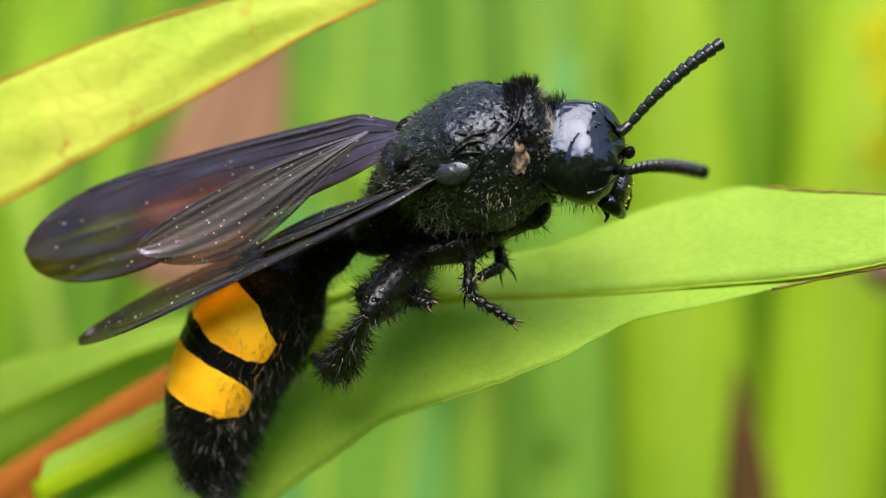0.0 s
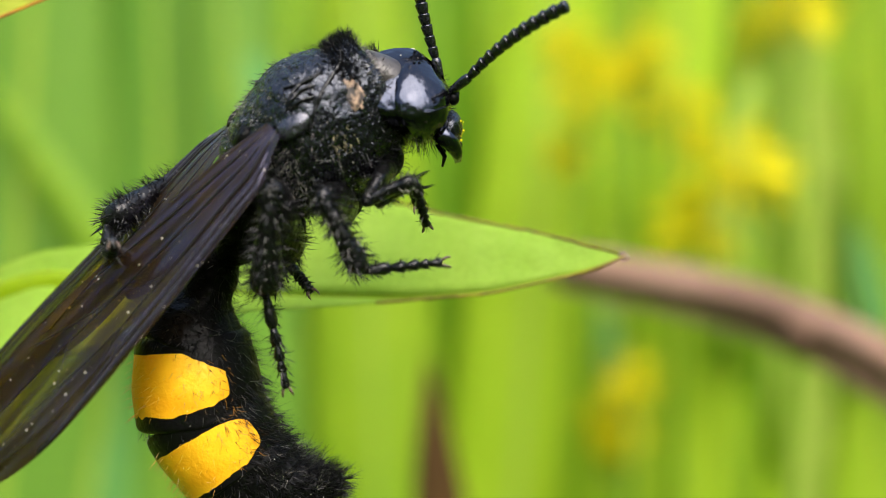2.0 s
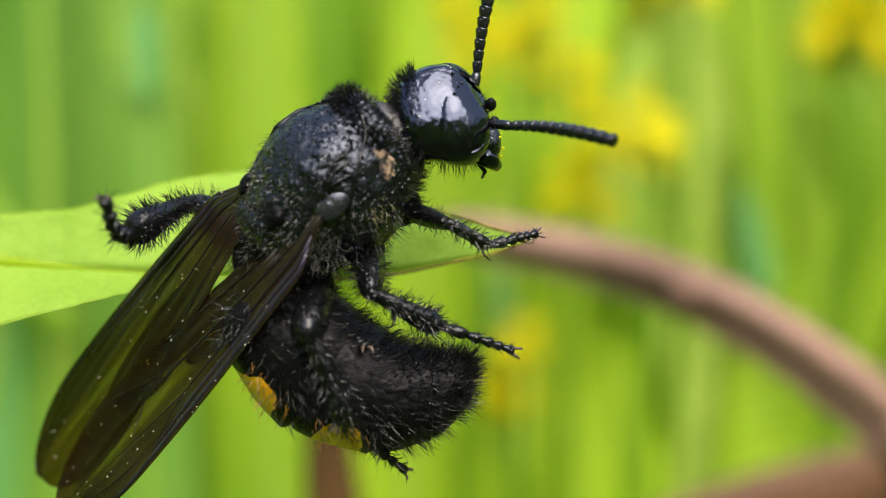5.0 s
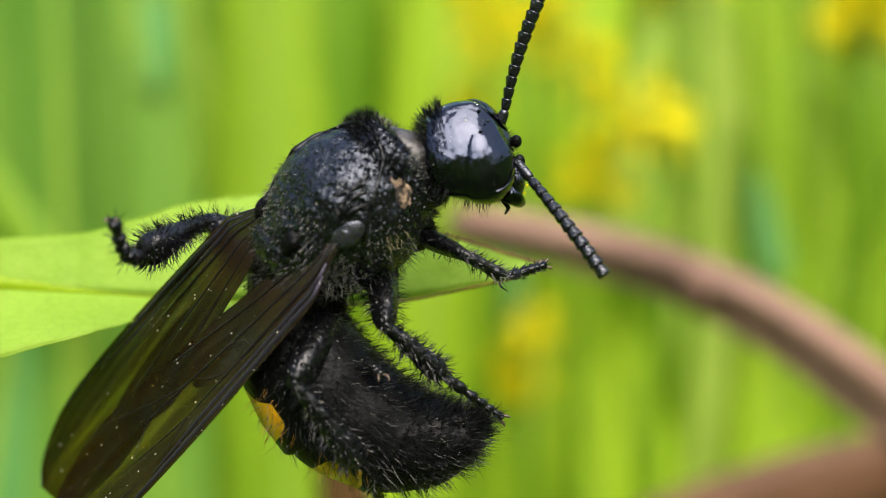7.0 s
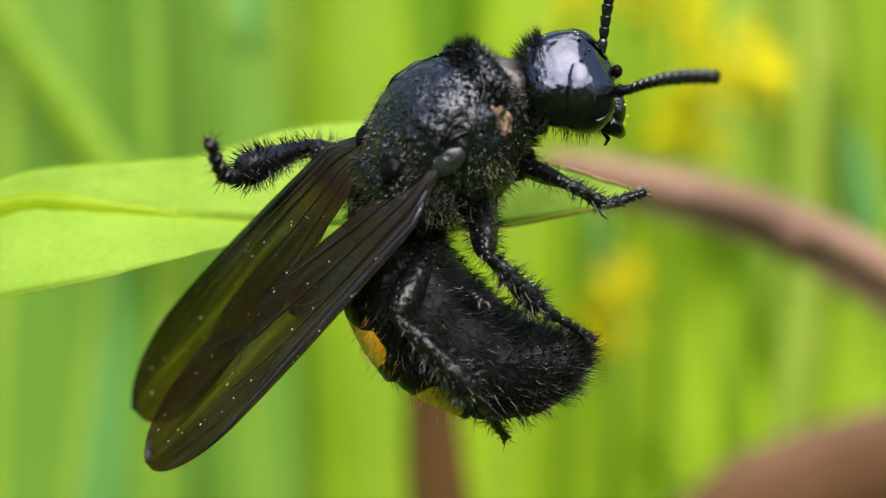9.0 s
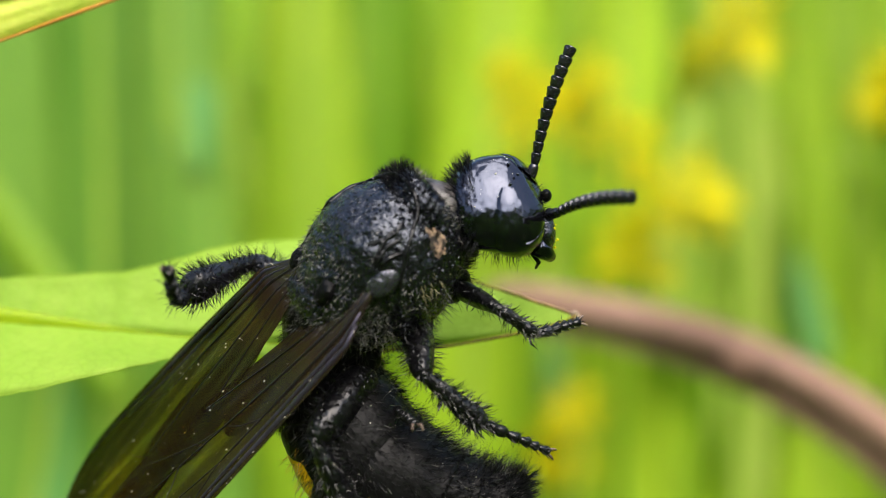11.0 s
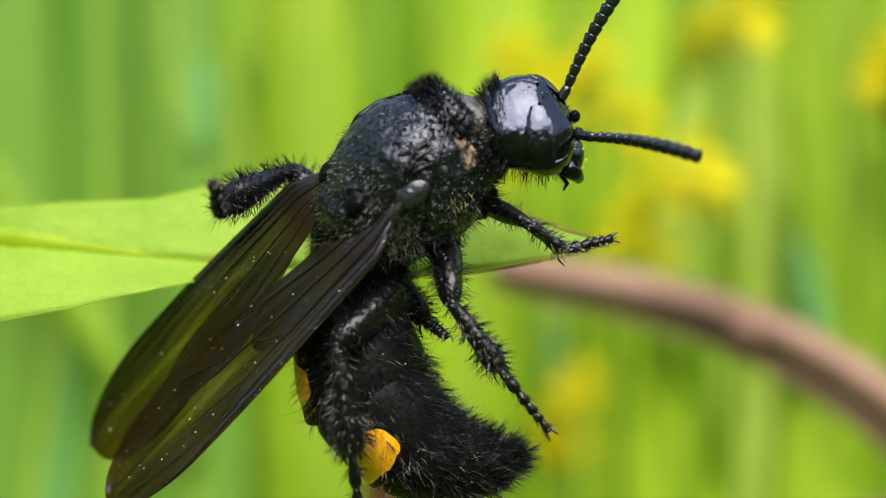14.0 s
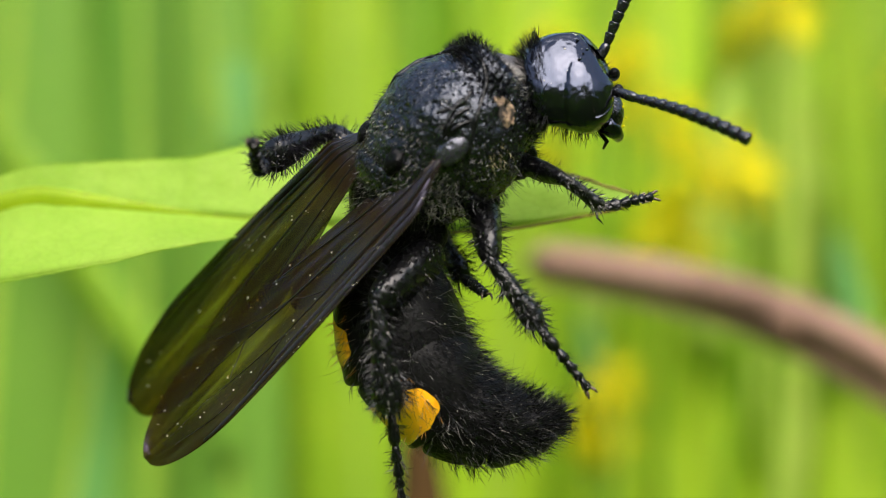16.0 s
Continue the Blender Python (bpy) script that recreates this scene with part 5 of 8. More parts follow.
# ---- what moves ----
def motions():
    # the wasp and its leaf, piece by piece: seconds, millimetres and degrees
    walk(MOVING["wasp"], [
        (0, mm(-12.152, 0.000, 5.588, 40.0, -19.0, 0.0)), (0.5, mm(-9.329, 0.000, 5.847, 40.0, -13.0, 0.0)), (1, mm(-10.132, 0.000, 4.390, 48.0, -24.0, 0.0)),
        (1.5, mm(-6.344, 0.000, 3.772, 48.0, -36.0, 0.0)), (2, mm(-6.156, 0.000, 6.384, 25.0, -38.0, 0.0)), (2.5, mm(-4.648, 0.000, 2.557, 42.0, -40.0, 0.0)),
        (3, mm(-1.176, 0.000, 1.820, 42.0, -47.0, 0.0)), (3.5, mm(-0.684, 0.000, 2.922, 42.0, -47.0, 0.0)), (6, mm(-0.387, 0.000, 3.620, 44.0, -43.0, 0.0)),
        (6.5, mm(-0.457, 0.000, 3.717, 44.0, -43.0, 0.0)), (7, mm(-0.470, 0.000, 3.798, 44.0, -43.0, 0.0)), (7.5, mm(-0.273, 0.000, 3.852, 44.0, -43.0, 0.0)),
        (8, mm(-0.232, 0.000, 3.936, 44.0, -43.0, 0.0)), (8.5, mm(-0.416, 0.000, 3.693, 44.0, -43.0, 0.0)), (9, mm(-0.452, 0.000, 3.597, 44.0, -43.0, 0.0)),
        (9.5, mm(-0.431, 0.000, 3.555, 44.0, -43.0, 0.0)), (12, mm(-0.389, 0.000, 3.846, 44.0, -43.0, 0.0)), (12.5, mm(-0.544, 0.000, 4.010, 44.0, -43.0, 0.0)),
        (13, mm(-0.526, 0.000, 3.839, 44.0, -43.0, 0.0)), (13.5, mm(-0.543, 0.000, 3.891, 44.0, -43.0, 0.0)), (14, mm(-0.493, 0.000, 3.852, 44.0, -43.0, 0.0)),
        (14.5, mm(-0.414, 0.000, 3.828, 44.0, -43.0, 0.0)), (15, mm(-0.453, 0.000, 3.769, 44.0, -43.0, 0.0)), (15.5, mm(-0.514, 0.000, 3.680, 44.0, -43.0, 0.0)),
        (16, mm(-0.558, 0.000, 3.543, 44.0, -43.0, 0.0)),
    ])
    walk(MOVING["head"], [
        (0, mm(5.074, -0.838, -0.699, -6.4, 23.2, -21.1)), (0.5, mm(5.596, -0.992, -0.882, -5.3, 20.4, -18.1)), (1, mm(5.817, -0.542, -0.188, -4.1, 19.5, -23.2)),
        (1.5, mm(5.518, -0.748, -0.374, -8.6, 20.8, -24.9)), (2, mm(4.625, -0.593, -0.971, -15.6, 33.9, -18.3)), (2.5, mm(5.681, -1.006, -0.817, -12.5, 29.8, -31.1)),
        (3, mm(6.271, -0.780, -0.566, -12.0, 29.2, -30.2)), (3.5, mm(6.049, -0.543, -0.303, -12.0, 29.2, -30.2)), (6, mm(6.083, -1.235, -0.978, -14.0, 28.2, -31.1)),
        (6.5, mm(6.078, -1.253, -0.998, -14.0, 28.2, -31.1)), (7, mm(6.068, -1.296, -1.042, -14.0, 28.2, -31.1)), (7.5, mm(5.969, -1.273, -1.018, -14.0, 28.2, -31.1)),
        (8, mm(5.940, -1.275, -1.021, -14.0, 28.2, -31.1)), (8.5, mm(5.987, -1.263, -1.008, -14.0, 28.2, -31.1)), (9, mm(6.003, -1.309, -1.055, -14.0, 28.2, -31.1)),
        (9.5, mm(6.012, -1.259, -1.003, -14.0, 28.2, -31.1)), (12, mm(5.778, -1.255, -0.999, -14.0, 28.2, -31.1)), (12.5, mm(5.786, -1.430, -1.181, -14.0, 28.2, -31.1)),
        (13, mm(5.776, -1.398, -1.148, -14.0, 28.2, -31.1)), (13.5, mm(5.770, -1.399, -1.149, -14.0, 28.2, -31.1)), (14, mm(5.743, -1.364, -1.112, -14.0, 28.2, -31.1)),
        (14.5, mm(5.716, -1.339, -1.087, -14.0, 28.2, -31.1)), (15, mm(5.743, -1.316, -1.063, -14.0, 28.2, -31.1)), (15.5, mm(5.792, -1.341, -1.089, -14.0, 28.2, -31.1)),
        (16, mm(5.812, -1.336, -1.084, -14.0, 28.2, -31.1)),
    ])
    walk(MOVING["antenna_r"], [
        (0, mm(6.418, -2.132, -1.130, -6.0, -20.1, -54.5)), (0.5, mm(7.017, -2.224, -1.239, -1.9, -35.6, -72.2)), (1, mm(7.120, -1.901, -0.536, -0.4, -28.4, -76.7)),
        (1.5, mm(6.802, -2.129, -0.704, -5.9, 36.5, -74.2)), (2, mm(6.219, -1.672, -1.447, -16.9, -8.9, -27.9)), (2.5, mm(6.778, -2.471, -1.377, -14.9, 39.4, -107.3)),
        (3, mm(7.393, -2.233, -1.112, -13.0, -17.0, -76.9)), (3.5, mm(7.171, -1.996, -0.849, -14.0, -20.8, -60.2)), (6, mm(7.204, -2.705, -1.473, -13.9, 5.7, -69.1)),
        (6.5, mm(7.199, -2.724, -1.493, -15.7, -28.4, -61.1)), (7, mm(7.189, -2.767, -1.537, -11.8, 18.7, -96.9)), (7.5, mm(7.090, -2.743, -1.513, -15.5, -25.6, -58.5)),
        (8, mm(7.061, -2.746, -1.516, -14.2, 16.7, -75.9)), (8.5, mm(7.108, -2.734, -1.503, -13.0, 17.0, -87.7)), (9, mm(7.124, -2.779, -1.550, -15.1, -24.5, -63.7)),
        (9.5, mm(7.133, -2.729, -1.498, -15.5, -29.3, -65.2)), (12, mm(6.900, -2.725, -1.494, -15.0, -23.7, -64.1)), (12.5, mm(6.907, -2.901, -1.676, -14.5, -15.9, -60.4)),
        (13, mm(6.897, -2.869, -1.643, -13.9, 2.2, -65.8)), (13.5, mm(6.891, -2.870, -1.644, -16.8, 37.1, -85.1)), (14, mm(6.865, -2.835, -1.607, -13.8, -3.9, -68.4)),
        (14.5, mm(6.838, -2.810, -1.582, -14.1, -8.5, -63.8)), (15, mm(6.864, -2.787, -1.558, -13.9, -9.0, -66.3)), (15.5, mm(6.913, -2.812, -1.584, -13.7, -6.1, -69.2)),
        (16, mm(6.933, -2.807, -1.578, -14.1, 12.1, -70.7)),
    ])
    walk(MOVING["antenna_l"], [
        (0, mm(6.501, -0.530, -0.773, -3.2, -9.5, 26.2)), (0.5, mm(7.009, -0.621, -0.880, -5.2, -14.4, 12.4)), (1, mm(7.259, -0.309, -0.153, -4.5, -11.8, 13.4)),
        (1.5, mm(6.960, -0.518, -0.425, -7.5, -7.3, 8.1)), (2, mm(6.149, -0.136, -1.399, 6.4, -54.3, 40.5)), (2.5, mm(7.108, -0.885, -1.106, -5.5, -3.7, 3.3)),
        (3, mm(7.701, -0.642, -0.837, -12.7, 52.9, -16.8)), (3.5, mm(7.479, -0.406, -0.574, 0.4, -8.0, 30.0)), (6, mm(7.512, -1.106, -1.253, -1.1, -17.9, 31.6)),
        (6.5, mm(7.507, -1.125, -1.273, -1.1, -16.6, 31.5)), (7, mm(7.497, -1.168, -1.317, -4.0, -21.1, 21.8)), (7.5, mm(7.399, -1.145, -1.293, -3.8, -21.8, 22.7)),
        (8, mm(7.370, -1.147, -1.296, -3.8, -21.6, 22.5)), (8.5, mm(7.416, -1.135, -1.283, -2.3, -26.1, 28.2)), (9, mm(7.433, -1.181, -1.330, -2.7, -24.9, 26.6)),
        (9.5, mm(7.442, -1.130, -1.278, -2.8, -24.8, 26.5)), (12, mm(7.208, -1.126, -1.274, -5.4, -15.8, 15.9)), (12.5, mm(7.216, -1.302, -1.456, -5.9, -13.2, 13.1)),
        (13, mm(7.205, -1.270, -1.423, -6.0, -12.9, 12.8)), (13.5, mm(7.199, -1.271, -1.424, -5.8, -13.7, 13.6)), (14, mm(7.173, -1.236, -1.387, -5.9, -13.1, 13.0)),
        (14.5, mm(7.146, -1.211, -1.361, -5.8, -13.6, 13.5)), (15, mm(7.172, -1.188, -1.338, -4.4, -15.1, 19.2)), (15.5, mm(7.221, -1.213, -1.363, -2.5, -13.7, 26.4)),
        (16, mm(7.241, -1.208, -1.358, -5.7, -14.2, 14.2)),
    ])
    walk(MOVING["tergite0"], [
        (0, mm(-7.200, 0.000, -2.000, 1.4, 13.7, -168.2)), (0.5, mm(-5.600, 0.000, -1.300, 0.4, -7.6, 173.5)), (1, mm(-5.800, 0.000, -1.400, 3.2, 4.0, -175.5)),
        (1.5, mm(-5.000, 0.000, -2.000, 13.1, 2.7, -177.0)), (2, mm(-6.400, 0.000, -2.500, -6.2, 28.7, -165.2)), (2.5, mm(-4.062, -0.367, -2.386, 19.8, 18.3, -162.7)),
        (3, mm(-2.573, 0.946, -0.299, 114.1, 44.6, -117.2)), (3.5, mm(-2.871, 0.372, -0.139, 112.1, 44.6, -117.2)), (6, mm(-3.300, -0.400, -0.800, 99.9, 38.1, -130.9)),
        (6.5, mm(-3.300, -0.400, -0.800, 100.1, 38.2, -130.5)), (7, mm(-3.300, -0.400, -0.800, 100.3, 38.3, -130.2)), (7.5, mm(-3.300, -0.400, -0.800, 100.5, 38.5, -129.9)),
        (8, mm(-3.300, -0.400, -0.800, 100.7, 38.6, -129.6)), (8.5, mm(-3.300, -0.400, -0.800, 100.9, 38.7, -129.2)), (9, mm(-3.300, -0.400, -0.800, 101.1, 38.9, -128.9)),
        (9.5, mm(-3.300, -0.400, -0.800, 101.3, 39.0, -128.6)), (12, mm(-3.257, -0.167, -1.858, 83.8, 31.7, -143.3)), (12.5, mm(-3.257, -0.167, -1.871, 79.8, 26.3, -151.5)),
        (13, mm(-3.257, -0.167, -1.883, 79.8, 26.3, -151.5)), (13.5, mm(-3.257, -0.167, -1.896, 79.8, 26.3, -151.5)), (14, mm(-3.257, -0.167, -1.908, 79.8, 26.3, -151.5)),
        (14.5, mm(-3.257, -0.167, -1.921, 79.8, 26.3, -151.5)), (15, mm(-3.257, -0.167, -1.933, 79.8, 26.3, -151.5)), (15.5, mm(-3.257, -0.167, -1.946, 79.8, 26.3, -151.5)),
        (16, mm(-3.257, -0.167, -1.958, 79.8, 26.3, -151.5)),
    ])
    walk(MOVING["tergite1"], [
        (0, mm(-8.881, -0.351, -2.418, 4.8, 24.1, -158.0)), (0.5, mm(-7.546, 0.221, -1.037, 0.3, 6.3, -174.7)), (1, mm(-7.557, -0.137, -1.524, 4.6, 12.6, -165.6)),
        (1.5, mm(-6.706, -0.089, -2.080, 20.8, 26.0, -147.1)), (2, mm(-7.899, -0.396, -3.349, 6.7, 50.5, -145.5)), (2.5, mm(-5.155, -0.910, -2.988, 54.6, 35.8, -139.4)),
        (3, mm(-2.969, 0.177, -1.153, 144.7, 47.1, -75.5)), (3.5, mm(-3.304, -0.469, -1.074, 142.3, 47.2, -76.1)), (6, mm(-4.151, -1.384, -1.819, 119.2, 45.3, -102.3)),
        (6.5, mm(-4.144, -1.387, -1.822, 119.4, 45.4, -102.0)), (7, mm(-4.137, -1.390, -1.825, 119.7, 45.4, -101.6)), (7.5, mm(-4.130, -1.393, -1.828, 119.9, 45.4, -101.3)),
        (8, mm(-4.123, -1.396, -1.831, 120.1, 45.5, -101.0)), (8.5, mm(-4.116, -1.399, -1.834, 120.3, 45.5, -100.7)), (9, mm(-4.109, -1.402, -1.837, 120.6, 45.5, -100.3)),
        (9.5, mm(-4.101, -1.404, -1.840, 120.8, 45.6, -100.0)), (12, mm(-4.397, -1.016, -2.738, 126.7, 43.0, -115.8)), (12.5, mm(-4.604, -0.898, -2.628, 112.9, 39.3, -127.7)),
        (13, mm(-4.604, -0.898, -2.640, 112.9, 39.3, -127.7)), (13.5, mm(-4.604, -0.898, -2.653, 112.9, 39.3, -127.7)), (14, mm(-4.604, -0.898, -2.665, 112.9, 39.3, -127.7)),
        (14.5, mm(-4.604, -0.898, -2.678, 112.9, 39.3, -127.7)), (15, mm(-4.604, -0.898, -2.690, 112.9, 39.3, -127.7)), (15.5, mm(-4.604, -0.898, -2.703, 112.9, 39.3, -127.7)),
        (16, mm(-4.604, -0.898, -2.715, 112.9, 39.3, -127.7)),
    ])
    walk(MOVING["tergite2"], [
        (0, mm(-11.320, -1.338, -3.595, 10.6, 33.7, -146.0)), (0.5, mm(-10.737, -0.075, -1.389, 3.1, 19.9, -162.3)), (1, mm(-10.283, -0.835, -2.152, 7.6, 20.8, -155.1)),
        (1.5, mm(-8.811, -1.449, -3.305, 44.4, 40.9, -106.0)), (2, mm(-9.409, -1.433, -5.574, 44.0, 64.5, -102.2)), (2.5, mm(-6.491, -2.358, -4.597, 77.0, 46.8, -106.2)),
        (3, mm(-2.631, -1.132, -2.606, 168.7, 35.5, -40.0)), (3.5, mm(-2.950, -1.902, -2.665, 166.2, 36.0, -40.8)), (6, mm(-4.555, -3.237, -3.737, 141.9, 44.3, -70.5)),
        (6.5, mm(-4.537, -3.241, -3.742, 142.0, 44.3, -70.3)), (7, mm(-4.519, -3.245, -3.746, 142.2, 44.2, -70.1)), (7.5, mm(-4.501, -3.249, -3.750, 142.4, 44.2, -69.8)),
        (8, mm(-4.484, -3.253, -3.754, 142.5, 44.1, -69.6)), (8.5, mm(-4.466, -3.256, -3.758, 142.7, 44.1, -69.4)), (9, mm(-4.448, -3.260, -3.762, 142.8, 44.1, -69.1)),
        (9.5, mm(-4.430, -3.264, -3.766, 143.0, 44.0, -68.9)), (12, mm(-5.267, -2.812, -4.597, 105.0, 45.7, -81.7)), (12.5, mm(-5.923, -2.606, -4.397, 96.5, 45.8, -96.3)),
        (13, mm(-5.923, -2.606, -4.409, 96.5, 45.8, -96.3)), (13.5, mm(-5.923, -2.606, -4.422, 96.5, 45.8, -96.3)), (14, mm(-5.923, -2.606, -4.434, 96.5, 45.8, -96.3)),
        (14.5, mm(-5.923, -2.606, -4.447, 96.5, 45.8, -96.3)), (15, mm(-5.923, -2.606, -4.459, 96.5, 45.8, -96.3)), (15.5, mm(-5.923, -2.606, -4.472, 96.5, 45.8, -96.3)),
        (16, mm(-5.923, -2.606, -4.484, 96.5, 45.8, -96.3)),
    ])
    walk(MOVING["tergite3"], [
        (0, mm(-13.116, -2.551, -5.040, 19.7, 41.9, -131.2)), (0.5, mm(-13.345, -0.907, -2.381, 9.7, 32.5, -147.6)), (1, mm(-12.492, -1.860, -3.075, 12.5, 28.2, -143.4)),
        (1.5, mm(-9.335, -3.281, -4.954, 75.8, 37.3, -57.9)), (2, mm(-9.645, -2.529, -7.924, 92.8, 57.7, -47.5)), (2.5, mm(-6.632, -3.929, -6.341, 82.0, 45.6, -66.8)),
        (3, mm(-1.513, -2.069, -3.647, 179.7, 16.6, -15.6)), (3.5, mm(-1.748, -2.938, -3.815, 177.5, 17.5, -16.4)), (6, mm(-3.974, -4.880, -5.439, 159.4, 35.5, -43.5)),
        (6.5, mm(-3.949, -4.883, -5.442, 159.5, 35.4, -43.4)), (7, mm(-3.924, -4.886, -5.445, 159.6, 35.4, -43.3)), (7.5, mm(-3.899, -4.888, -5.448, 159.7, 35.3, -43.1)),
        (8, mm(-3.874, -4.891, -5.450, 159.7, 35.2, -43.0)), (8.5, mm(-3.849, -4.893, -5.453, 159.8, 35.2, -42.9)), (9, mm(-3.825, -4.896, -5.456, 159.9, 35.1, -42.8)),
        (9.5, mm(-3.800, -4.898, -5.458, 159.9, 35.1, -42.7)), (12, mm(-4.917, -4.561, -6.410, 146.5, 38.4, -50.0)), (12.5, mm(-6.015, -4.398, -6.253, 138.0, 42.7, -63.1)),
        (13, mm(-6.015, -4.398, -6.265, 138.0, 42.7, -63.1)), (13.5, mm(-6.015, -4.398, -6.278, 138.0, 42.7, -63.1)), (14, mm(-6.015, -4.398, -6.290, 138.0, 42.7, -63.1)),
        (14.5, mm(-6.015, -4.398, -6.303, 138.0, 42.7, -63.1)), (15, mm(-6.015, -4.398, -6.315, 138.0, 42.7, -63.1)), (15.5, mm(-6.015, -4.398, -6.328, 138.0, 42.7, -63.1)),
        (16, mm(-6.015, -4.398, -6.340, 138.0, 42.7, -63.1)),
    ])
    walk(MOVING["tergite4"], [
        (0, mm(-14.029, -3.592, -6.281, 32.6, 47.7, -112.9)), (0.5, mm(-14.826, -1.846, -3.500, 21.4, 42.9, -128.6)), (1, mm(-13.807, -2.838, -3.955, 19.5, 34.6, -130.1)),
        (1.5, mm(-8.575, -4.493, -6.046, 93.5, 18.3, -21.6)), (2, mm(-8.973, -3.262, -9.496, 112.7, 37.7, -21.1)), (2.5, mm(-5.859, -5.006, -7.537, 102.1, 32.9, -35.7)),
        (3, mm(-0.331, -2.398, -4.013, -178.2, -4.6, 4.2)), (3.5, mm(-0.467, -3.316, -4.235, 179.9, -3.4, 3.1)), (6, mm(-2.946, -5.855, -6.449, 169.5, 22.0, -23.0)),
        (6.5, mm(-2.918, -5.857, -6.451, 169.5, 22.0, -22.9)), (7, mm(-2.891, -5.858, -6.452, 169.5, 21.9, -22.9)), (7.5, mm(-2.863, -5.859, -6.453, 169.5, 21.9, -22.8)),
        (8, mm(-2.835, -5.861, -6.455, 169.5, 21.9, -22.8)), (8.5, mm(-2.808, -5.862, -6.456, 169.6, 21.8, -22.7)), (9, mm(-2.780, -5.863, -6.457, 169.6, 21.8, -22.7)),
        (9.5, mm(-2.752, -5.864, -6.458, 169.6, 21.7, -22.7)), (12, mm(-3.880, -5.688, -7.576, 159.2, 24.6, -26.3)), (12.5, mm(-5.265, -5.647, -7.546, 154.3, 31.6, -36.5)),
        (13, mm(-5.265, -5.647, -7.559, 154.3, 31.6, -36.5)), (13.5, mm(-5.265, -5.647, -7.571, 154.3, 31.6, -36.5)), (14, mm(-5.265, -5.647, -7.584, 154.3, 31.6, -36.5)),
        (14.5, mm(-5.265, -5.647, -7.596, 154.3, 31.6, -36.5)), (15, mm(-5.265, -5.647, -7.609, 154.3, 31.6, -36.5)), (15.5, mm(-5.265, -5.647, -7.621, 154.3, 31.6, -36.5)),
        (16, mm(-5.265, -5.647, -7.634, 154.3, 31.6, -36.5)),
    ])
    walk(MOVING["tergite5"], [
        (0, mm(-14.419, -4.515, -7.381, 48.8, 50.0, -91.6)), (0.5, mm(-15.587, -2.797, -4.634, 39.4, 49.2, -103.8)), (1, mm(-14.595, -3.775, -4.799, 28.7, 39.2, -114.9)),
        (1.5, mm(-7.303, -4.995, -6.498, 96.6, -6.0, 6.7)), (2, mm(-7.874, -3.686, -10.405, 119.1, 14.5, -6.9)), (2.5, mm(-4.693, -5.657, -8.261, 111.2, 14.7, -13.7)),
        (3, mm(0.687, -2.324, -3.930, 176.3, -25.2, 25.1)), (3.5, mm(0.649, -3.256, -4.169, 175.0, -23.9, 23.5)), (6, mm(-1.758, -6.359, -6.971, 173.6, 6.5, -6.3)),
        (6.5, mm(-1.729, -6.360, -6.972, 173.6, 6.5, -6.3)), (7, mm(-1.701, -6.360, -6.972, 173.6, 6.5, -6.3)), (7.5, mm(-1.673, -6.361, -6.972, 173.6, 6.5, -6.3)),
        (8, mm(-1.644, -6.361, -6.973, 173.6, 6.5, -6.3)), (8.5, mm(-1.616, -6.361, -6.973, 173.6, 6.5, -6.3)), (9, mm(-1.588, -6.362, -6.973, 173.6, 6.5, -6.3)),
        (9.5, mm(-1.559, -6.362, -6.974, 173.6, 6.5, -6.3)), (12, mm(-2.579, -6.325, -8.236, 164.5, 7.9, -7.7)), (12.5, mm(-4.127, -6.446, -8.374, 162.6, 16.3, -16.4)),
        (13, mm(-4.127, -6.446, -8.387, 162.6, 16.3, -16.4)), (13.5, mm(-4.127, -6.446, -8.399, 162.6, 16.3, -16.4)), (14, mm(-4.127, -6.446, -8.412, 162.6, 16.3, -16.4)),
        (14.5, mm(-4.127, -6.446, -8.424, 162.6, 16.3, -16.4)), (15, mm(-4.127, -6.446, -8.437, 162.6, 16.3, -16.4)), (15.5, mm(-4.127, -6.446, -8.449, 162.6, 16.3, -16.4)),
        (16, mm(-4.127, -6.446, -8.462, 162.6, 16.3, -16.4)),
    ])
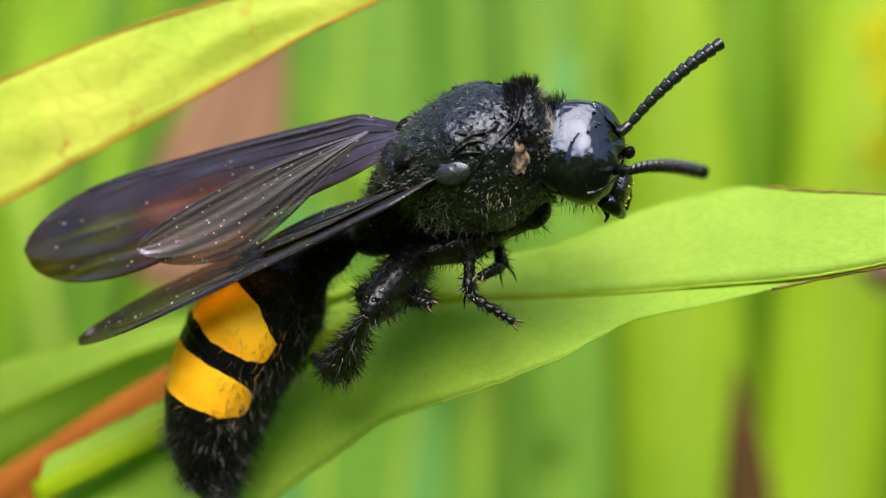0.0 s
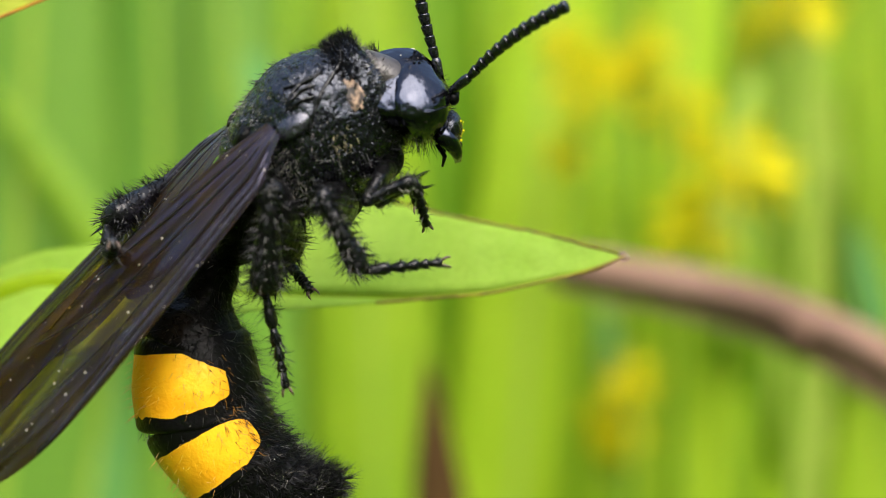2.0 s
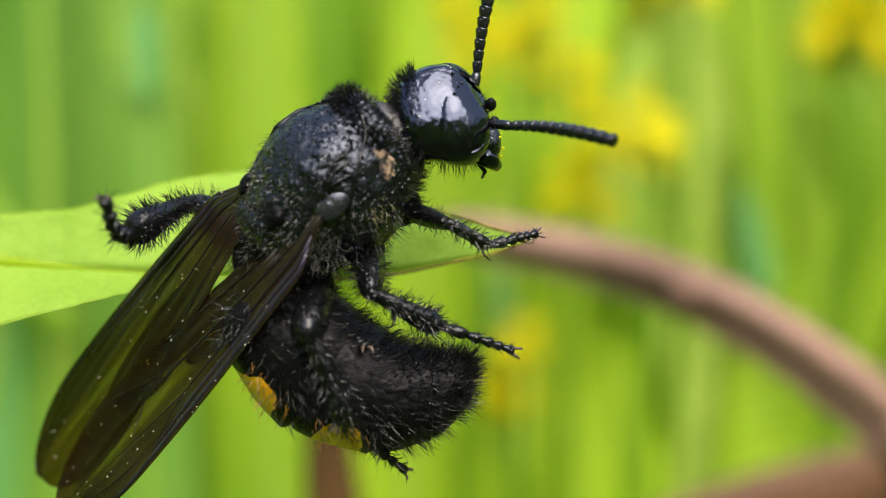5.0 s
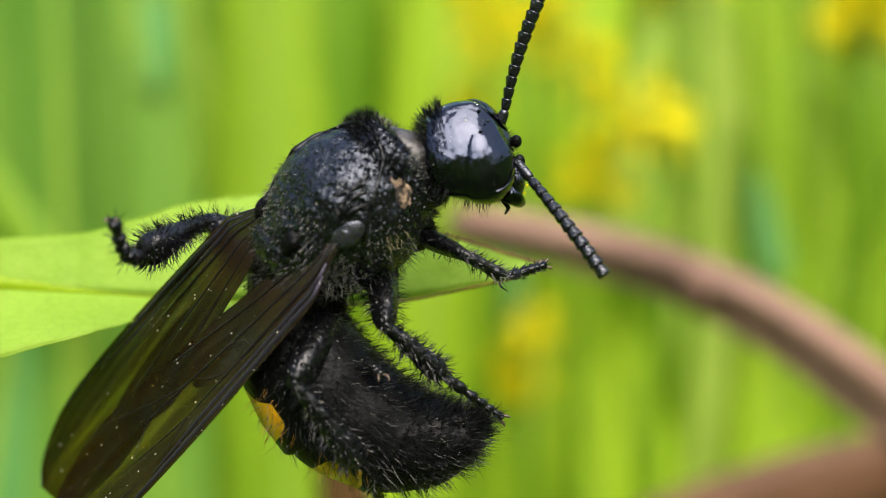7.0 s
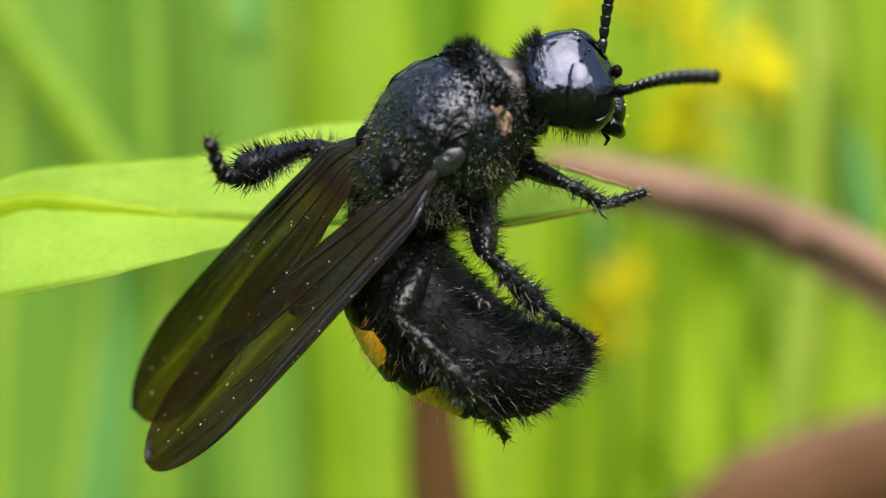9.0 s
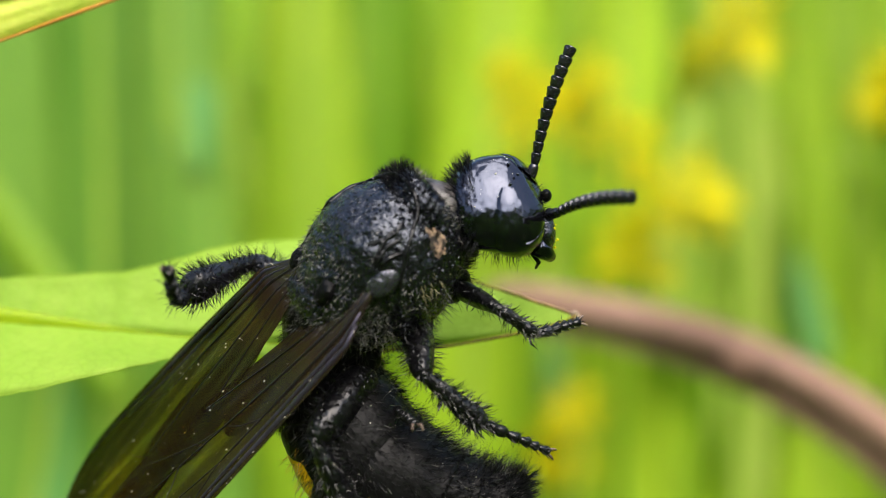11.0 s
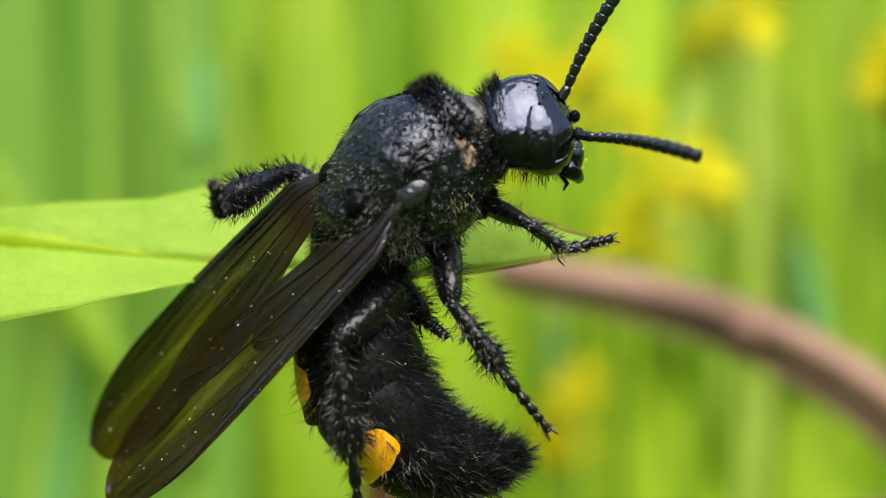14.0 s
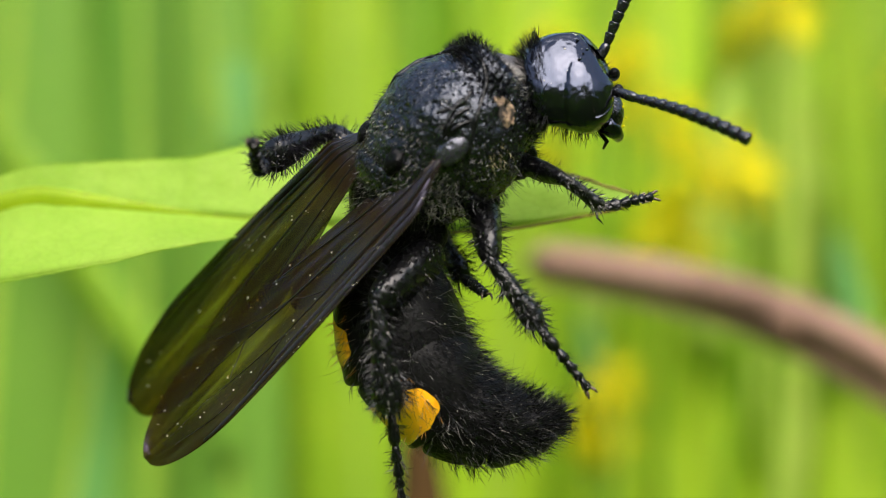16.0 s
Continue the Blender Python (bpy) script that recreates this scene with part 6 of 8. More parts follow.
    walk(MOVING["femur_rf"], [
        (0, mm(2.600, -1.500, -2.300, -34.6, -3.6, -166.5)), (0.5, mm(2.600, -1.500, -2.300, -15.3, -38.6, -86.4)), (1, mm(2.600, -1.500, -2.300, -27.1, -48.5, -85.7)),
        (1.5, mm(2.600, -1.500, -2.300, -44.9, -30.3, -78.0)), (2, mm(2.600, -1.500, -2.300, -45.8, -7.4, -120.5)), (2.5, mm(2.600, -1.500, -2.300, -49.5, -23.3, -74.0)),
        (3, mm(2.600, -1.500, -2.300, 14.9, -13.6, -54.5)), (3.5, mm(2.600, -1.500, -2.300, -1.4, -19.2, -71.4)), (6, mm(2.600, -1.500, -2.300, -4.8, -13.3, -75.7)),
        (6.5, mm(2.600, -1.500, -2.300, -4.8, -13.1, -75.7)), (7, mm(2.600, -1.500, -2.300, -5.0, -13.0, -75.9)), (7.5, mm(2.600, -1.500, -2.300, -5.3, -13.2, -76.3)),
        (8, mm(2.600, -1.500, -2.300, -5.3, -13.0, -76.3)), (8.5, mm(2.600, -1.500, -2.300, -4.8, -13.2, -75.7)), (9, mm(2.600, -1.500, -2.300, -4.6, -13.3, -75.4)),
        (9.5, mm(2.600, -1.500, -2.300, -4.7, -13.3, -75.5)), (12, mm(2.600, -1.500, -2.300, -8.5, -12.1, -80.3)), (12.5, mm(2.600, -1.500, -2.300, -8.2, -12.1, -79.9)),
        (14, mm(2.600, -1.500, -2.300, -8.1, -12.1, -79.8)), (14.5, mm(2.600, -1.500, -2.300, -8.3, -12.2, -80.0)), (15, mm(2.600, -1.500, -2.300, -8.3, -12.2, -80.0)),
        (15.5, mm(2.600, -1.500, -2.300, -8.1, -12.4, -79.7)), (16, mm(2.600, -1.500, -2.300, -8.0, -12.4, -79.6)),
    ])
    walk(MOVING["tibia_rf"], [
        (0, mm(-0.214, -2.177, -2.116, -21.1, 46.5, -118.0)), (0.5, mm(2.743, -3.761, -0.489, 20.4, 43.6, -46.1)), (1, mm(2.743, -3.418, -0.129, 31.3, 69.6, 97.0)),
        (1.5, mm(3.121, -3.949, -0.837, 25.7, 72.2, -32.1)), (2, mm(1.140, -3.977, -1.924, 49.0, 14.0, -5.7)), (2.5, mm(3.334, -4.061, -1.154, 32.2, 9.9, -9.1)),
        (3, mm(4.235, -3.796, -1.617, 14.3, 60.5, -48.6)), (3.5, mm(3.476, -4.096, -1.348, 9.1, 65.8, -57.1)), (6, mm(3.298, -4.234, -1.633, 9.8, 61.1, -54.9)),
        (6.5, mm(3.297, -4.237, -1.643, 9.0, 60.2, -56.0)), (7, mm(3.288, -4.241, -1.650, 8.6, 60.3, -56.6)), (7.5, mm(3.269, -4.243, -1.636, 9.1, 62.4, -56.1)),
        (8, mm(3.271, -4.244, -1.646, 8.4, 61.6, -57.1)), (8.5, mm(3.299, -4.236, -1.639, 9.5, 61.1, -55.4)), (9, mm(3.309, -4.231, -1.632, 10.0, 61.0, -54.5)),
        (9.5, mm(3.305, -4.233, -1.634, 9.9, 61.1, -54.7)), (12, mm(3.077, -4.295, -1.693, 0.9, 63.5, -68.7)), (12.5, mm(3.095, -4.291, -1.690, 1.9, 63.3, -67.2)),
        (13, mm(3.102, -4.289, -1.684, 2.4, 63.3, -66.5)), (13.5, mm(3.102, -4.290, -1.688, 2.3, 63.2, -66.6)), (14, mm(3.102, -4.291, -1.691, 1.7, 62.4, -67.5)),
        (14.5, mm(3.092, -4.291, -1.686, 1.7, 63.4, -67.5)), (15, mm(3.091, -4.291, -1.686, 1.6, 63.4, -67.7)), (15.5, mm(3.107, -4.286, -1.677, 3.0, 64.1, -65.6)),
        (16, mm(3.112, -4.286, -1.678, 3.5, 64.0, -64.8)),
    ])
    walk(MOVING["tarsus_rf"], [
        (0, mm(-0.828, -3.332, -3.493, 25.2, 40.4, -33.7)), (0.5, mm(3.697, -4.754, -1.799, 40.7, 34.3, 50.7)), (1, mm(2.663, -2.761, -1.910, -28.3, 41.8, 131.6)),
        (1.5, mm(3.615, -4.258, -2.646, 15.7, 44.7, 64.1)), (2, mm(2.975, -4.161, -2.383, -116.2, 66.7, 147.7)), (2.5, mm(5.182, -4.356, -1.482, 59.9, 55.9, 31.8)),
        (3, mm(4.854, -4.497, -3.270, 34.4, 34.4, -6.7)), (3.5, mm(3.899, -4.749, -3.082, 26.3, 28.4, -24.3)), (6, mm(3.827, -4.987, -3.296, 38.0, 41.2, 4.8)),
        (6.5, mm(3.825, -5.019, -3.292, 38.6, 41.9, 5.6)), (7, mm(3.805, -5.026, -3.301, 39.2, 42.9, 6.5)), (7.5, mm(3.760, -4.974, -3.320, 40.6, 44.2, 9.0)),
        (8, mm(3.763, -5.004, -3.317, 41.4, 45.0, 10.3)), (8.5, mm(3.820, -4.991, -3.303, 40.7, 43.7, 9.7)), (9, mm(3.845, -4.981, -3.293, 40.7, 43.3, 10.2)),
        (9.5, mm(3.835, -4.983, -3.297, 41.4, 43.7, 11.5)), (12, mm(3.385, -5.086, -3.393, 32.7, 35.0, -5.8)), (12.5, mm(3.426, -5.078, -3.387, 32.3, 34.1, -6.4)),
        (13, mm(3.442, -5.073, -3.381, 31.9, 33.4, -7.1)), (13.5, mm(3.442, -5.075, -3.385, 31.4, 33.0, -8.3)), (14, mm(3.439, -5.104, -3.375, 31.0, 32.5, -9.3)),
        (14.5, mm(3.417, -5.077, -3.385, 30.9, 32.7, -9.6)), (15, mm(3.414, -5.078, -3.385, 30.4, 32.2, -10.6)), (15.5, mm(3.450, -5.042, -3.386, 29.7, 30.8, -12.1)),
        (16, mm(3.465, -5.039, -3.387, 29.7, 30.8, -12.1)),
    ])
    walk(MOVING["femur_rm"], [
        (0, mm(0.200, -1.700, -2.500, -35.5, -15.5, -171.4)), (0.5, mm(0.200, -1.700, -2.500, -35.9, -23.9, -138.1)), (1, mm(0.200, -1.700, -2.500, -18.6, -42.1, -97.4)),
        (1.5, mm(0.200, -1.700, -2.500, -19.5, -54.9, -110.9)), (2, mm(0.200, -1.700, -2.500, -35.6, -36.4, -95.9)), (2.5, mm(0.200, -1.700, -2.500, -24.0, -53.7, -111.8)),
        (3, mm(0.200, -1.700, -2.500, -43.6, -28.6, -96.9)), (3.5, mm(0.200, -1.700, -2.500, -41.3, -33.2, -99.5)), (6, mm(0.200, -1.700, -2.500, -33.4, -23.1, -107.5)),
        (7, mm(0.200, -1.700, -2.500, -33.4, -22.8, -107.7)), (7.5, mm(0.200, -1.700, -2.500, -33.2, -22.9, -107.9)), (8, mm(0.200, -1.700, -2.500, -31.3, -22.1, -108.2)),
        (8.5, mm(0.200, -1.700, -2.500, -33.6, -22.6, -107.4)), (9, mm(0.200, -1.700, -2.500, -33.8, -22.8, -107.1)), (9.5, mm(0.200, -1.700, -2.500, -33.7, -22.8, -107.3)),
        (12, mm(0.200, -1.700, -2.500, -36.3, -22.0, -103.9)), (12.5, mm(0.200, -1.700, -2.500, -28.7, -10.9, -113.3)), (13, mm(0.200, -1.700, -2.500, -28.7, -11.5, -112.9)),
        (13.5, mm(0.200, -1.700, -2.500, -28.6, -10.9, -113.2)), (14, mm(0.200, -1.700, -2.500, -28.6, -10.9, -113.3)), (14.5, mm(0.200, -1.700, -2.500, -28.7, -11.0, -113.5)),
        (15, mm(0.200, -1.700, -2.500, -28.7, -11.0, -113.4)), (15.5, mm(0.200, -1.700, -2.500, -28.8, -11.7, -113.0)), (16, mm(0.200, -1.700, -2.500, -28.7, -11.6, -112.8)),
    ])
    walk(MOVING["tibia_rm"], [
        (0, mm(-2.753, -2.147, -1.669, -40.5, 29.4, 171.1)), (0.5, mm(-1.908, -3.594, -1.243, -88.4, 76.2, 166.9)), (1, mm(-0.096, -3.979, -0.420, -112.0, 78.4, 150.9)),
        (1.5, mm(-0.437, -3.365, 0.036, -5.8, 74.0, -78.6)), (2, mm(-0.055, -4.182, -0.660, -45.0, 73.7, -129.9)), (2.5, mm(-0.481, -3.402, -0.000, -56.3, 82.9, -136.1)),
        (3, mm(-0.129, -4.403, -1.018, 46.7, 75.7, -10.8)), (3.5, mm(-0.228, -4.259, -0.803, 28.5, 55.4, -24.9)), (6, mm(-0.659, -4.420, -1.285, -4.5, 61.4, -77.1)),
        (6.5, mm(-0.662, -4.422, -1.294, -5.9, 60.6, -79.3)), (7, mm(-0.668, -4.423, -1.300, -7.4, 59.9, -81.9)), (7.5, mm(-0.678, -4.418, -1.294, -9.4, 60.9, -84.8)),
        (8, mm(-0.696, -4.428, -1.332, -10.2, 60.9, -86.1)), (8.5, mm(-0.655, -4.431, -1.309, -10.5, 60.0, -86.7)), (9, mm(-0.639, -4.433, -1.301, -11.1, 60.0, -87.7)),
        (9.5, mm(-0.650, -4.429, -1.300, -12.5, 60.0, -89.9)), (12, mm(-0.492, -4.490, -1.341, -1.7, 54.2, -72.9)), (12.5, mm(-1.005, -4.496, -1.916, -17.2, 45.6, -100.0)),
        (13, mm(-0.981, -4.499, -1.882, -17.3, 45.5, -100.2)), (13.5, mm(-0.997, -4.499, -1.915, -17.2, 45.6, -100.0)), (14, mm(-1.003, -4.497, -1.916, -17.2, 45.6, -100.0)),
        (14.5, mm(-1.011, -4.492, -1.911, -17.2, 45.6, -100.0)), (15, mm(-1.010, -4.492, -1.910, -17.2, 45.6, -100.0)), (15.5, mm(-0.986, -4.495, -1.872, -17.3, 45.5, -100.2)),
        (16, mm(-0.978, -4.498, -1.874, -17.3, 45.5, -100.2)),
    ])
    walk(MOVING["tarsus_rm"], [
        (0, mm(-5.420, -1.727, -3.192, 16.2, 53.9, 85.2)), (0.5, mm(-2.626, -3.427, -4.254, 78.8, 82.1, 7.1)), (1, mm(-0.639, -3.676, -3.457, 48.7, 63.6, 120.6)),
        (1.5, mm(-0.268, -4.204, -2.944, 4.4, 38.3, -61.4)), (2, mm(-0.615, -4.850, -3.634, 44.6, 28.5, -14.7)), (2.5, mm(-0.758, -3.668, -3.076, 40.0, 22.6, 38.2)),
        (3, mm(0.625, -4.547, -4.021, 10.8, 41.4, -52.5)), (3.5, mm(1.370, -5.002, -3.353, 25.5, 25.9, -26.0)), (6, mm(-0.328, -5.864, -4.008, -3.8, 45.2, -76.7)),
        (6.5, mm(-0.381, -5.917, -3.995, -2.8, 49.7, -74.8)), (7, mm(-0.448, -5.965, -3.981, -1.3, 57.1, -72.2)), (7.5, mm(-0.541, -5.918, -4.003, 0.3, 63.6, -69.7)),
        (8, mm(-0.593, -5.931, -4.041, 2.7, 67.4, -66.2)), (8.5, mm(-0.566, -5.980, -3.993, 8.6, 70.5, -58.0)), (9, mm(-0.578, -5.981, -3.986, 16.4, 73.6, -47.9)),
        (9.5, mm(-0.646, -5.977, -3.986, 25.0, 76.1, -37.5)), (12, mm(0.041, -6.223, -3.855, 3.0, 43.2, -65.0)), (12.5, mm(-1.382, -6.633, -4.129, -15.2, 45.8, -96.5)),
        (13, mm(-1.367, -6.635, -4.095, -15.2, 45.8, -96.5)), (13.5, mm(-1.372, -6.637, -4.128, -15.2, 45.8, -96.4)), (14, mm(-1.380, -6.634, -4.129, -15.2, 45.8, -96.5)),
        (14.5, mm(-1.389, -6.629, -4.124, -15.3, 45.8, -96.5)), (15, mm(-1.388, -6.630, -4.123, -15.3, 45.8, -96.5)), (15.5, mm(-1.372, -6.631, -4.085, -15.3, 45.8, -96.5)),
        (16, mm(-1.362, -6.635, -4.087, -15.2, 45.8, -96.5)),
    ])
    walk(MOVING["femur_rh"], [
        (0, mm(-2.600, -1.600, -2.300, -24.6, -12.0, -115.5)), (0.5, mm(-2.600, -1.600, -2.300, -36.4, -20.8, -165.7)), (1, mm(-2.600, -1.600, -2.300, -7.5, -32.5, -111.9)),
        (1.5, mm(-2.600, -1.600, -2.300, -31.9, -44.1, -95.7)), (2, mm(-2.600, -1.600, -2.300, 124.3, -49.5, -58.3)), (2.5, mm(-2.600, -1.600, -2.300, -52.1, -37.5, -69.6)),
        (3, mm(-2.600, -1.600, -2.300, -56.4, -41.6, -75.2)), (3.5, mm(-2.600, -1.600, -2.300, -62.2, -36.5, -63.0)), (6, mm(-2.600, -1.600, -2.300, -43.6, -33.8, -123.5)),
        (6.5, mm(-2.600, -1.600, -2.300, -43.1, -33.0, -124.3)), (7, mm(-2.600, -1.600, -2.300, -42.7, -32.5, -124.2)), (7.5, mm(-2.600, -1.600, -2.300, -42.0, -31.5, -124.0)),
        (8, mm(-2.600, -1.600, -2.300, -40.9, -29.8, -124.7)), (8.5, mm(-2.600, -1.600, -2.300, -40.0, -28.2, -125.3)), (9, mm(-2.600, -1.600, -2.300, -39.5, -27.3, -125.0)),
        (9.5, mm(-2.600, -1.600, -2.300, -38.2, -24.5, -126.8)), (12, mm(-2.600, -1.600, -2.300, -43.5, -33.4, -139.1)), (12.5, mm(-2.600, -1.600, -2.300, -43.4, -33.2, -139.4)),
        (15, mm(-2.600, -1.600, -2.300, -43.5, -33.4, -138.9)), (15.5, mm(-2.600, -1.600, -2.300, -43.4, -33.2, -139.3)), (16, mm(-2.600, -1.600, -2.300, -43.1, -32.7, -140.0)),
    ])
    walk(MOVING["tibia_rh"], [
        (0, mm(-4.284, -5.132, -1.468, -50.5, 44.3, 164.5)), (0.5, mm(-6.225, -2.521, -0.881, -123.7, 70.7, 126.3)), (1, mm(-3.859, -4.730, -0.152, -37.2, 44.1, 145.1)),
        (1.5, mm(-2.884, -4.458, 0.484, -53.2, 55.4, 179.2)), (2, mm(-1.236, -3.813, 0.740, -71.2, 49.0, 179.5)), (2.5, mm(-1.497, -4.573, 0.137, -48.5, 49.0, -162.1)),
        (3, mm(-1.834, -4.494, 0.353, -53.1, 45.0, -174.1)), (3.5, mm(-1.143, -4.466, 0.080, -40.6, 35.8, -149.0)), (6, mm(-4.435, -4.370, -0.074, -34.9, 68.5, -120.8)),
        (6.5, mm(-4.489, -4.373, -0.122, -26.7, 64.7, -110.6)), (7, mm(-4.496, -4.389, -0.149, -21.5, 60.4, -104.2)), (7.5, mm(-4.506, -4.428, -0.209, -20.0, 59.6, -102.1)),
        (8, mm(-4.574, -4.454, -0.311, -16.6, 57.0, -97.1)), (8.5, mm(-4.636, -4.478, -0.410, -13.4, 54.3, -92.2)), (9, mm(-4.640, -4.511, -0.465, -11.3, 51.6, -89.1)),
        (9.5, mm(-4.778, -4.517, -0.643, -9.2, 45.9, -85.9)), (12, mm(-5.123, -3.788, -0.098, -56.8, 57.3, -168.0)), (12.5, mm(-5.140, -3.781, -0.111, -35.7, 40.5, -139.7)),
        (13, mm(-5.143, -3.780, -0.113, -35.3, 39.7, -139.0)), (13.5, mm(-5.143, -3.779, -0.113, -35.7, 40.5, -139.6)), (14, mm(-5.138, -3.782, -0.110, -35.7, 40.5, -139.7)),
        (14.5, mm(-5.127, -3.790, -0.105, -36.2, 41.2, -140.5)), (15, mm(-5.119, -3.795, -0.101, -36.7, 42.0, -141.1)), (15.5, mm(-5.136, -3.783, -0.109, -35.8, 40.4, -139.8)),
        (16, mm(-5.180, -3.761, -0.138, -36.6, 42.2, -140.7)),
    ])
    walk(MOVING["tarsus_rh"], [
        (0, mm(-7.183, -4.329, -4.399, -16.9, 18.3, 118.6)), (0.5, mm(-7.045, -1.403, -4.846, 36.6, 21.2, 26.3)), (1, mm(-6.335, -3.005, -3.073, 8.8, 45.7, 70.2)),
        (1.5, mm(-5.270, -4.426, -2.972, 40.4, 40.5, 39.3)), (2, mm(-3.993, -3.789, -2.428, -46.6, 54.8, -138.7)), (2.5, mm(-4.119, -5.420, -3.032, 23.4, 57.6, -34.6)),
        (3, mm(-4.787, -4.797, -2.618, 53.4, 40.8, 48.3)), (3.5, mm(-4.063, -6.221, -2.376, 60.5, 48.7, 46.4)), (6, mm(-5.223, -5.693, -3.981, -34.5, 58.6, -126.5)),
        (6.5, mm(-5.121, -6.051, -3.920, -71.6, 73.1, -164.9)), (7, mm(-5.004, -6.400, -3.801, -124.4, 72.6, 143.0)), (7.5, mm(-4.951, -6.509, -3.830, -117.5, 73.1, 149.1)),
        (8, mm(-4.858, -6.723, -3.834, -111.1, 75.0, 157.5)), (8.5, mm(-4.731, -6.925, -3.822, -110.7, 78.3, 163.0)), (9, mm(-4.599, -7.122, -3.755, -102.6, 80.5, 173.6)),
        (9.5, mm(-4.569, -7.431, -3.660, -145.5, 81.3, 137.0)), (12, mm(-7.342, -4.260, -3.633, -41.6, 47.4, -148.8)), (12.5, mm(-7.577, -5.847, -2.837, -38.5, 43.8, -144.3)),
        (13, mm(-7.581, -5.899, -2.798, -38.5, 43.8, -144.3)), (13.5, mm(-7.577, -5.847, -2.841, -38.5, 43.9, -144.2)), (14, mm(-7.574, -5.848, -2.837, -38.5, 43.8, -144.3)),
        (14.5, mm(-7.564, -5.801, -2.872, -38.5, 43.7, -144.5)), (15, mm(-7.549, -5.754, -2.910, -39.1, 44.4, -145.3)), (15.5, mm(-7.580, -5.845, -2.831, -38.5, 43.7, -144.5)),
        (16, mm(-7.589, -5.730, -2.959, -39.0, 44.6, -145.0)),
    ])
    walk(MOVING["femur_lf"], [
        (0, mm(2.600, 1.500, -2.300, -33.9, 28.4, -153.1)), (0.5, mm(2.600, 1.500, -2.300, -102.1, 78.2, 156.6)), (1, mm(2.600, 1.500, -2.300, -25.3, 76.9, -110.8)),
        (1.5, mm(2.600, 1.500, -2.300, -19.7, 51.1, -108.0)), (2, mm(2.600, 1.500, -2.300, -95.7, 57.4, 156.9)), (2.5, mm(2.600, 1.500, -2.300, -20.7, 66.5, -102.1)),
        (3, mm(2.600, 1.500, -2.300, 48.8, 45.0, 139.8)), (3.5, mm(2.600, 1.500, -2.300, 48.8, 45.0, 139.8)), (6, mm(2.600, 1.500, -2.300, 48.8, 45.0, 139.8)),
        (6.5, mm(2.600, 1.500, -2.300, 48.8, 45.0, 139.8)), (7, mm(2.600, 1.500, -2.300, 48.8, 45.0, 139.8)), (7.5, mm(2.600, 1.500, -2.300, 48.8, 45.0, 139.8)),
        (8, mm(2.600, 1.500, -2.300, 48.8, 45.0, 139.8)), (8.5, mm(2.600, 1.500, -2.300, 48.8, 45.0, 139.8)), (9, mm(2.600, 1.500, -2.300, 48.8, 45.0, 139.8)),
        (9.5, mm(2.600, 1.500, -2.300, 48.8, 45.0, 139.8)), (12, mm(2.600, 1.500, -2.300, 48.8, 45.0, 139.8)), (12.5, mm(2.600, 1.500, -2.300, 48.8, 45.0, 139.8)),
        (13, mm(2.600, 1.500, -2.300, 48.8, 45.0, 139.8)), (13.5, mm(2.600, 1.500, -2.300, 48.8, 45.0, 139.8)), (14, mm(2.600, 1.500, -2.300, 48.8, 45.0, 139.8)),
        (14.5, mm(2.600, 1.500, -2.300, 48.8, 45.0, 139.8)), (15, mm(2.600, 1.500, -2.300, 48.8, 45.0, 139.8)), (15.5, mm(2.600, 1.500, -2.300, 48.8, 45.0, 139.8)),
        (16, mm(2.600, 1.500, -2.300, 48.8, 45.0, 139.8)),
    ])
    walk(MOVING["tibia_lf"], [
        (0, mm(0.325, 0.344, -3.678, -2.6, 12.9, -84.8)), (0.5, mm(2.055, 1.736, -5.139, 10.7, 12.9, -65.1)), (1, mm(2.368, 0.887, -5.125, -35.7, -25.6, -75.1)),
        (1.5, mm(2.037, -0.234, -4.555, -8.6, 3.0, -85.9)), (2, mm(1.164, 2.112, -4.744, 45.3, -4.6, -31.0)), (2.5, mm(2.357, 0.369, -4.959, 9.0, -2.8, -60.0)),
        (3, mm(1.033, 2.826, -4.349, 101.6, -29.8, 128.7)), (3.5, mm(1.033, 2.826, -4.349, 101.6, -29.8, 128.7)), (6, mm(1.033, 2.826, -4.349, 101.6, -29.8, 128.7)),
        (6.5, mm(1.033, 2.826, -4.349, 101.6, -29.8, 128.7)), (7, mm(1.033, 2.826, -4.349, 101.6, -29.8, 128.7)), (7.5, mm(1.033, 2.826, -4.349, 101.6, -29.8, 128.7)),
        (8, mm(1.033, 2.826, -4.349, 101.6, -29.8, 128.7)), (8.5, mm(1.033, 2.826, -4.349, 101.6, -29.8, 128.7)), (9, mm(1.033, 2.826, -4.349, 101.6, -29.8, 128.7)),
        (9.5, mm(1.033, 2.826, -4.349, 101.6, -29.8, 128.7)), (12, mm(1.033, 2.826, -4.349, 101.6, -29.8, 128.7)), (12.5, mm(1.033, 2.826, -4.349, 101.6, -29.8, 128.7)),
        (13, mm(1.033, 2.826, -4.349, 101.6, -29.8, 128.7)), (13.5, mm(1.033, 2.826, -4.349, 101.6, -29.8, 128.7)), (14, mm(1.033, 2.826, -4.349, 101.6, -29.8, 128.7)),
        (14.5, mm(1.033, 2.826, -4.349, 101.6, -29.8, 128.7)), (15, mm(1.033, 2.826, -4.349, 101.6, -29.8, 128.7)), (15.5, mm(1.033, 2.826, -4.349, 101.6, -29.8, 128.7)),
        (16, mm(1.033, 2.826, -4.349, 101.6, -29.8, 128.7)),
    ])
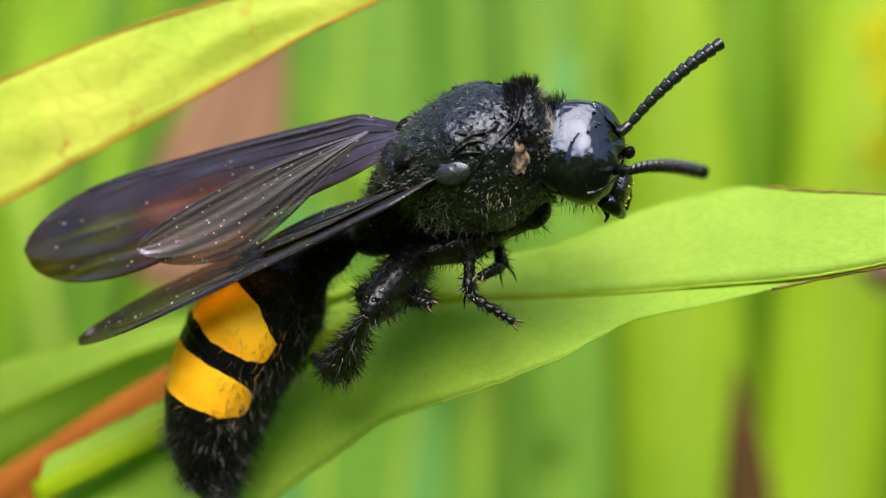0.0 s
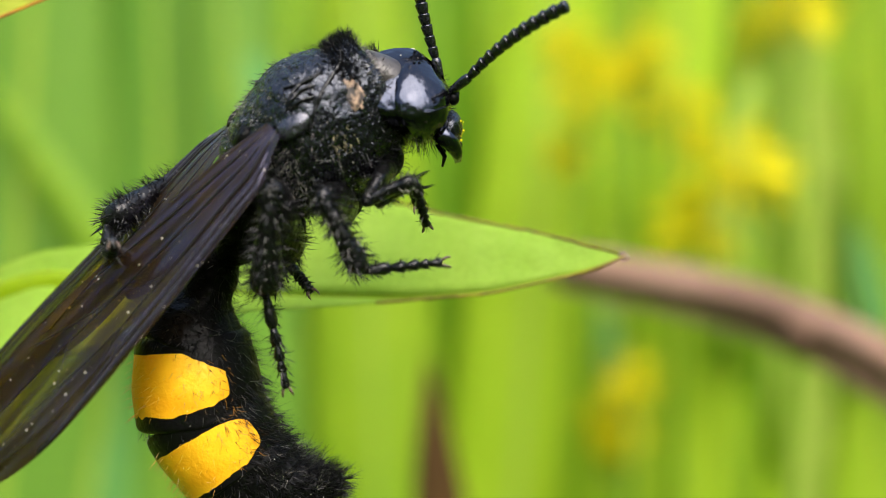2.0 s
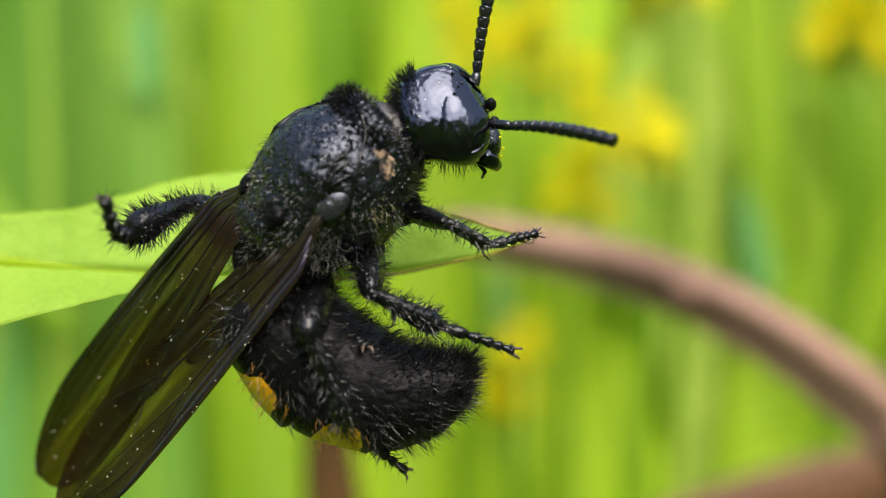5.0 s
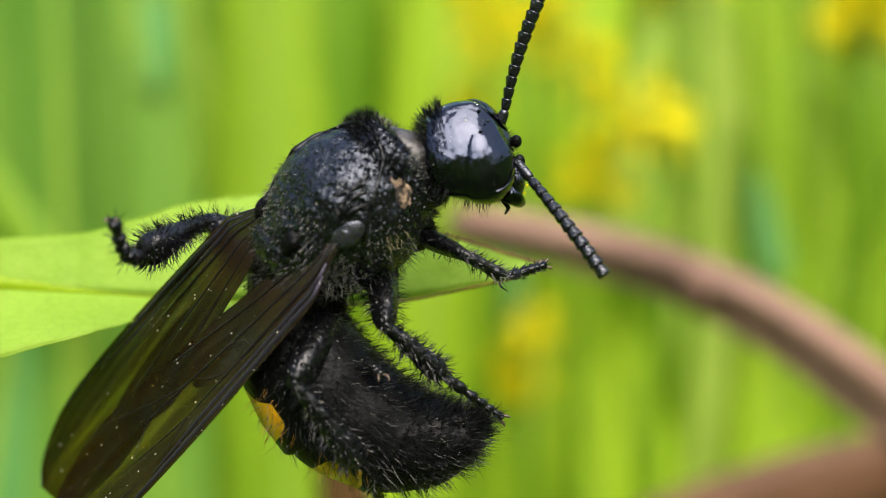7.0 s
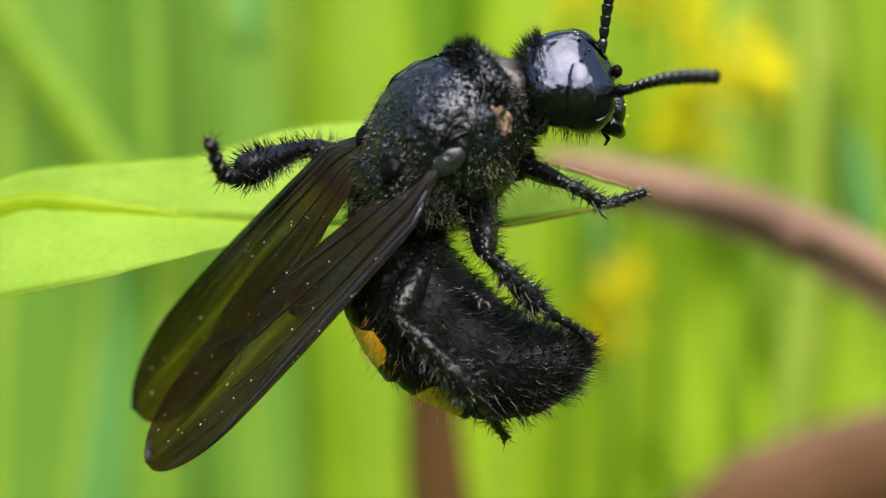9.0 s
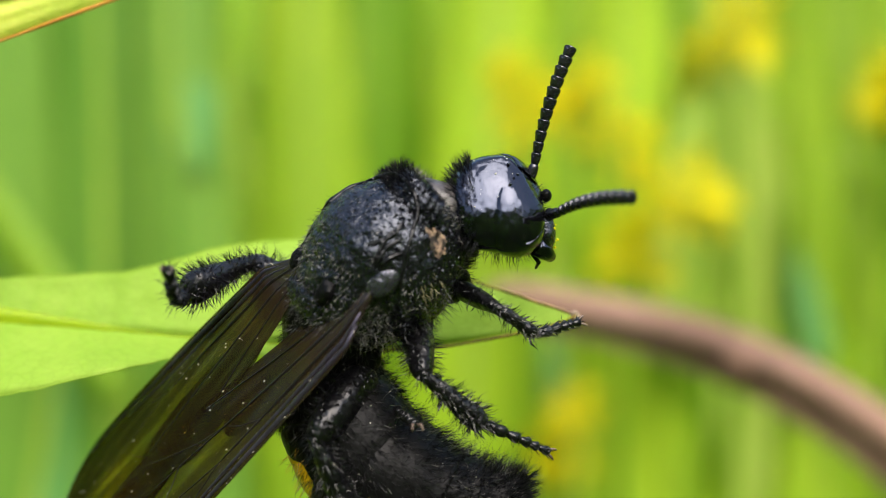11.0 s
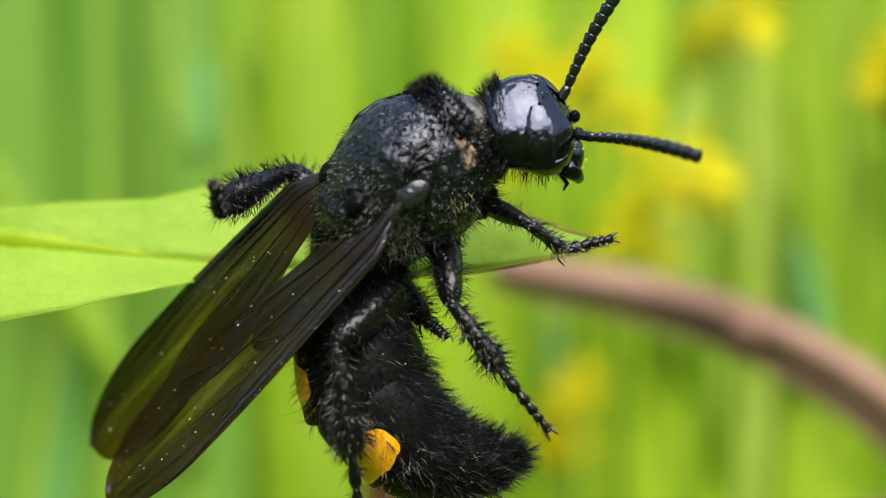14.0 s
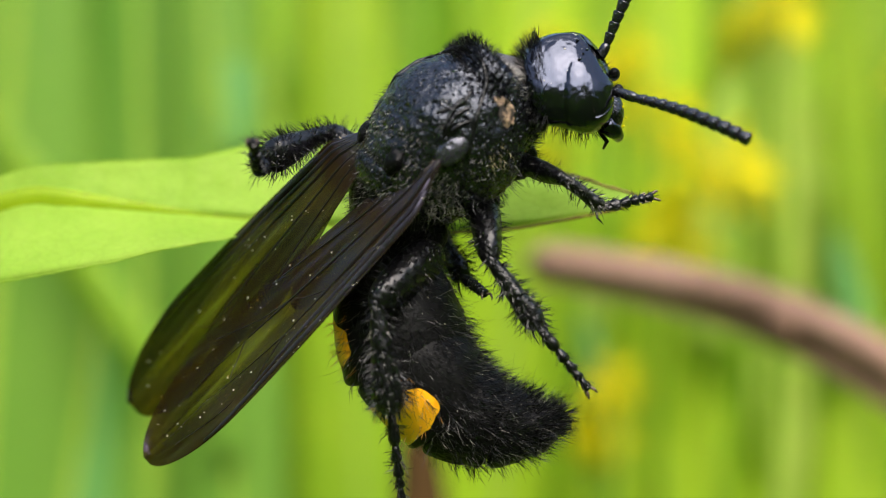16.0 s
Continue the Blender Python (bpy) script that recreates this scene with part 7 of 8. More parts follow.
    walk(MOVING["tarsus_lf"], [
        (0, mm(0.493, -1.501, -4.101, -5.6, -32.6, -110.2)), (0.5, mm(2.835, 0.056, -5.562, -24.9, -16.6, -116.9)), (1, mm(2.810, -0.769, -4.305, -8.0, -40.4, -111.0)),
        (1.5, mm(2.174, -2.126, -4.655, -56.8, -47.0, -59.7)), (2, mm(2.787, 1.136, -4.592, -25.7, 1.9, -99.8)), (2.5, mm(3.306, -1.275, -4.866, -8.8, -12.3, -81.8)),
        (3, mm(0.003, 4.113, -3.405, -147.8, -47.9, 71.6)), (3.5, mm(0.003, 4.113, -3.405, -147.8, -47.9, 71.6)), (6, mm(0.003, 4.113, -3.405, -147.8, -47.9, 71.6)),
        (6.5, mm(0.003, 4.113, -3.405, -147.8, -47.9, 71.6)), (7, mm(0.003, 4.113, -3.405, -147.8, -47.9, 71.6)), (7.5, mm(0.003, 4.113, -3.405, -147.8, -47.9, 71.6)),
        (8, mm(0.003, 4.113, -3.405, -147.8, -47.9, 71.6)), (8.5, mm(0.003, 4.113, -3.405, -147.8, -47.9, 71.6)), (9, mm(0.003, 4.113, -3.405, -147.8, -47.9, 71.6)),
        (9.5, mm(0.003, 4.113, -3.405, -147.8, -47.9, 71.6)), (12, mm(0.003, 4.113, -3.405, -147.8, -47.9, 71.6)), (12.5, mm(0.003, 4.113, -3.405, -147.8, -47.9, 71.6)),
        (13, mm(0.003, 4.113, -3.405, -147.8, -47.9, 71.6)), (13.5, mm(0.003, 4.113, -3.405, -147.8, -47.9, 71.6)), (14, mm(0.003, 4.113, -3.405, -147.8, -47.9, 71.6)),
        (14.5, mm(0.003, 4.113, -3.405, -147.8, -47.9, 71.6)), (15, mm(0.003, 4.113, -3.405, -147.8, -47.9, 71.6)), (15.5, mm(0.003, 4.113, -3.405, -147.8, -47.9, 71.6)),
        (16, mm(0.003, 4.113, -3.405, -147.8, -47.9, 71.6)),
    ])
    walk(MOVING["femur_lh"], [
        (0, mm(-2.600, 1.600, -2.000, -89.9, 58.1, 124.8)), (0.5, mm(-2.600, 1.600, -2.000, -50.4, 44.4, 156.7)), (1, mm(-2.600, 1.600, -2.000, -0.3, -41.0, 105.3)),
        (1.5, mm(-2.600, 1.600, -2.000, 1.1, -40.6, 107.6)), (2, mm(-2.600, 1.600, -2.000, -29.9, -53.1, 141.6)), (2.5, mm(-2.600, 1.600, -2.000, -15.3, -38.5, 134.3)),
        (3, mm(-2.600, 1.600, -2.000, 7.2, -47.7, 98.4)), (3.5, mm(-2.600, 1.600, -2.000, 4.8, -47.3, 102.3)), (6, mm(-2.600, 1.600, -2.000, 3.4, -45.1, 104.0)),
        (6.5, mm(-2.600, 1.600, -2.000, 3.5, -45.2, 103.8)), (7, mm(-2.600, 1.600, -2.000, 3.2, -45.1, 104.4)), (7.5, mm(-2.600, 1.600, -2.000, 2.5, -44.9, 105.7)),
        (8, mm(-2.600, 1.600, -2.000, 1.9, -44.8, 106.6)), (8.5, mm(-2.600, 1.600, -2.000, 4.2, -45.3, 102.7)), (9, mm(-2.600, 1.600, -2.000, 5.8, -45.6, 100.0)),
        (9.5, mm(-2.600, 1.600, -2.000, 5.9, -45.6, 99.8)), (12, mm(-2.600, 1.600, -2.000, 16.2, -45.7, 81.8)), (12.5, mm(-2.600, 1.600, -2.000, 17.8, -45.5, 78.9)),
        (13, mm(-2.600, 1.600, -2.000, 18.4, -45.3, 77.7)), (13.5, mm(-2.600, 1.600, -2.000, 18.5, -45.3, 77.5)), (14, mm(-2.600, 1.600, -2.000, 18.2, -45.4, 78.2)),
        (14.5, mm(-2.600, 1.600, -2.000, 17.3, -45.5, 79.8)), (15, mm(-2.600, 1.600, -2.000, 17.2, -45.6, 79.9)), (15.5, mm(-2.600, 1.600, -2.000, 18.3, -45.4, 77.9)),
        (16, mm(-2.600, 1.600, -2.000, 19.2, -45.2, 76.3)),
    ])
    walk(MOVING["tibia_lh"], [
        (0, mm(-3.807, 3.335, -5.396, -18.0, -17.6, -93.7)), (0.5, mm(-5.227, 2.731, -4.796, -16.0, -23.4, -86.2)), (1, mm(-3.398, 4.513, 0.623, -30.0, -20.0, -150.0)),
        (1.5, mm(-3.520, 4.493, 0.605, -50.4, -51.2, -132.7)), (2, mm(-4.481, 3.092, 1.199, -53.9, -13.7, -136.2)), (2.5, mm(-4.787, 3.841, 0.489, -61.3, -51.9, -136.2)),
        (3, mm(-2.992, 4.264, 0.958, -54.2, -52.6, -156.2)), (3.5, mm(-3.176, 4.249, 0.942, -59.4, -48.5, -136.3)), (6, mm(-3.282, 4.338, 0.835, -48.3, -40.1, -134.9)),
        (6.5, mm(-3.273, 4.339, 0.836, -48.6, -40.9, -136.5)), (7, mm(-3.302, 4.335, 0.833, -49.8, -42.4, -136.1)), (7.5, mm(-3.364, 4.327, 0.824, -51.2, -44.1, -136.4)),
        (8, mm(-3.413, 4.321, 0.817, -51.6, -45.2, -138.6)), (8.5, mm(-3.217, 4.345, 0.843, -50.4, -44.6, -141.7)), (9, mm(-3.086, 4.358, 0.856, -49.9, -44.8, -144.0)),
        (9.5, mm(-3.075, 4.359, 0.857, -50.0, -45.7, -146.0)), (12, mm(-2.201, 4.365, 0.863, -46.6, -38.9, -140.3)), (12.5, mm(-2.061, 4.353, 0.851, -46.0, -38.5, -142.7)),
        (13, mm(-1.999, 4.347, 0.845, -45.7, -38.3, -144.2)), (13.5, mm(-1.991, 4.346, 0.844, -45.6, -38.1, -144.2)), (14, mm(-2.026, 4.350, 0.848, -45.9, -38.3, -142.8)),
        (14.5, mm(-2.103, 4.357, 0.855, -46.2, -38.6, -141.9)), (15, mm(-2.109, 4.358, 0.856, -46.4, -38.7, -140.9)), (15.5, mm(-2.011, 4.348, 0.846, -46.0, -38.6, -142.9)),
        (16, mm(-1.934, 4.340, 0.837, -45.7, -38.6, -145.0)),
    ])
    walk(MOVING["tarsus_lh"], [
        (0, mm(-4.064, -0.661, -4.128, 19.7, -19.6, -58.3)), (0.5, mm(-4.970, -1.116, -3.130, 22.7, -15.3, -53.0)), (1, mm(-6.816, 2.540, 2.059, -25.0, -5.0, -130.0)),
        (1.5, mm(-5.305, 2.556, 3.876, -7.4, -20.1, -79.8)), (2, mm(-7.427, 0.268, 2.191, -41.3, -1.0, -87.0)), (2.5, mm(-6.657, 2.049, 3.795, -45.1, -30.4, -82.3)),
        (3, mm(-5.324, 3.237, 4.297, -61.5, -58.5, -72.9)), (3.5, mm(-5.188, 2.328, 4.089, -56.2, -55.8, -78.9)), (6, mm(-5.550, 2.065, 3.543, -51.3, -60.7, -81.0)),
        (6.5, mm(-5.577, 2.156, 3.587, -52.1, -60.9, -80.1)), (7, mm(-5.539, 2.183, 3.662, -52.4, -61.2, -79.8)), (7.5, mm(-5.548, 2.244, 3.745, -54.3, -59.8, -77.0)),
        (8, mm(-5.635, 2.364, 3.796, -55.3, -60.2, -75.8)), (8.5, mm(-5.562, 2.494, 3.794, -50.9, -60.7, -81.6)), (9, mm(-5.497, 2.604, 3.814, -48.7, -60.4, -84.3)),
        (9.5, mm(-5.507, 2.716, 3.861, -49.1, -59.7, -83.6)), (12, mm(-4.718, 2.276, 3.498, -47.3, -45.7, -83.7)), (12.5, mm(-4.678, 2.363, 3.465, -45.1, -45.6, -87.0)),
        (13, mm(-4.672, 2.419, 3.449, -44.5, -45.2, -87.9)), (13.5, mm(-4.669, 2.414, 3.438, -44.3, -45.6, -88.1)), (14, mm(-4.650, 2.355, 3.451, -44.6, -45.5, -87.7)),
        (14.5, mm(-4.689, 2.333, 3.473, -46.1, -44.8, -85.5)), (15, mm(-4.651, 2.288, 3.481, -45.8, -45.0, -85.9)), (15.5, mm(-4.630, 2.367, 3.464, -44.3, -44.3, -88.1)),
        (16, mm(-4.623, 2.458, 3.458, -43.0, -44.1, -90.0)),
    ])
    walk(MOVING["femur_lm"], [
        (0, mm(0.200, 1.700, -2.000, -34.4, 25.5, -156.4)), (0.5, mm(0.200, 1.700, -2.000, -30.1, 35.2, -143.7)), (1, mm(0.200, 1.700, -2.000, -26.6, 27.5, -144.7)),
        (1.5, mm(0.200, 1.700, -2.000, -30.6, 24.8, -149.1)), (2, mm(0.200, 1.700, -2.000, -46.3, 1.9, 154.6)), (2.5, mm(0.200, 1.700, -2.000, -43.5, 38.1, -163.0)),
        (3, mm(0.200, 1.700, -2.000, -42.5, 33.5, -157.3)), (3.5, mm(0.200, 1.700, -2.000, -46.3, 37.9, -164.9)), (6, mm(0.200, 1.700, -2.000, -35.4, 31.4, -143.9)),
        (6.5, mm(0.200, 1.700, -2.000, -35.3, 31.7, -143.4)), (7, mm(0.200, 1.700, -2.000, -35.4, 31.4, -143.9)), (7.5, mm(0.200, 1.700, -2.000, -35.8, 29.8, -146.4)),
        (8, mm(0.200, 1.700, -2.000, -35.8, 29.8, -146.4)), (8.5, mm(0.200, 1.700, -2.000, -35.3, 31.4, -143.8)), (9, mm(0.200, 1.700, -2.000, -35.1, 32.1, -142.7)),
        (9.5, mm(0.200, 1.700, -2.000, -35.3, 31.6, -143.5)), (12, mm(0.200, 1.700, -2.000, -35.4, 31.3, -144.1)), (12.5, mm(0.200, 1.700, -2.000, -41.2, 42.7, -152.4)),
        (13, mm(0.200, 1.700, -2.000, -45.1, 47.5, -157.2)), (13.5, mm(0.200, 1.700, -2.000, -43.6, 46.5, -154.6)), (14, mm(0.200, 1.700, -2.000, -43.0, 45.1, -154.6)),
        (14.5, mm(0.200, 1.700, -2.000, -41.4, 41.7, -154.0)), (15, mm(0.200, 1.700, -2.000, -40.9, 40.9, -153.3)), (15.5, mm(0.200, 1.700, -2.000, -47.6, 48.5, -162.0)),
        (16, mm(0.200, 1.700, -2.000, -52.5, 53.0, -166.5)),
    ])
    walk(MOVING["tibia_lm"], [
        (0, mm(-2.366, 0.582, -3.333, -21.5, -2.6, -114.2)), (0.5, mm(-1.842, 0.201, -3.787, -13.3, -8.9, -101.6)), (1, mm(-2.046, 0.112, -3.430, -17.9, -15.0, -107.3)),
        (1.5, mm(-2.216, 0.257, -3.300, -20.2, -7.0, -107.1)), (2, mm(-2.599, 3.029, -2.103, -20.0, 30.5, -101.3)), (2.5, mm(-2.132, 0.987, -3.914, -16.8, 2.1, -96.6)),
        (3, mm(-2.185, 0.701, -3.709, -22.8, -6.8, -99.4)), (3.5, mm(-2.160, 1.061, -3.906, -22.8, -5.4, -100.0)), (6, mm(-1.938, 0.141, -3.615, -20.3, -5.4, -99.4)),
        (6.5, mm(-1.920, 0.129, -3.627, -20.4, -4.4, -100.2)), (7, mm(-1.939, 0.141, -3.614, -20.5, -3.1, -100.8)), (7.5, mm(-2.041, 0.212, -3.541, -20.0, -1.7, -100.6)),
        (8, mm(-2.039, 0.211, -3.542, -20.2, -0.3, -101.4)), (8.5, mm(-1.935, 0.138, -3.617, -20.3, -3.0, -100.6)), (9, mm(-1.889, 0.109, -3.648, -20.4, -4.5, -100.0)),
        (9.5, mm(-1.923, 0.131, -3.625, -20.2, -4.4, -99.8)), (12, mm(-1.947, 0.146, -3.609, -19.7, -6.8, -97.9)), (12.5, mm(-1.819, 0.646, -4.103, -20.3, -6.0, -99.3)),
        (13, mm(-1.732, 0.888, -4.284, -20.6, -5.5, -100.0)), (13.5, mm(-1.727, 0.785, -4.249, -20.7, -5.9, -100.0)), (14, mm(-1.775, 0.762, -4.197, -20.5, -5.7, -99.7)),
        (14.5, mm(-1.881, 0.685, -4.062, -19.9, -5.6, -98.8)), (15, mm(-1.892, 0.646, -4.031, -19.8, -5.8, -98.6)), (15.5, mm(-1.754, 1.064, -4.321, -20.3, -4.4, -99.9)),
        (16, mm(-1.615, 1.263, -4.475, -20.6, -3.5, -101.0)),
    ])
    walk(MOVING["tarsus_lm"], [
        (0, mm(-3.637, -2.242, -3.190, 20.0, -16.8, -56.3)), (0.5, mm(-2.456, -2.800, -3.306, 22.6, -21.7, -57.4)), (1, mm(-2.936, -2.746, -2.625, 11.7, -25.2, -59.3)),
        (1.5, mm(-3.123, -2.684, -2.924, -3.3, -23.4, -74.1)), (2, mm(-3.120, 0.410, -3.677, -7.8, 5.8, -83.9)), (2.5, mm(-2.488, -2.090, -4.028, -46.9, -20.0, -80.7)),
        (3, mm(-2.687, -2.336, -3.344, -52.3, -25.5, -82.2)), (3.5, mm(-2.697, -1.978, -3.616, -52.1, -24.5, -82.7)), (6, mm(-2.445, -2.904, -3.323, -49.4, -27.8, -80.7)),
        (6.5, mm(-2.468, -2.913, -3.389, -49.5, -28.5, -80.3)), (7, mm(-2.518, -2.899, -3.446, -50.0, -28.8, -79.4)), (7.5, mm(-2.611, -2.834, -3.449, -50.9, -27.5, -77.8)),
        (8, mm(-2.652, -2.828, -3.524, -51.2, -27.9, -77.1)), (8.5, mm(-2.505, -2.904, -3.456, -50.0, -28.6, -79.5)), (9, mm(-2.427, -2.934, -3.403, -49.3, -28.6, -80.6)),
        (9.5, mm(-2.450, -2.915, -3.388, -49.5, -28.3, -80.4)), (12, mm(-2.372, -2.902, -3.242, -49.0, -26.9, -81.6)), (12.5, mm(-2.317, -2.397, -3.781, -47.9, -26.6, -83.7)),
        (13, mm(-2.266, -2.151, -3.986, -47.4, -25.9, -84.7)), (13.5, mm(-2.263, -2.252, -3.931, -47.4, -26.5, -84.7)), (14, mm(-2.295, -2.279, -3.887, -47.7, -26.3, -84.2)),
        (14.5, mm(-2.351, -2.364, -3.757, -48.4, -25.6, -83.1)), (15, mm(-2.353, -2.403, -3.720, -48.4, -25.7, -82.9)), (15.5, mm(-2.286, -1.981, -4.084, -47.7, -24.8, -84.5)),
        (16, mm(-2.204, -1.775, -4.289, -47.0, -24.7, -85.7)),
    ])
    walk(MOVING["forewing_r"], [
        (0, mm(0.100, -2.750, 1.750, 17.2, 8.2, 176.0)), (0.5, mm(0.100, -2.750, 1.750, 29.0, -32.6, -124.8)), (1, mm(0.100, -2.750, 1.750, -1.5, 16.6, -169.7)),
        (1.5, mm(0.100, -2.750, 1.750, -3.1, 8.1, 170.9)), (2, mm(0.100, -2.750, 1.750, -33.0, 9.7, -177.5)), (2.5, mm(0.100, -2.750, 1.750, -4.3, 11.1, 168.4)),
        (3, mm(0.100, -2.750, 1.750, -6.1, 13.5, 161.2)), (3.5, mm(0.100, -2.750, 1.750, -7.9, 18.2, 164.0)), (6, mm(0.100, -2.750, 1.750, -4.1, 16.2, 167.9)),
        (6.5, mm(0.100, -2.750, 1.750, -3.7, 15.5, 168.6)), (7, mm(0.100, -2.750, 1.750, -3.4, 14.8, 169.2)), (7.5, mm(0.100, -2.750, 1.750, -3.0, 13.8, 169.6)),
        (8, mm(0.100, -2.750, 1.750, -2.7, 13.1, 170.4)), (8.5, mm(0.100, -2.750, 1.750, -2.6, 13.0, 170.3)), (9, mm(0.100, -2.750, 1.750, -2.6, 12.9, 170.1)),
        (9.5, mm(0.100, -2.750, 1.750, -2.9, 13.4, 169.4)), (12, mm(0.100, -2.750, 1.750, -3.5, 14.4, 167.6)), (15, mm(0.100, -2.750, 1.750, -3.5, 14.4, 167.5)),
        (15.5, mm(0.100, -2.750, 1.750, -3.4, 14.1, 167.4)), (16, mm(0.100, -2.750, 1.750, -3.4, 14.1, 167.3)),
    ])
    walk(MOVING["hindwing_r"], [
        (0, mm(-1.400, -2.200, 1.400, 16.8, 9.1, 173.0)), (0.5, mm(-1.400, -2.200, 1.400, 30.6, -31.1, -127.9)), (1, mm(-1.400, -2.200, 1.400, -2.4, 16.4, -172.8)),
        (1.5, mm(-1.311, -2.181, 0.807, -3.6, 7.9, 167.8)), (2, mm(-1.329, -1.870, 0.904, -33.4, 8.1, 179.9)), (2.5, mm(-1.278, -2.179, 0.813, -4.9, 10.9, 165.4)),
        (3, mm(-1.247, -2.184, 0.820, -6.8, 13.2, 158.2)), (3.5, mm(-1.198, -2.172, 0.836, -8.9, 17.8, 160.9)), (6, mm(-1.228, -2.193, 0.825, -5.0, 15.9, 164.8)),
        (6.5, mm(-1.235, -2.193, 0.823, -4.6, 15.3, 165.4)), (7, mm(-1.243, -2.194, 0.821, -4.2, 14.6, 166.1)), (7.5, mm(-1.254, -2.195, 0.818, -3.7, 13.6, 166.5)),
        (8, mm(-1.261, -2.195, 0.816, -3.4, 13.0, 167.3)), (8.5, mm(-1.262, -2.196, 0.816, -3.3, 12.9, 167.2)), (9, mm(-1.264, -2.196, 0.816, -3.3, 12.7, 167.0)),
        (9.5, mm(-1.258, -2.196, 0.817, -3.6, 13.2, 166.3)), (12, mm(-1.246, -2.196, 0.820, -4.3, 14.2, 164.6)), (15, mm(-1.247, -2.197, 0.820, -4.2, 14.2, 164.4)),
        (15.5, mm(-1.250, -2.197, 0.819, -4.2, 13.9, 164.3)), (16, mm(-1.250, -2.197, 0.819, -4.2, 13.9, 164.2)),
    ])
    walk(MOVING["forewing_l"], [
        (0, mm(-1.100, 1.100, 2.200, 158.0, -2.2, 178.2)), (0.5, mm(-1.100, 1.100, 2.200, 174.5, 3.8, 169.8)), (1, mm(-1.100, 1.100, 2.200, 180.0, 11.7, 152.5)),
        (1.5, mm(-1.100, 1.100, 2.200, -178.7, 12.1, 175.2)), (2, mm(-1.100, 1.100, 2.200, 174.2, 9.6, 177.2)), (2.5, mm(-1.100, 1.100, 2.200, 175.9, 12.7, 173.7)),
        (3, mm(-1.100, 1.100, 2.200, 171.4, 17.2, 157.6)), (3.5, mm(-1.100, 1.100, 2.200, 171.0, 19.9, 162.7)), (6, mm(-1.100, 1.100, 2.200, 172.8, 21.9, 165.9)),
        (6.5, mm(-1.100, 1.100, 2.200, 173.0, 21.7, 166.0)), (7, mm(-1.100, 1.100, 2.200, 173.5, 21.0, 166.6)), (7.5, mm(-1.100, 1.100, 2.200, 174.2, 19.6, 166.8)),
        (8, mm(-1.100, 1.100, 2.200, 174.8, 18.8, 167.6)), (8.5, mm(-1.100, 1.100, 2.200, 174.7, 18.7, 167.2)), (9, mm(-1.100, 1.100, 2.200, 174.3, 18.9, 166.0)),
        (9.5, mm(-1.100, 1.100, 2.200, 174.3, 18.8, 165.9)), (12, mm(-1.100, 1.100, 2.200, 173.6, 19.7, 163.8)), (12.5, mm(-1.100, 1.100, 2.200, 173.1, 20.0, 162.8)),
        (13, mm(-1.100, 1.100, 2.200, 173.2, 19.9, 162.6)), (14, mm(-1.100, 1.100, 2.200, 173.1, 19.9, 162.7)), (14.5, mm(-1.100, 1.100, 2.200, 173.3, 19.6, 162.6)),
        (15, mm(-1.100, 1.100, 2.200, 173.3, 19.7, 162.6)), (15.5, mm(-1.100, 1.100, 2.200, 173.4, 19.3, 162.2)), (16, mm(-1.100, 1.100, 2.200, 173.0, 19.6, 161.2)),
    ])
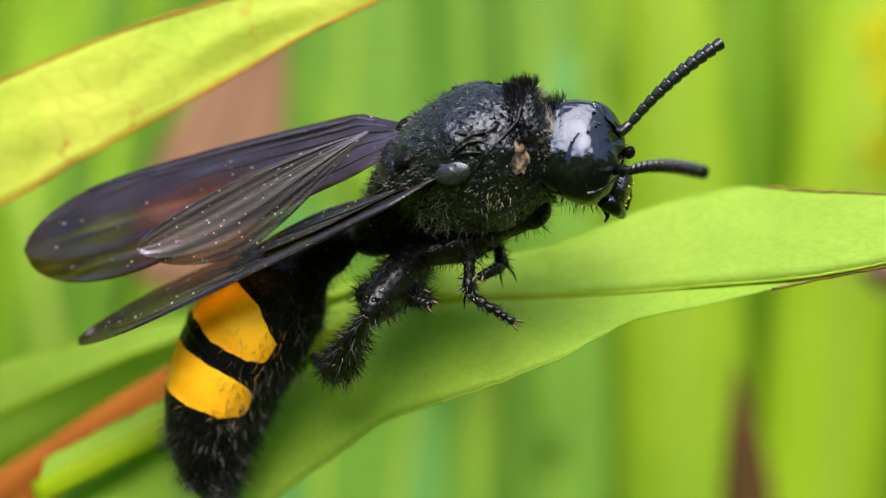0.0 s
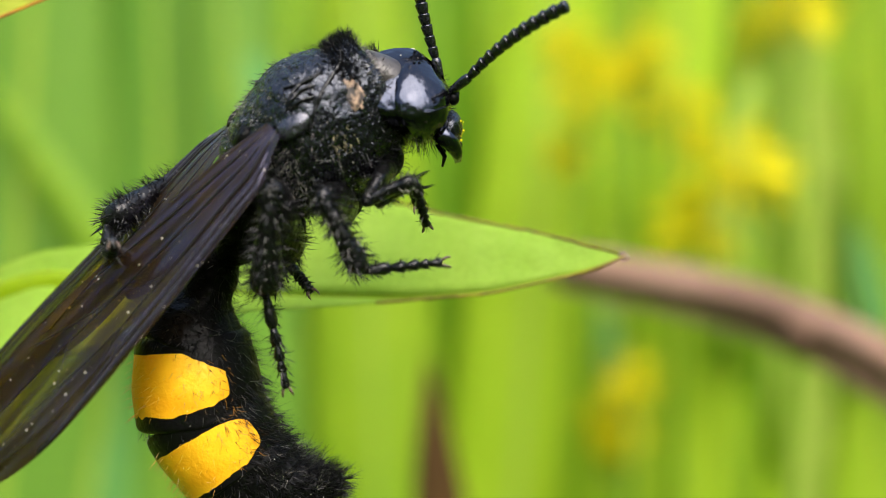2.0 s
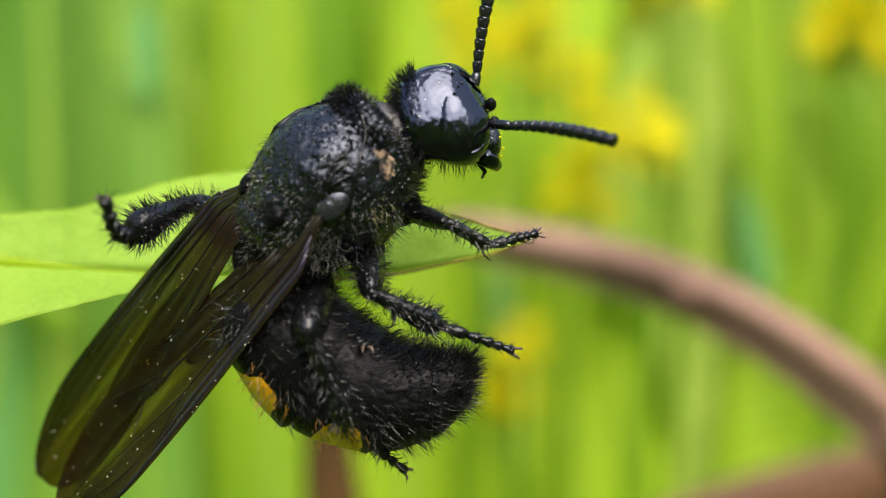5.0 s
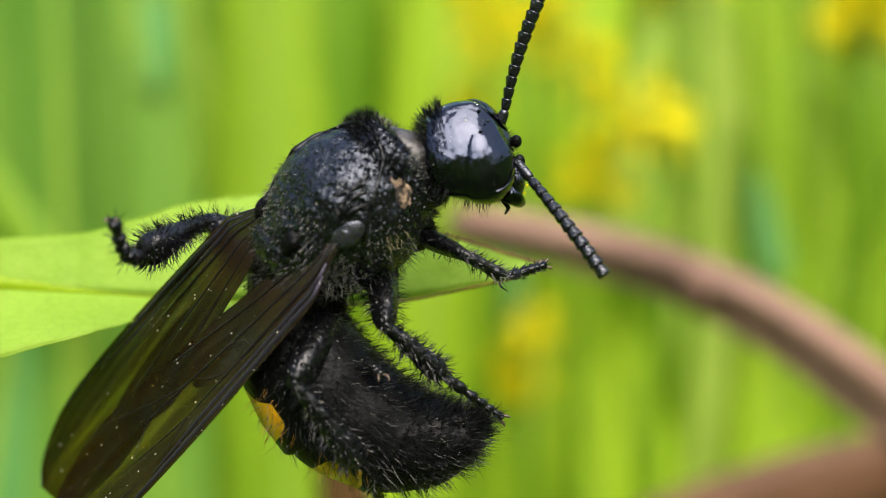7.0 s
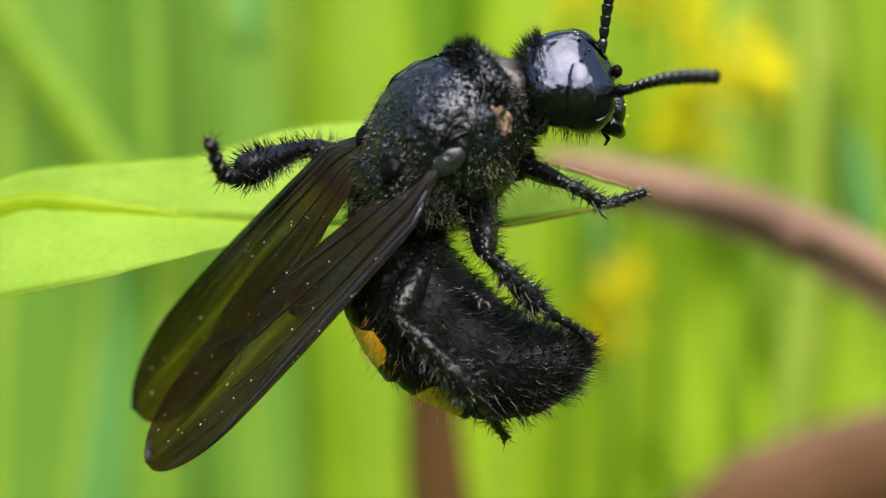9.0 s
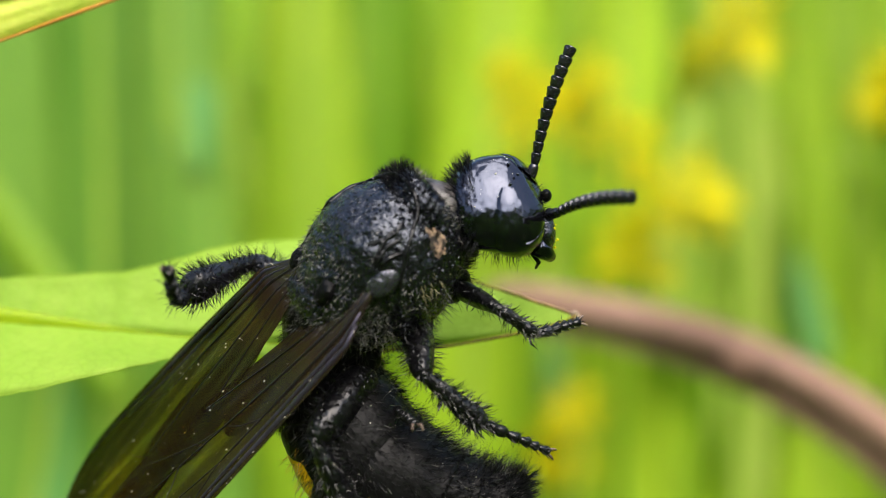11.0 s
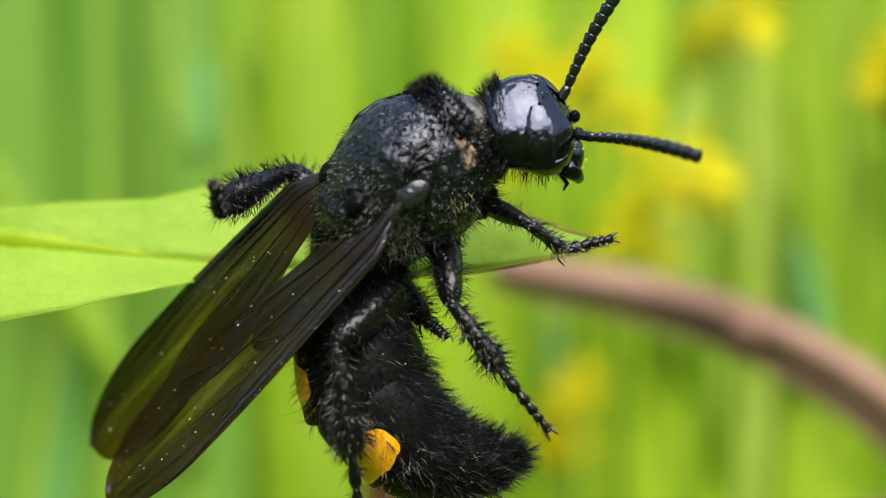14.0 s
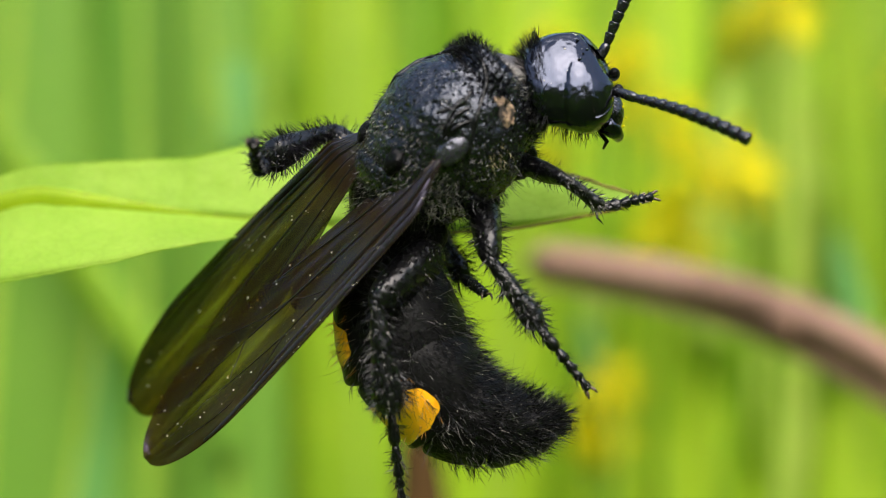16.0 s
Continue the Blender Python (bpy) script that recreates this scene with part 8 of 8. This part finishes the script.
    walk(MOVING["hindwing_l"], [
        (0, mm(-2.150, -0.200, 3.300, 106.1, 3.5, -173.0)), (0.5, mm(-2.150, -0.200, 3.300, 108.2, 2.5, -174.3)), (1, mm(-2.000, 0.500, 2.450, 60.0, -11.5, -167.0)),
        (1.5, mm(-2.507, 1.082, 1.210, -178.7, 12.1, 175.2)), (2, mm(-2.523, 1.142, 1.209, 174.2, 9.6, 177.2)), (2.5, mm(-2.498, 1.121, 1.212, 175.9, 12.7, 173.7)),
        (3, mm(-2.439, 1.116, 1.230, 171.4, 17.2, 157.6)), (3.5, mm(-2.422, 1.127, 1.238, 171.0, 19.9, 162.7)), (6, mm(-2.418, 1.116, 1.239, 172.8, 21.9, 165.9)),
        (6.5, mm(-2.420, 1.116, 1.238, 173.0, 21.7, 166.0)), (7, mm(-2.426, 1.115, 1.235, 173.5, 21.0, 166.6)), (7.5, mm(-2.437, 1.112, 1.231, 174.2, 19.6, 166.8)),
        (8, mm(-2.444, 1.111, 1.228, 174.8, 18.8, 167.6)), (8.5, mm(-2.444, 1.111, 1.228, 174.7, 18.7, 167.2)), (9, mm(-2.442, 1.110, 1.229, 174.3, 18.9, 166.0)),
        (9.5, mm(-2.443, 1.110, 1.229, 174.3, 18.8, 165.9)), (12, mm(-2.437, 1.109, 1.231, 173.6, 19.7, 163.8)), (12.5, mm(-2.433, 1.108, 1.232, 173.1, 20.0, 162.8)),
        (13, mm(-2.435, 1.108, 1.232, 173.2, 19.9, 162.6)), (14, mm(-2.434, 1.108, 1.232, 173.1, 19.9, 162.7)), (14.5, mm(-2.436, 1.107, 1.231, 173.3, 19.6, 162.6)),
        (15, mm(-2.436, 1.107, 1.231, 173.3, 19.7, 162.6)), (15.5, mm(-2.439, 1.106, 1.230, 173.4, 19.3, 162.2)), (16, mm(-2.436, 1.106, 1.231, 173.0, 19.6, 161.2)),
    ])
    walk(MOVING["leaf"], [
        (0, mm(10.810, 4.000, 4.300, -11.0, -9.5, -3.0)), (0.5, mm(10.674, 4.300, 4.448, -11.0, -10.0, -3.5)), (1, mm(7.565, 4.600, 4.835, -9.0, -10.0, -4.0)),
        (1.5, mm(9.235, 5.500, 3.229, -6.4, -2.3, -8.0)), (2, mm(7.324, 5.500, 2.182, -3.0, -3.0, -10.0)), (2.5, mm(8.369, 5.200, 1.219, 0.0, -1.5, -11.0)),
        (3, mm(8.514, 4.400, 2.117, 0.0, -3.0, -8.0)), (3.5, mm(8.508, 4.400, 2.115, 0.0, -2.5, -7.0)), (6, mm(8.507, 4.400, 2.105, 0.0, -2.0, -7.0)),
        (9.5, mm(8.508, 4.400, 2.104, 0.0, -1.5, -7.0)), (12, mm(8.505, 4.400, 2.113, 0.0, 0.0, -7.0)), (16, mm(8.516, 4.400, 2.141, 0.0, 0.0, -7.0)),
    ])
    walk(MOVING["leaf_low"], [
        (0, mm(0, 0, -0.83, 23)), (0.5, mm(0, 0, -0.83, 21)), (1, mm(0, 0, -0.83, 24)), (1.5, mm(0, 0, -0.83, 9)),
        (2, mm(0, 0, -0.83, 4)), (2.5, mm(0, 0, -0.83, 1)), (3, mm(0, 0, -0.83)), (16, mm(0, 0, -0.83)),
    ])

motions()
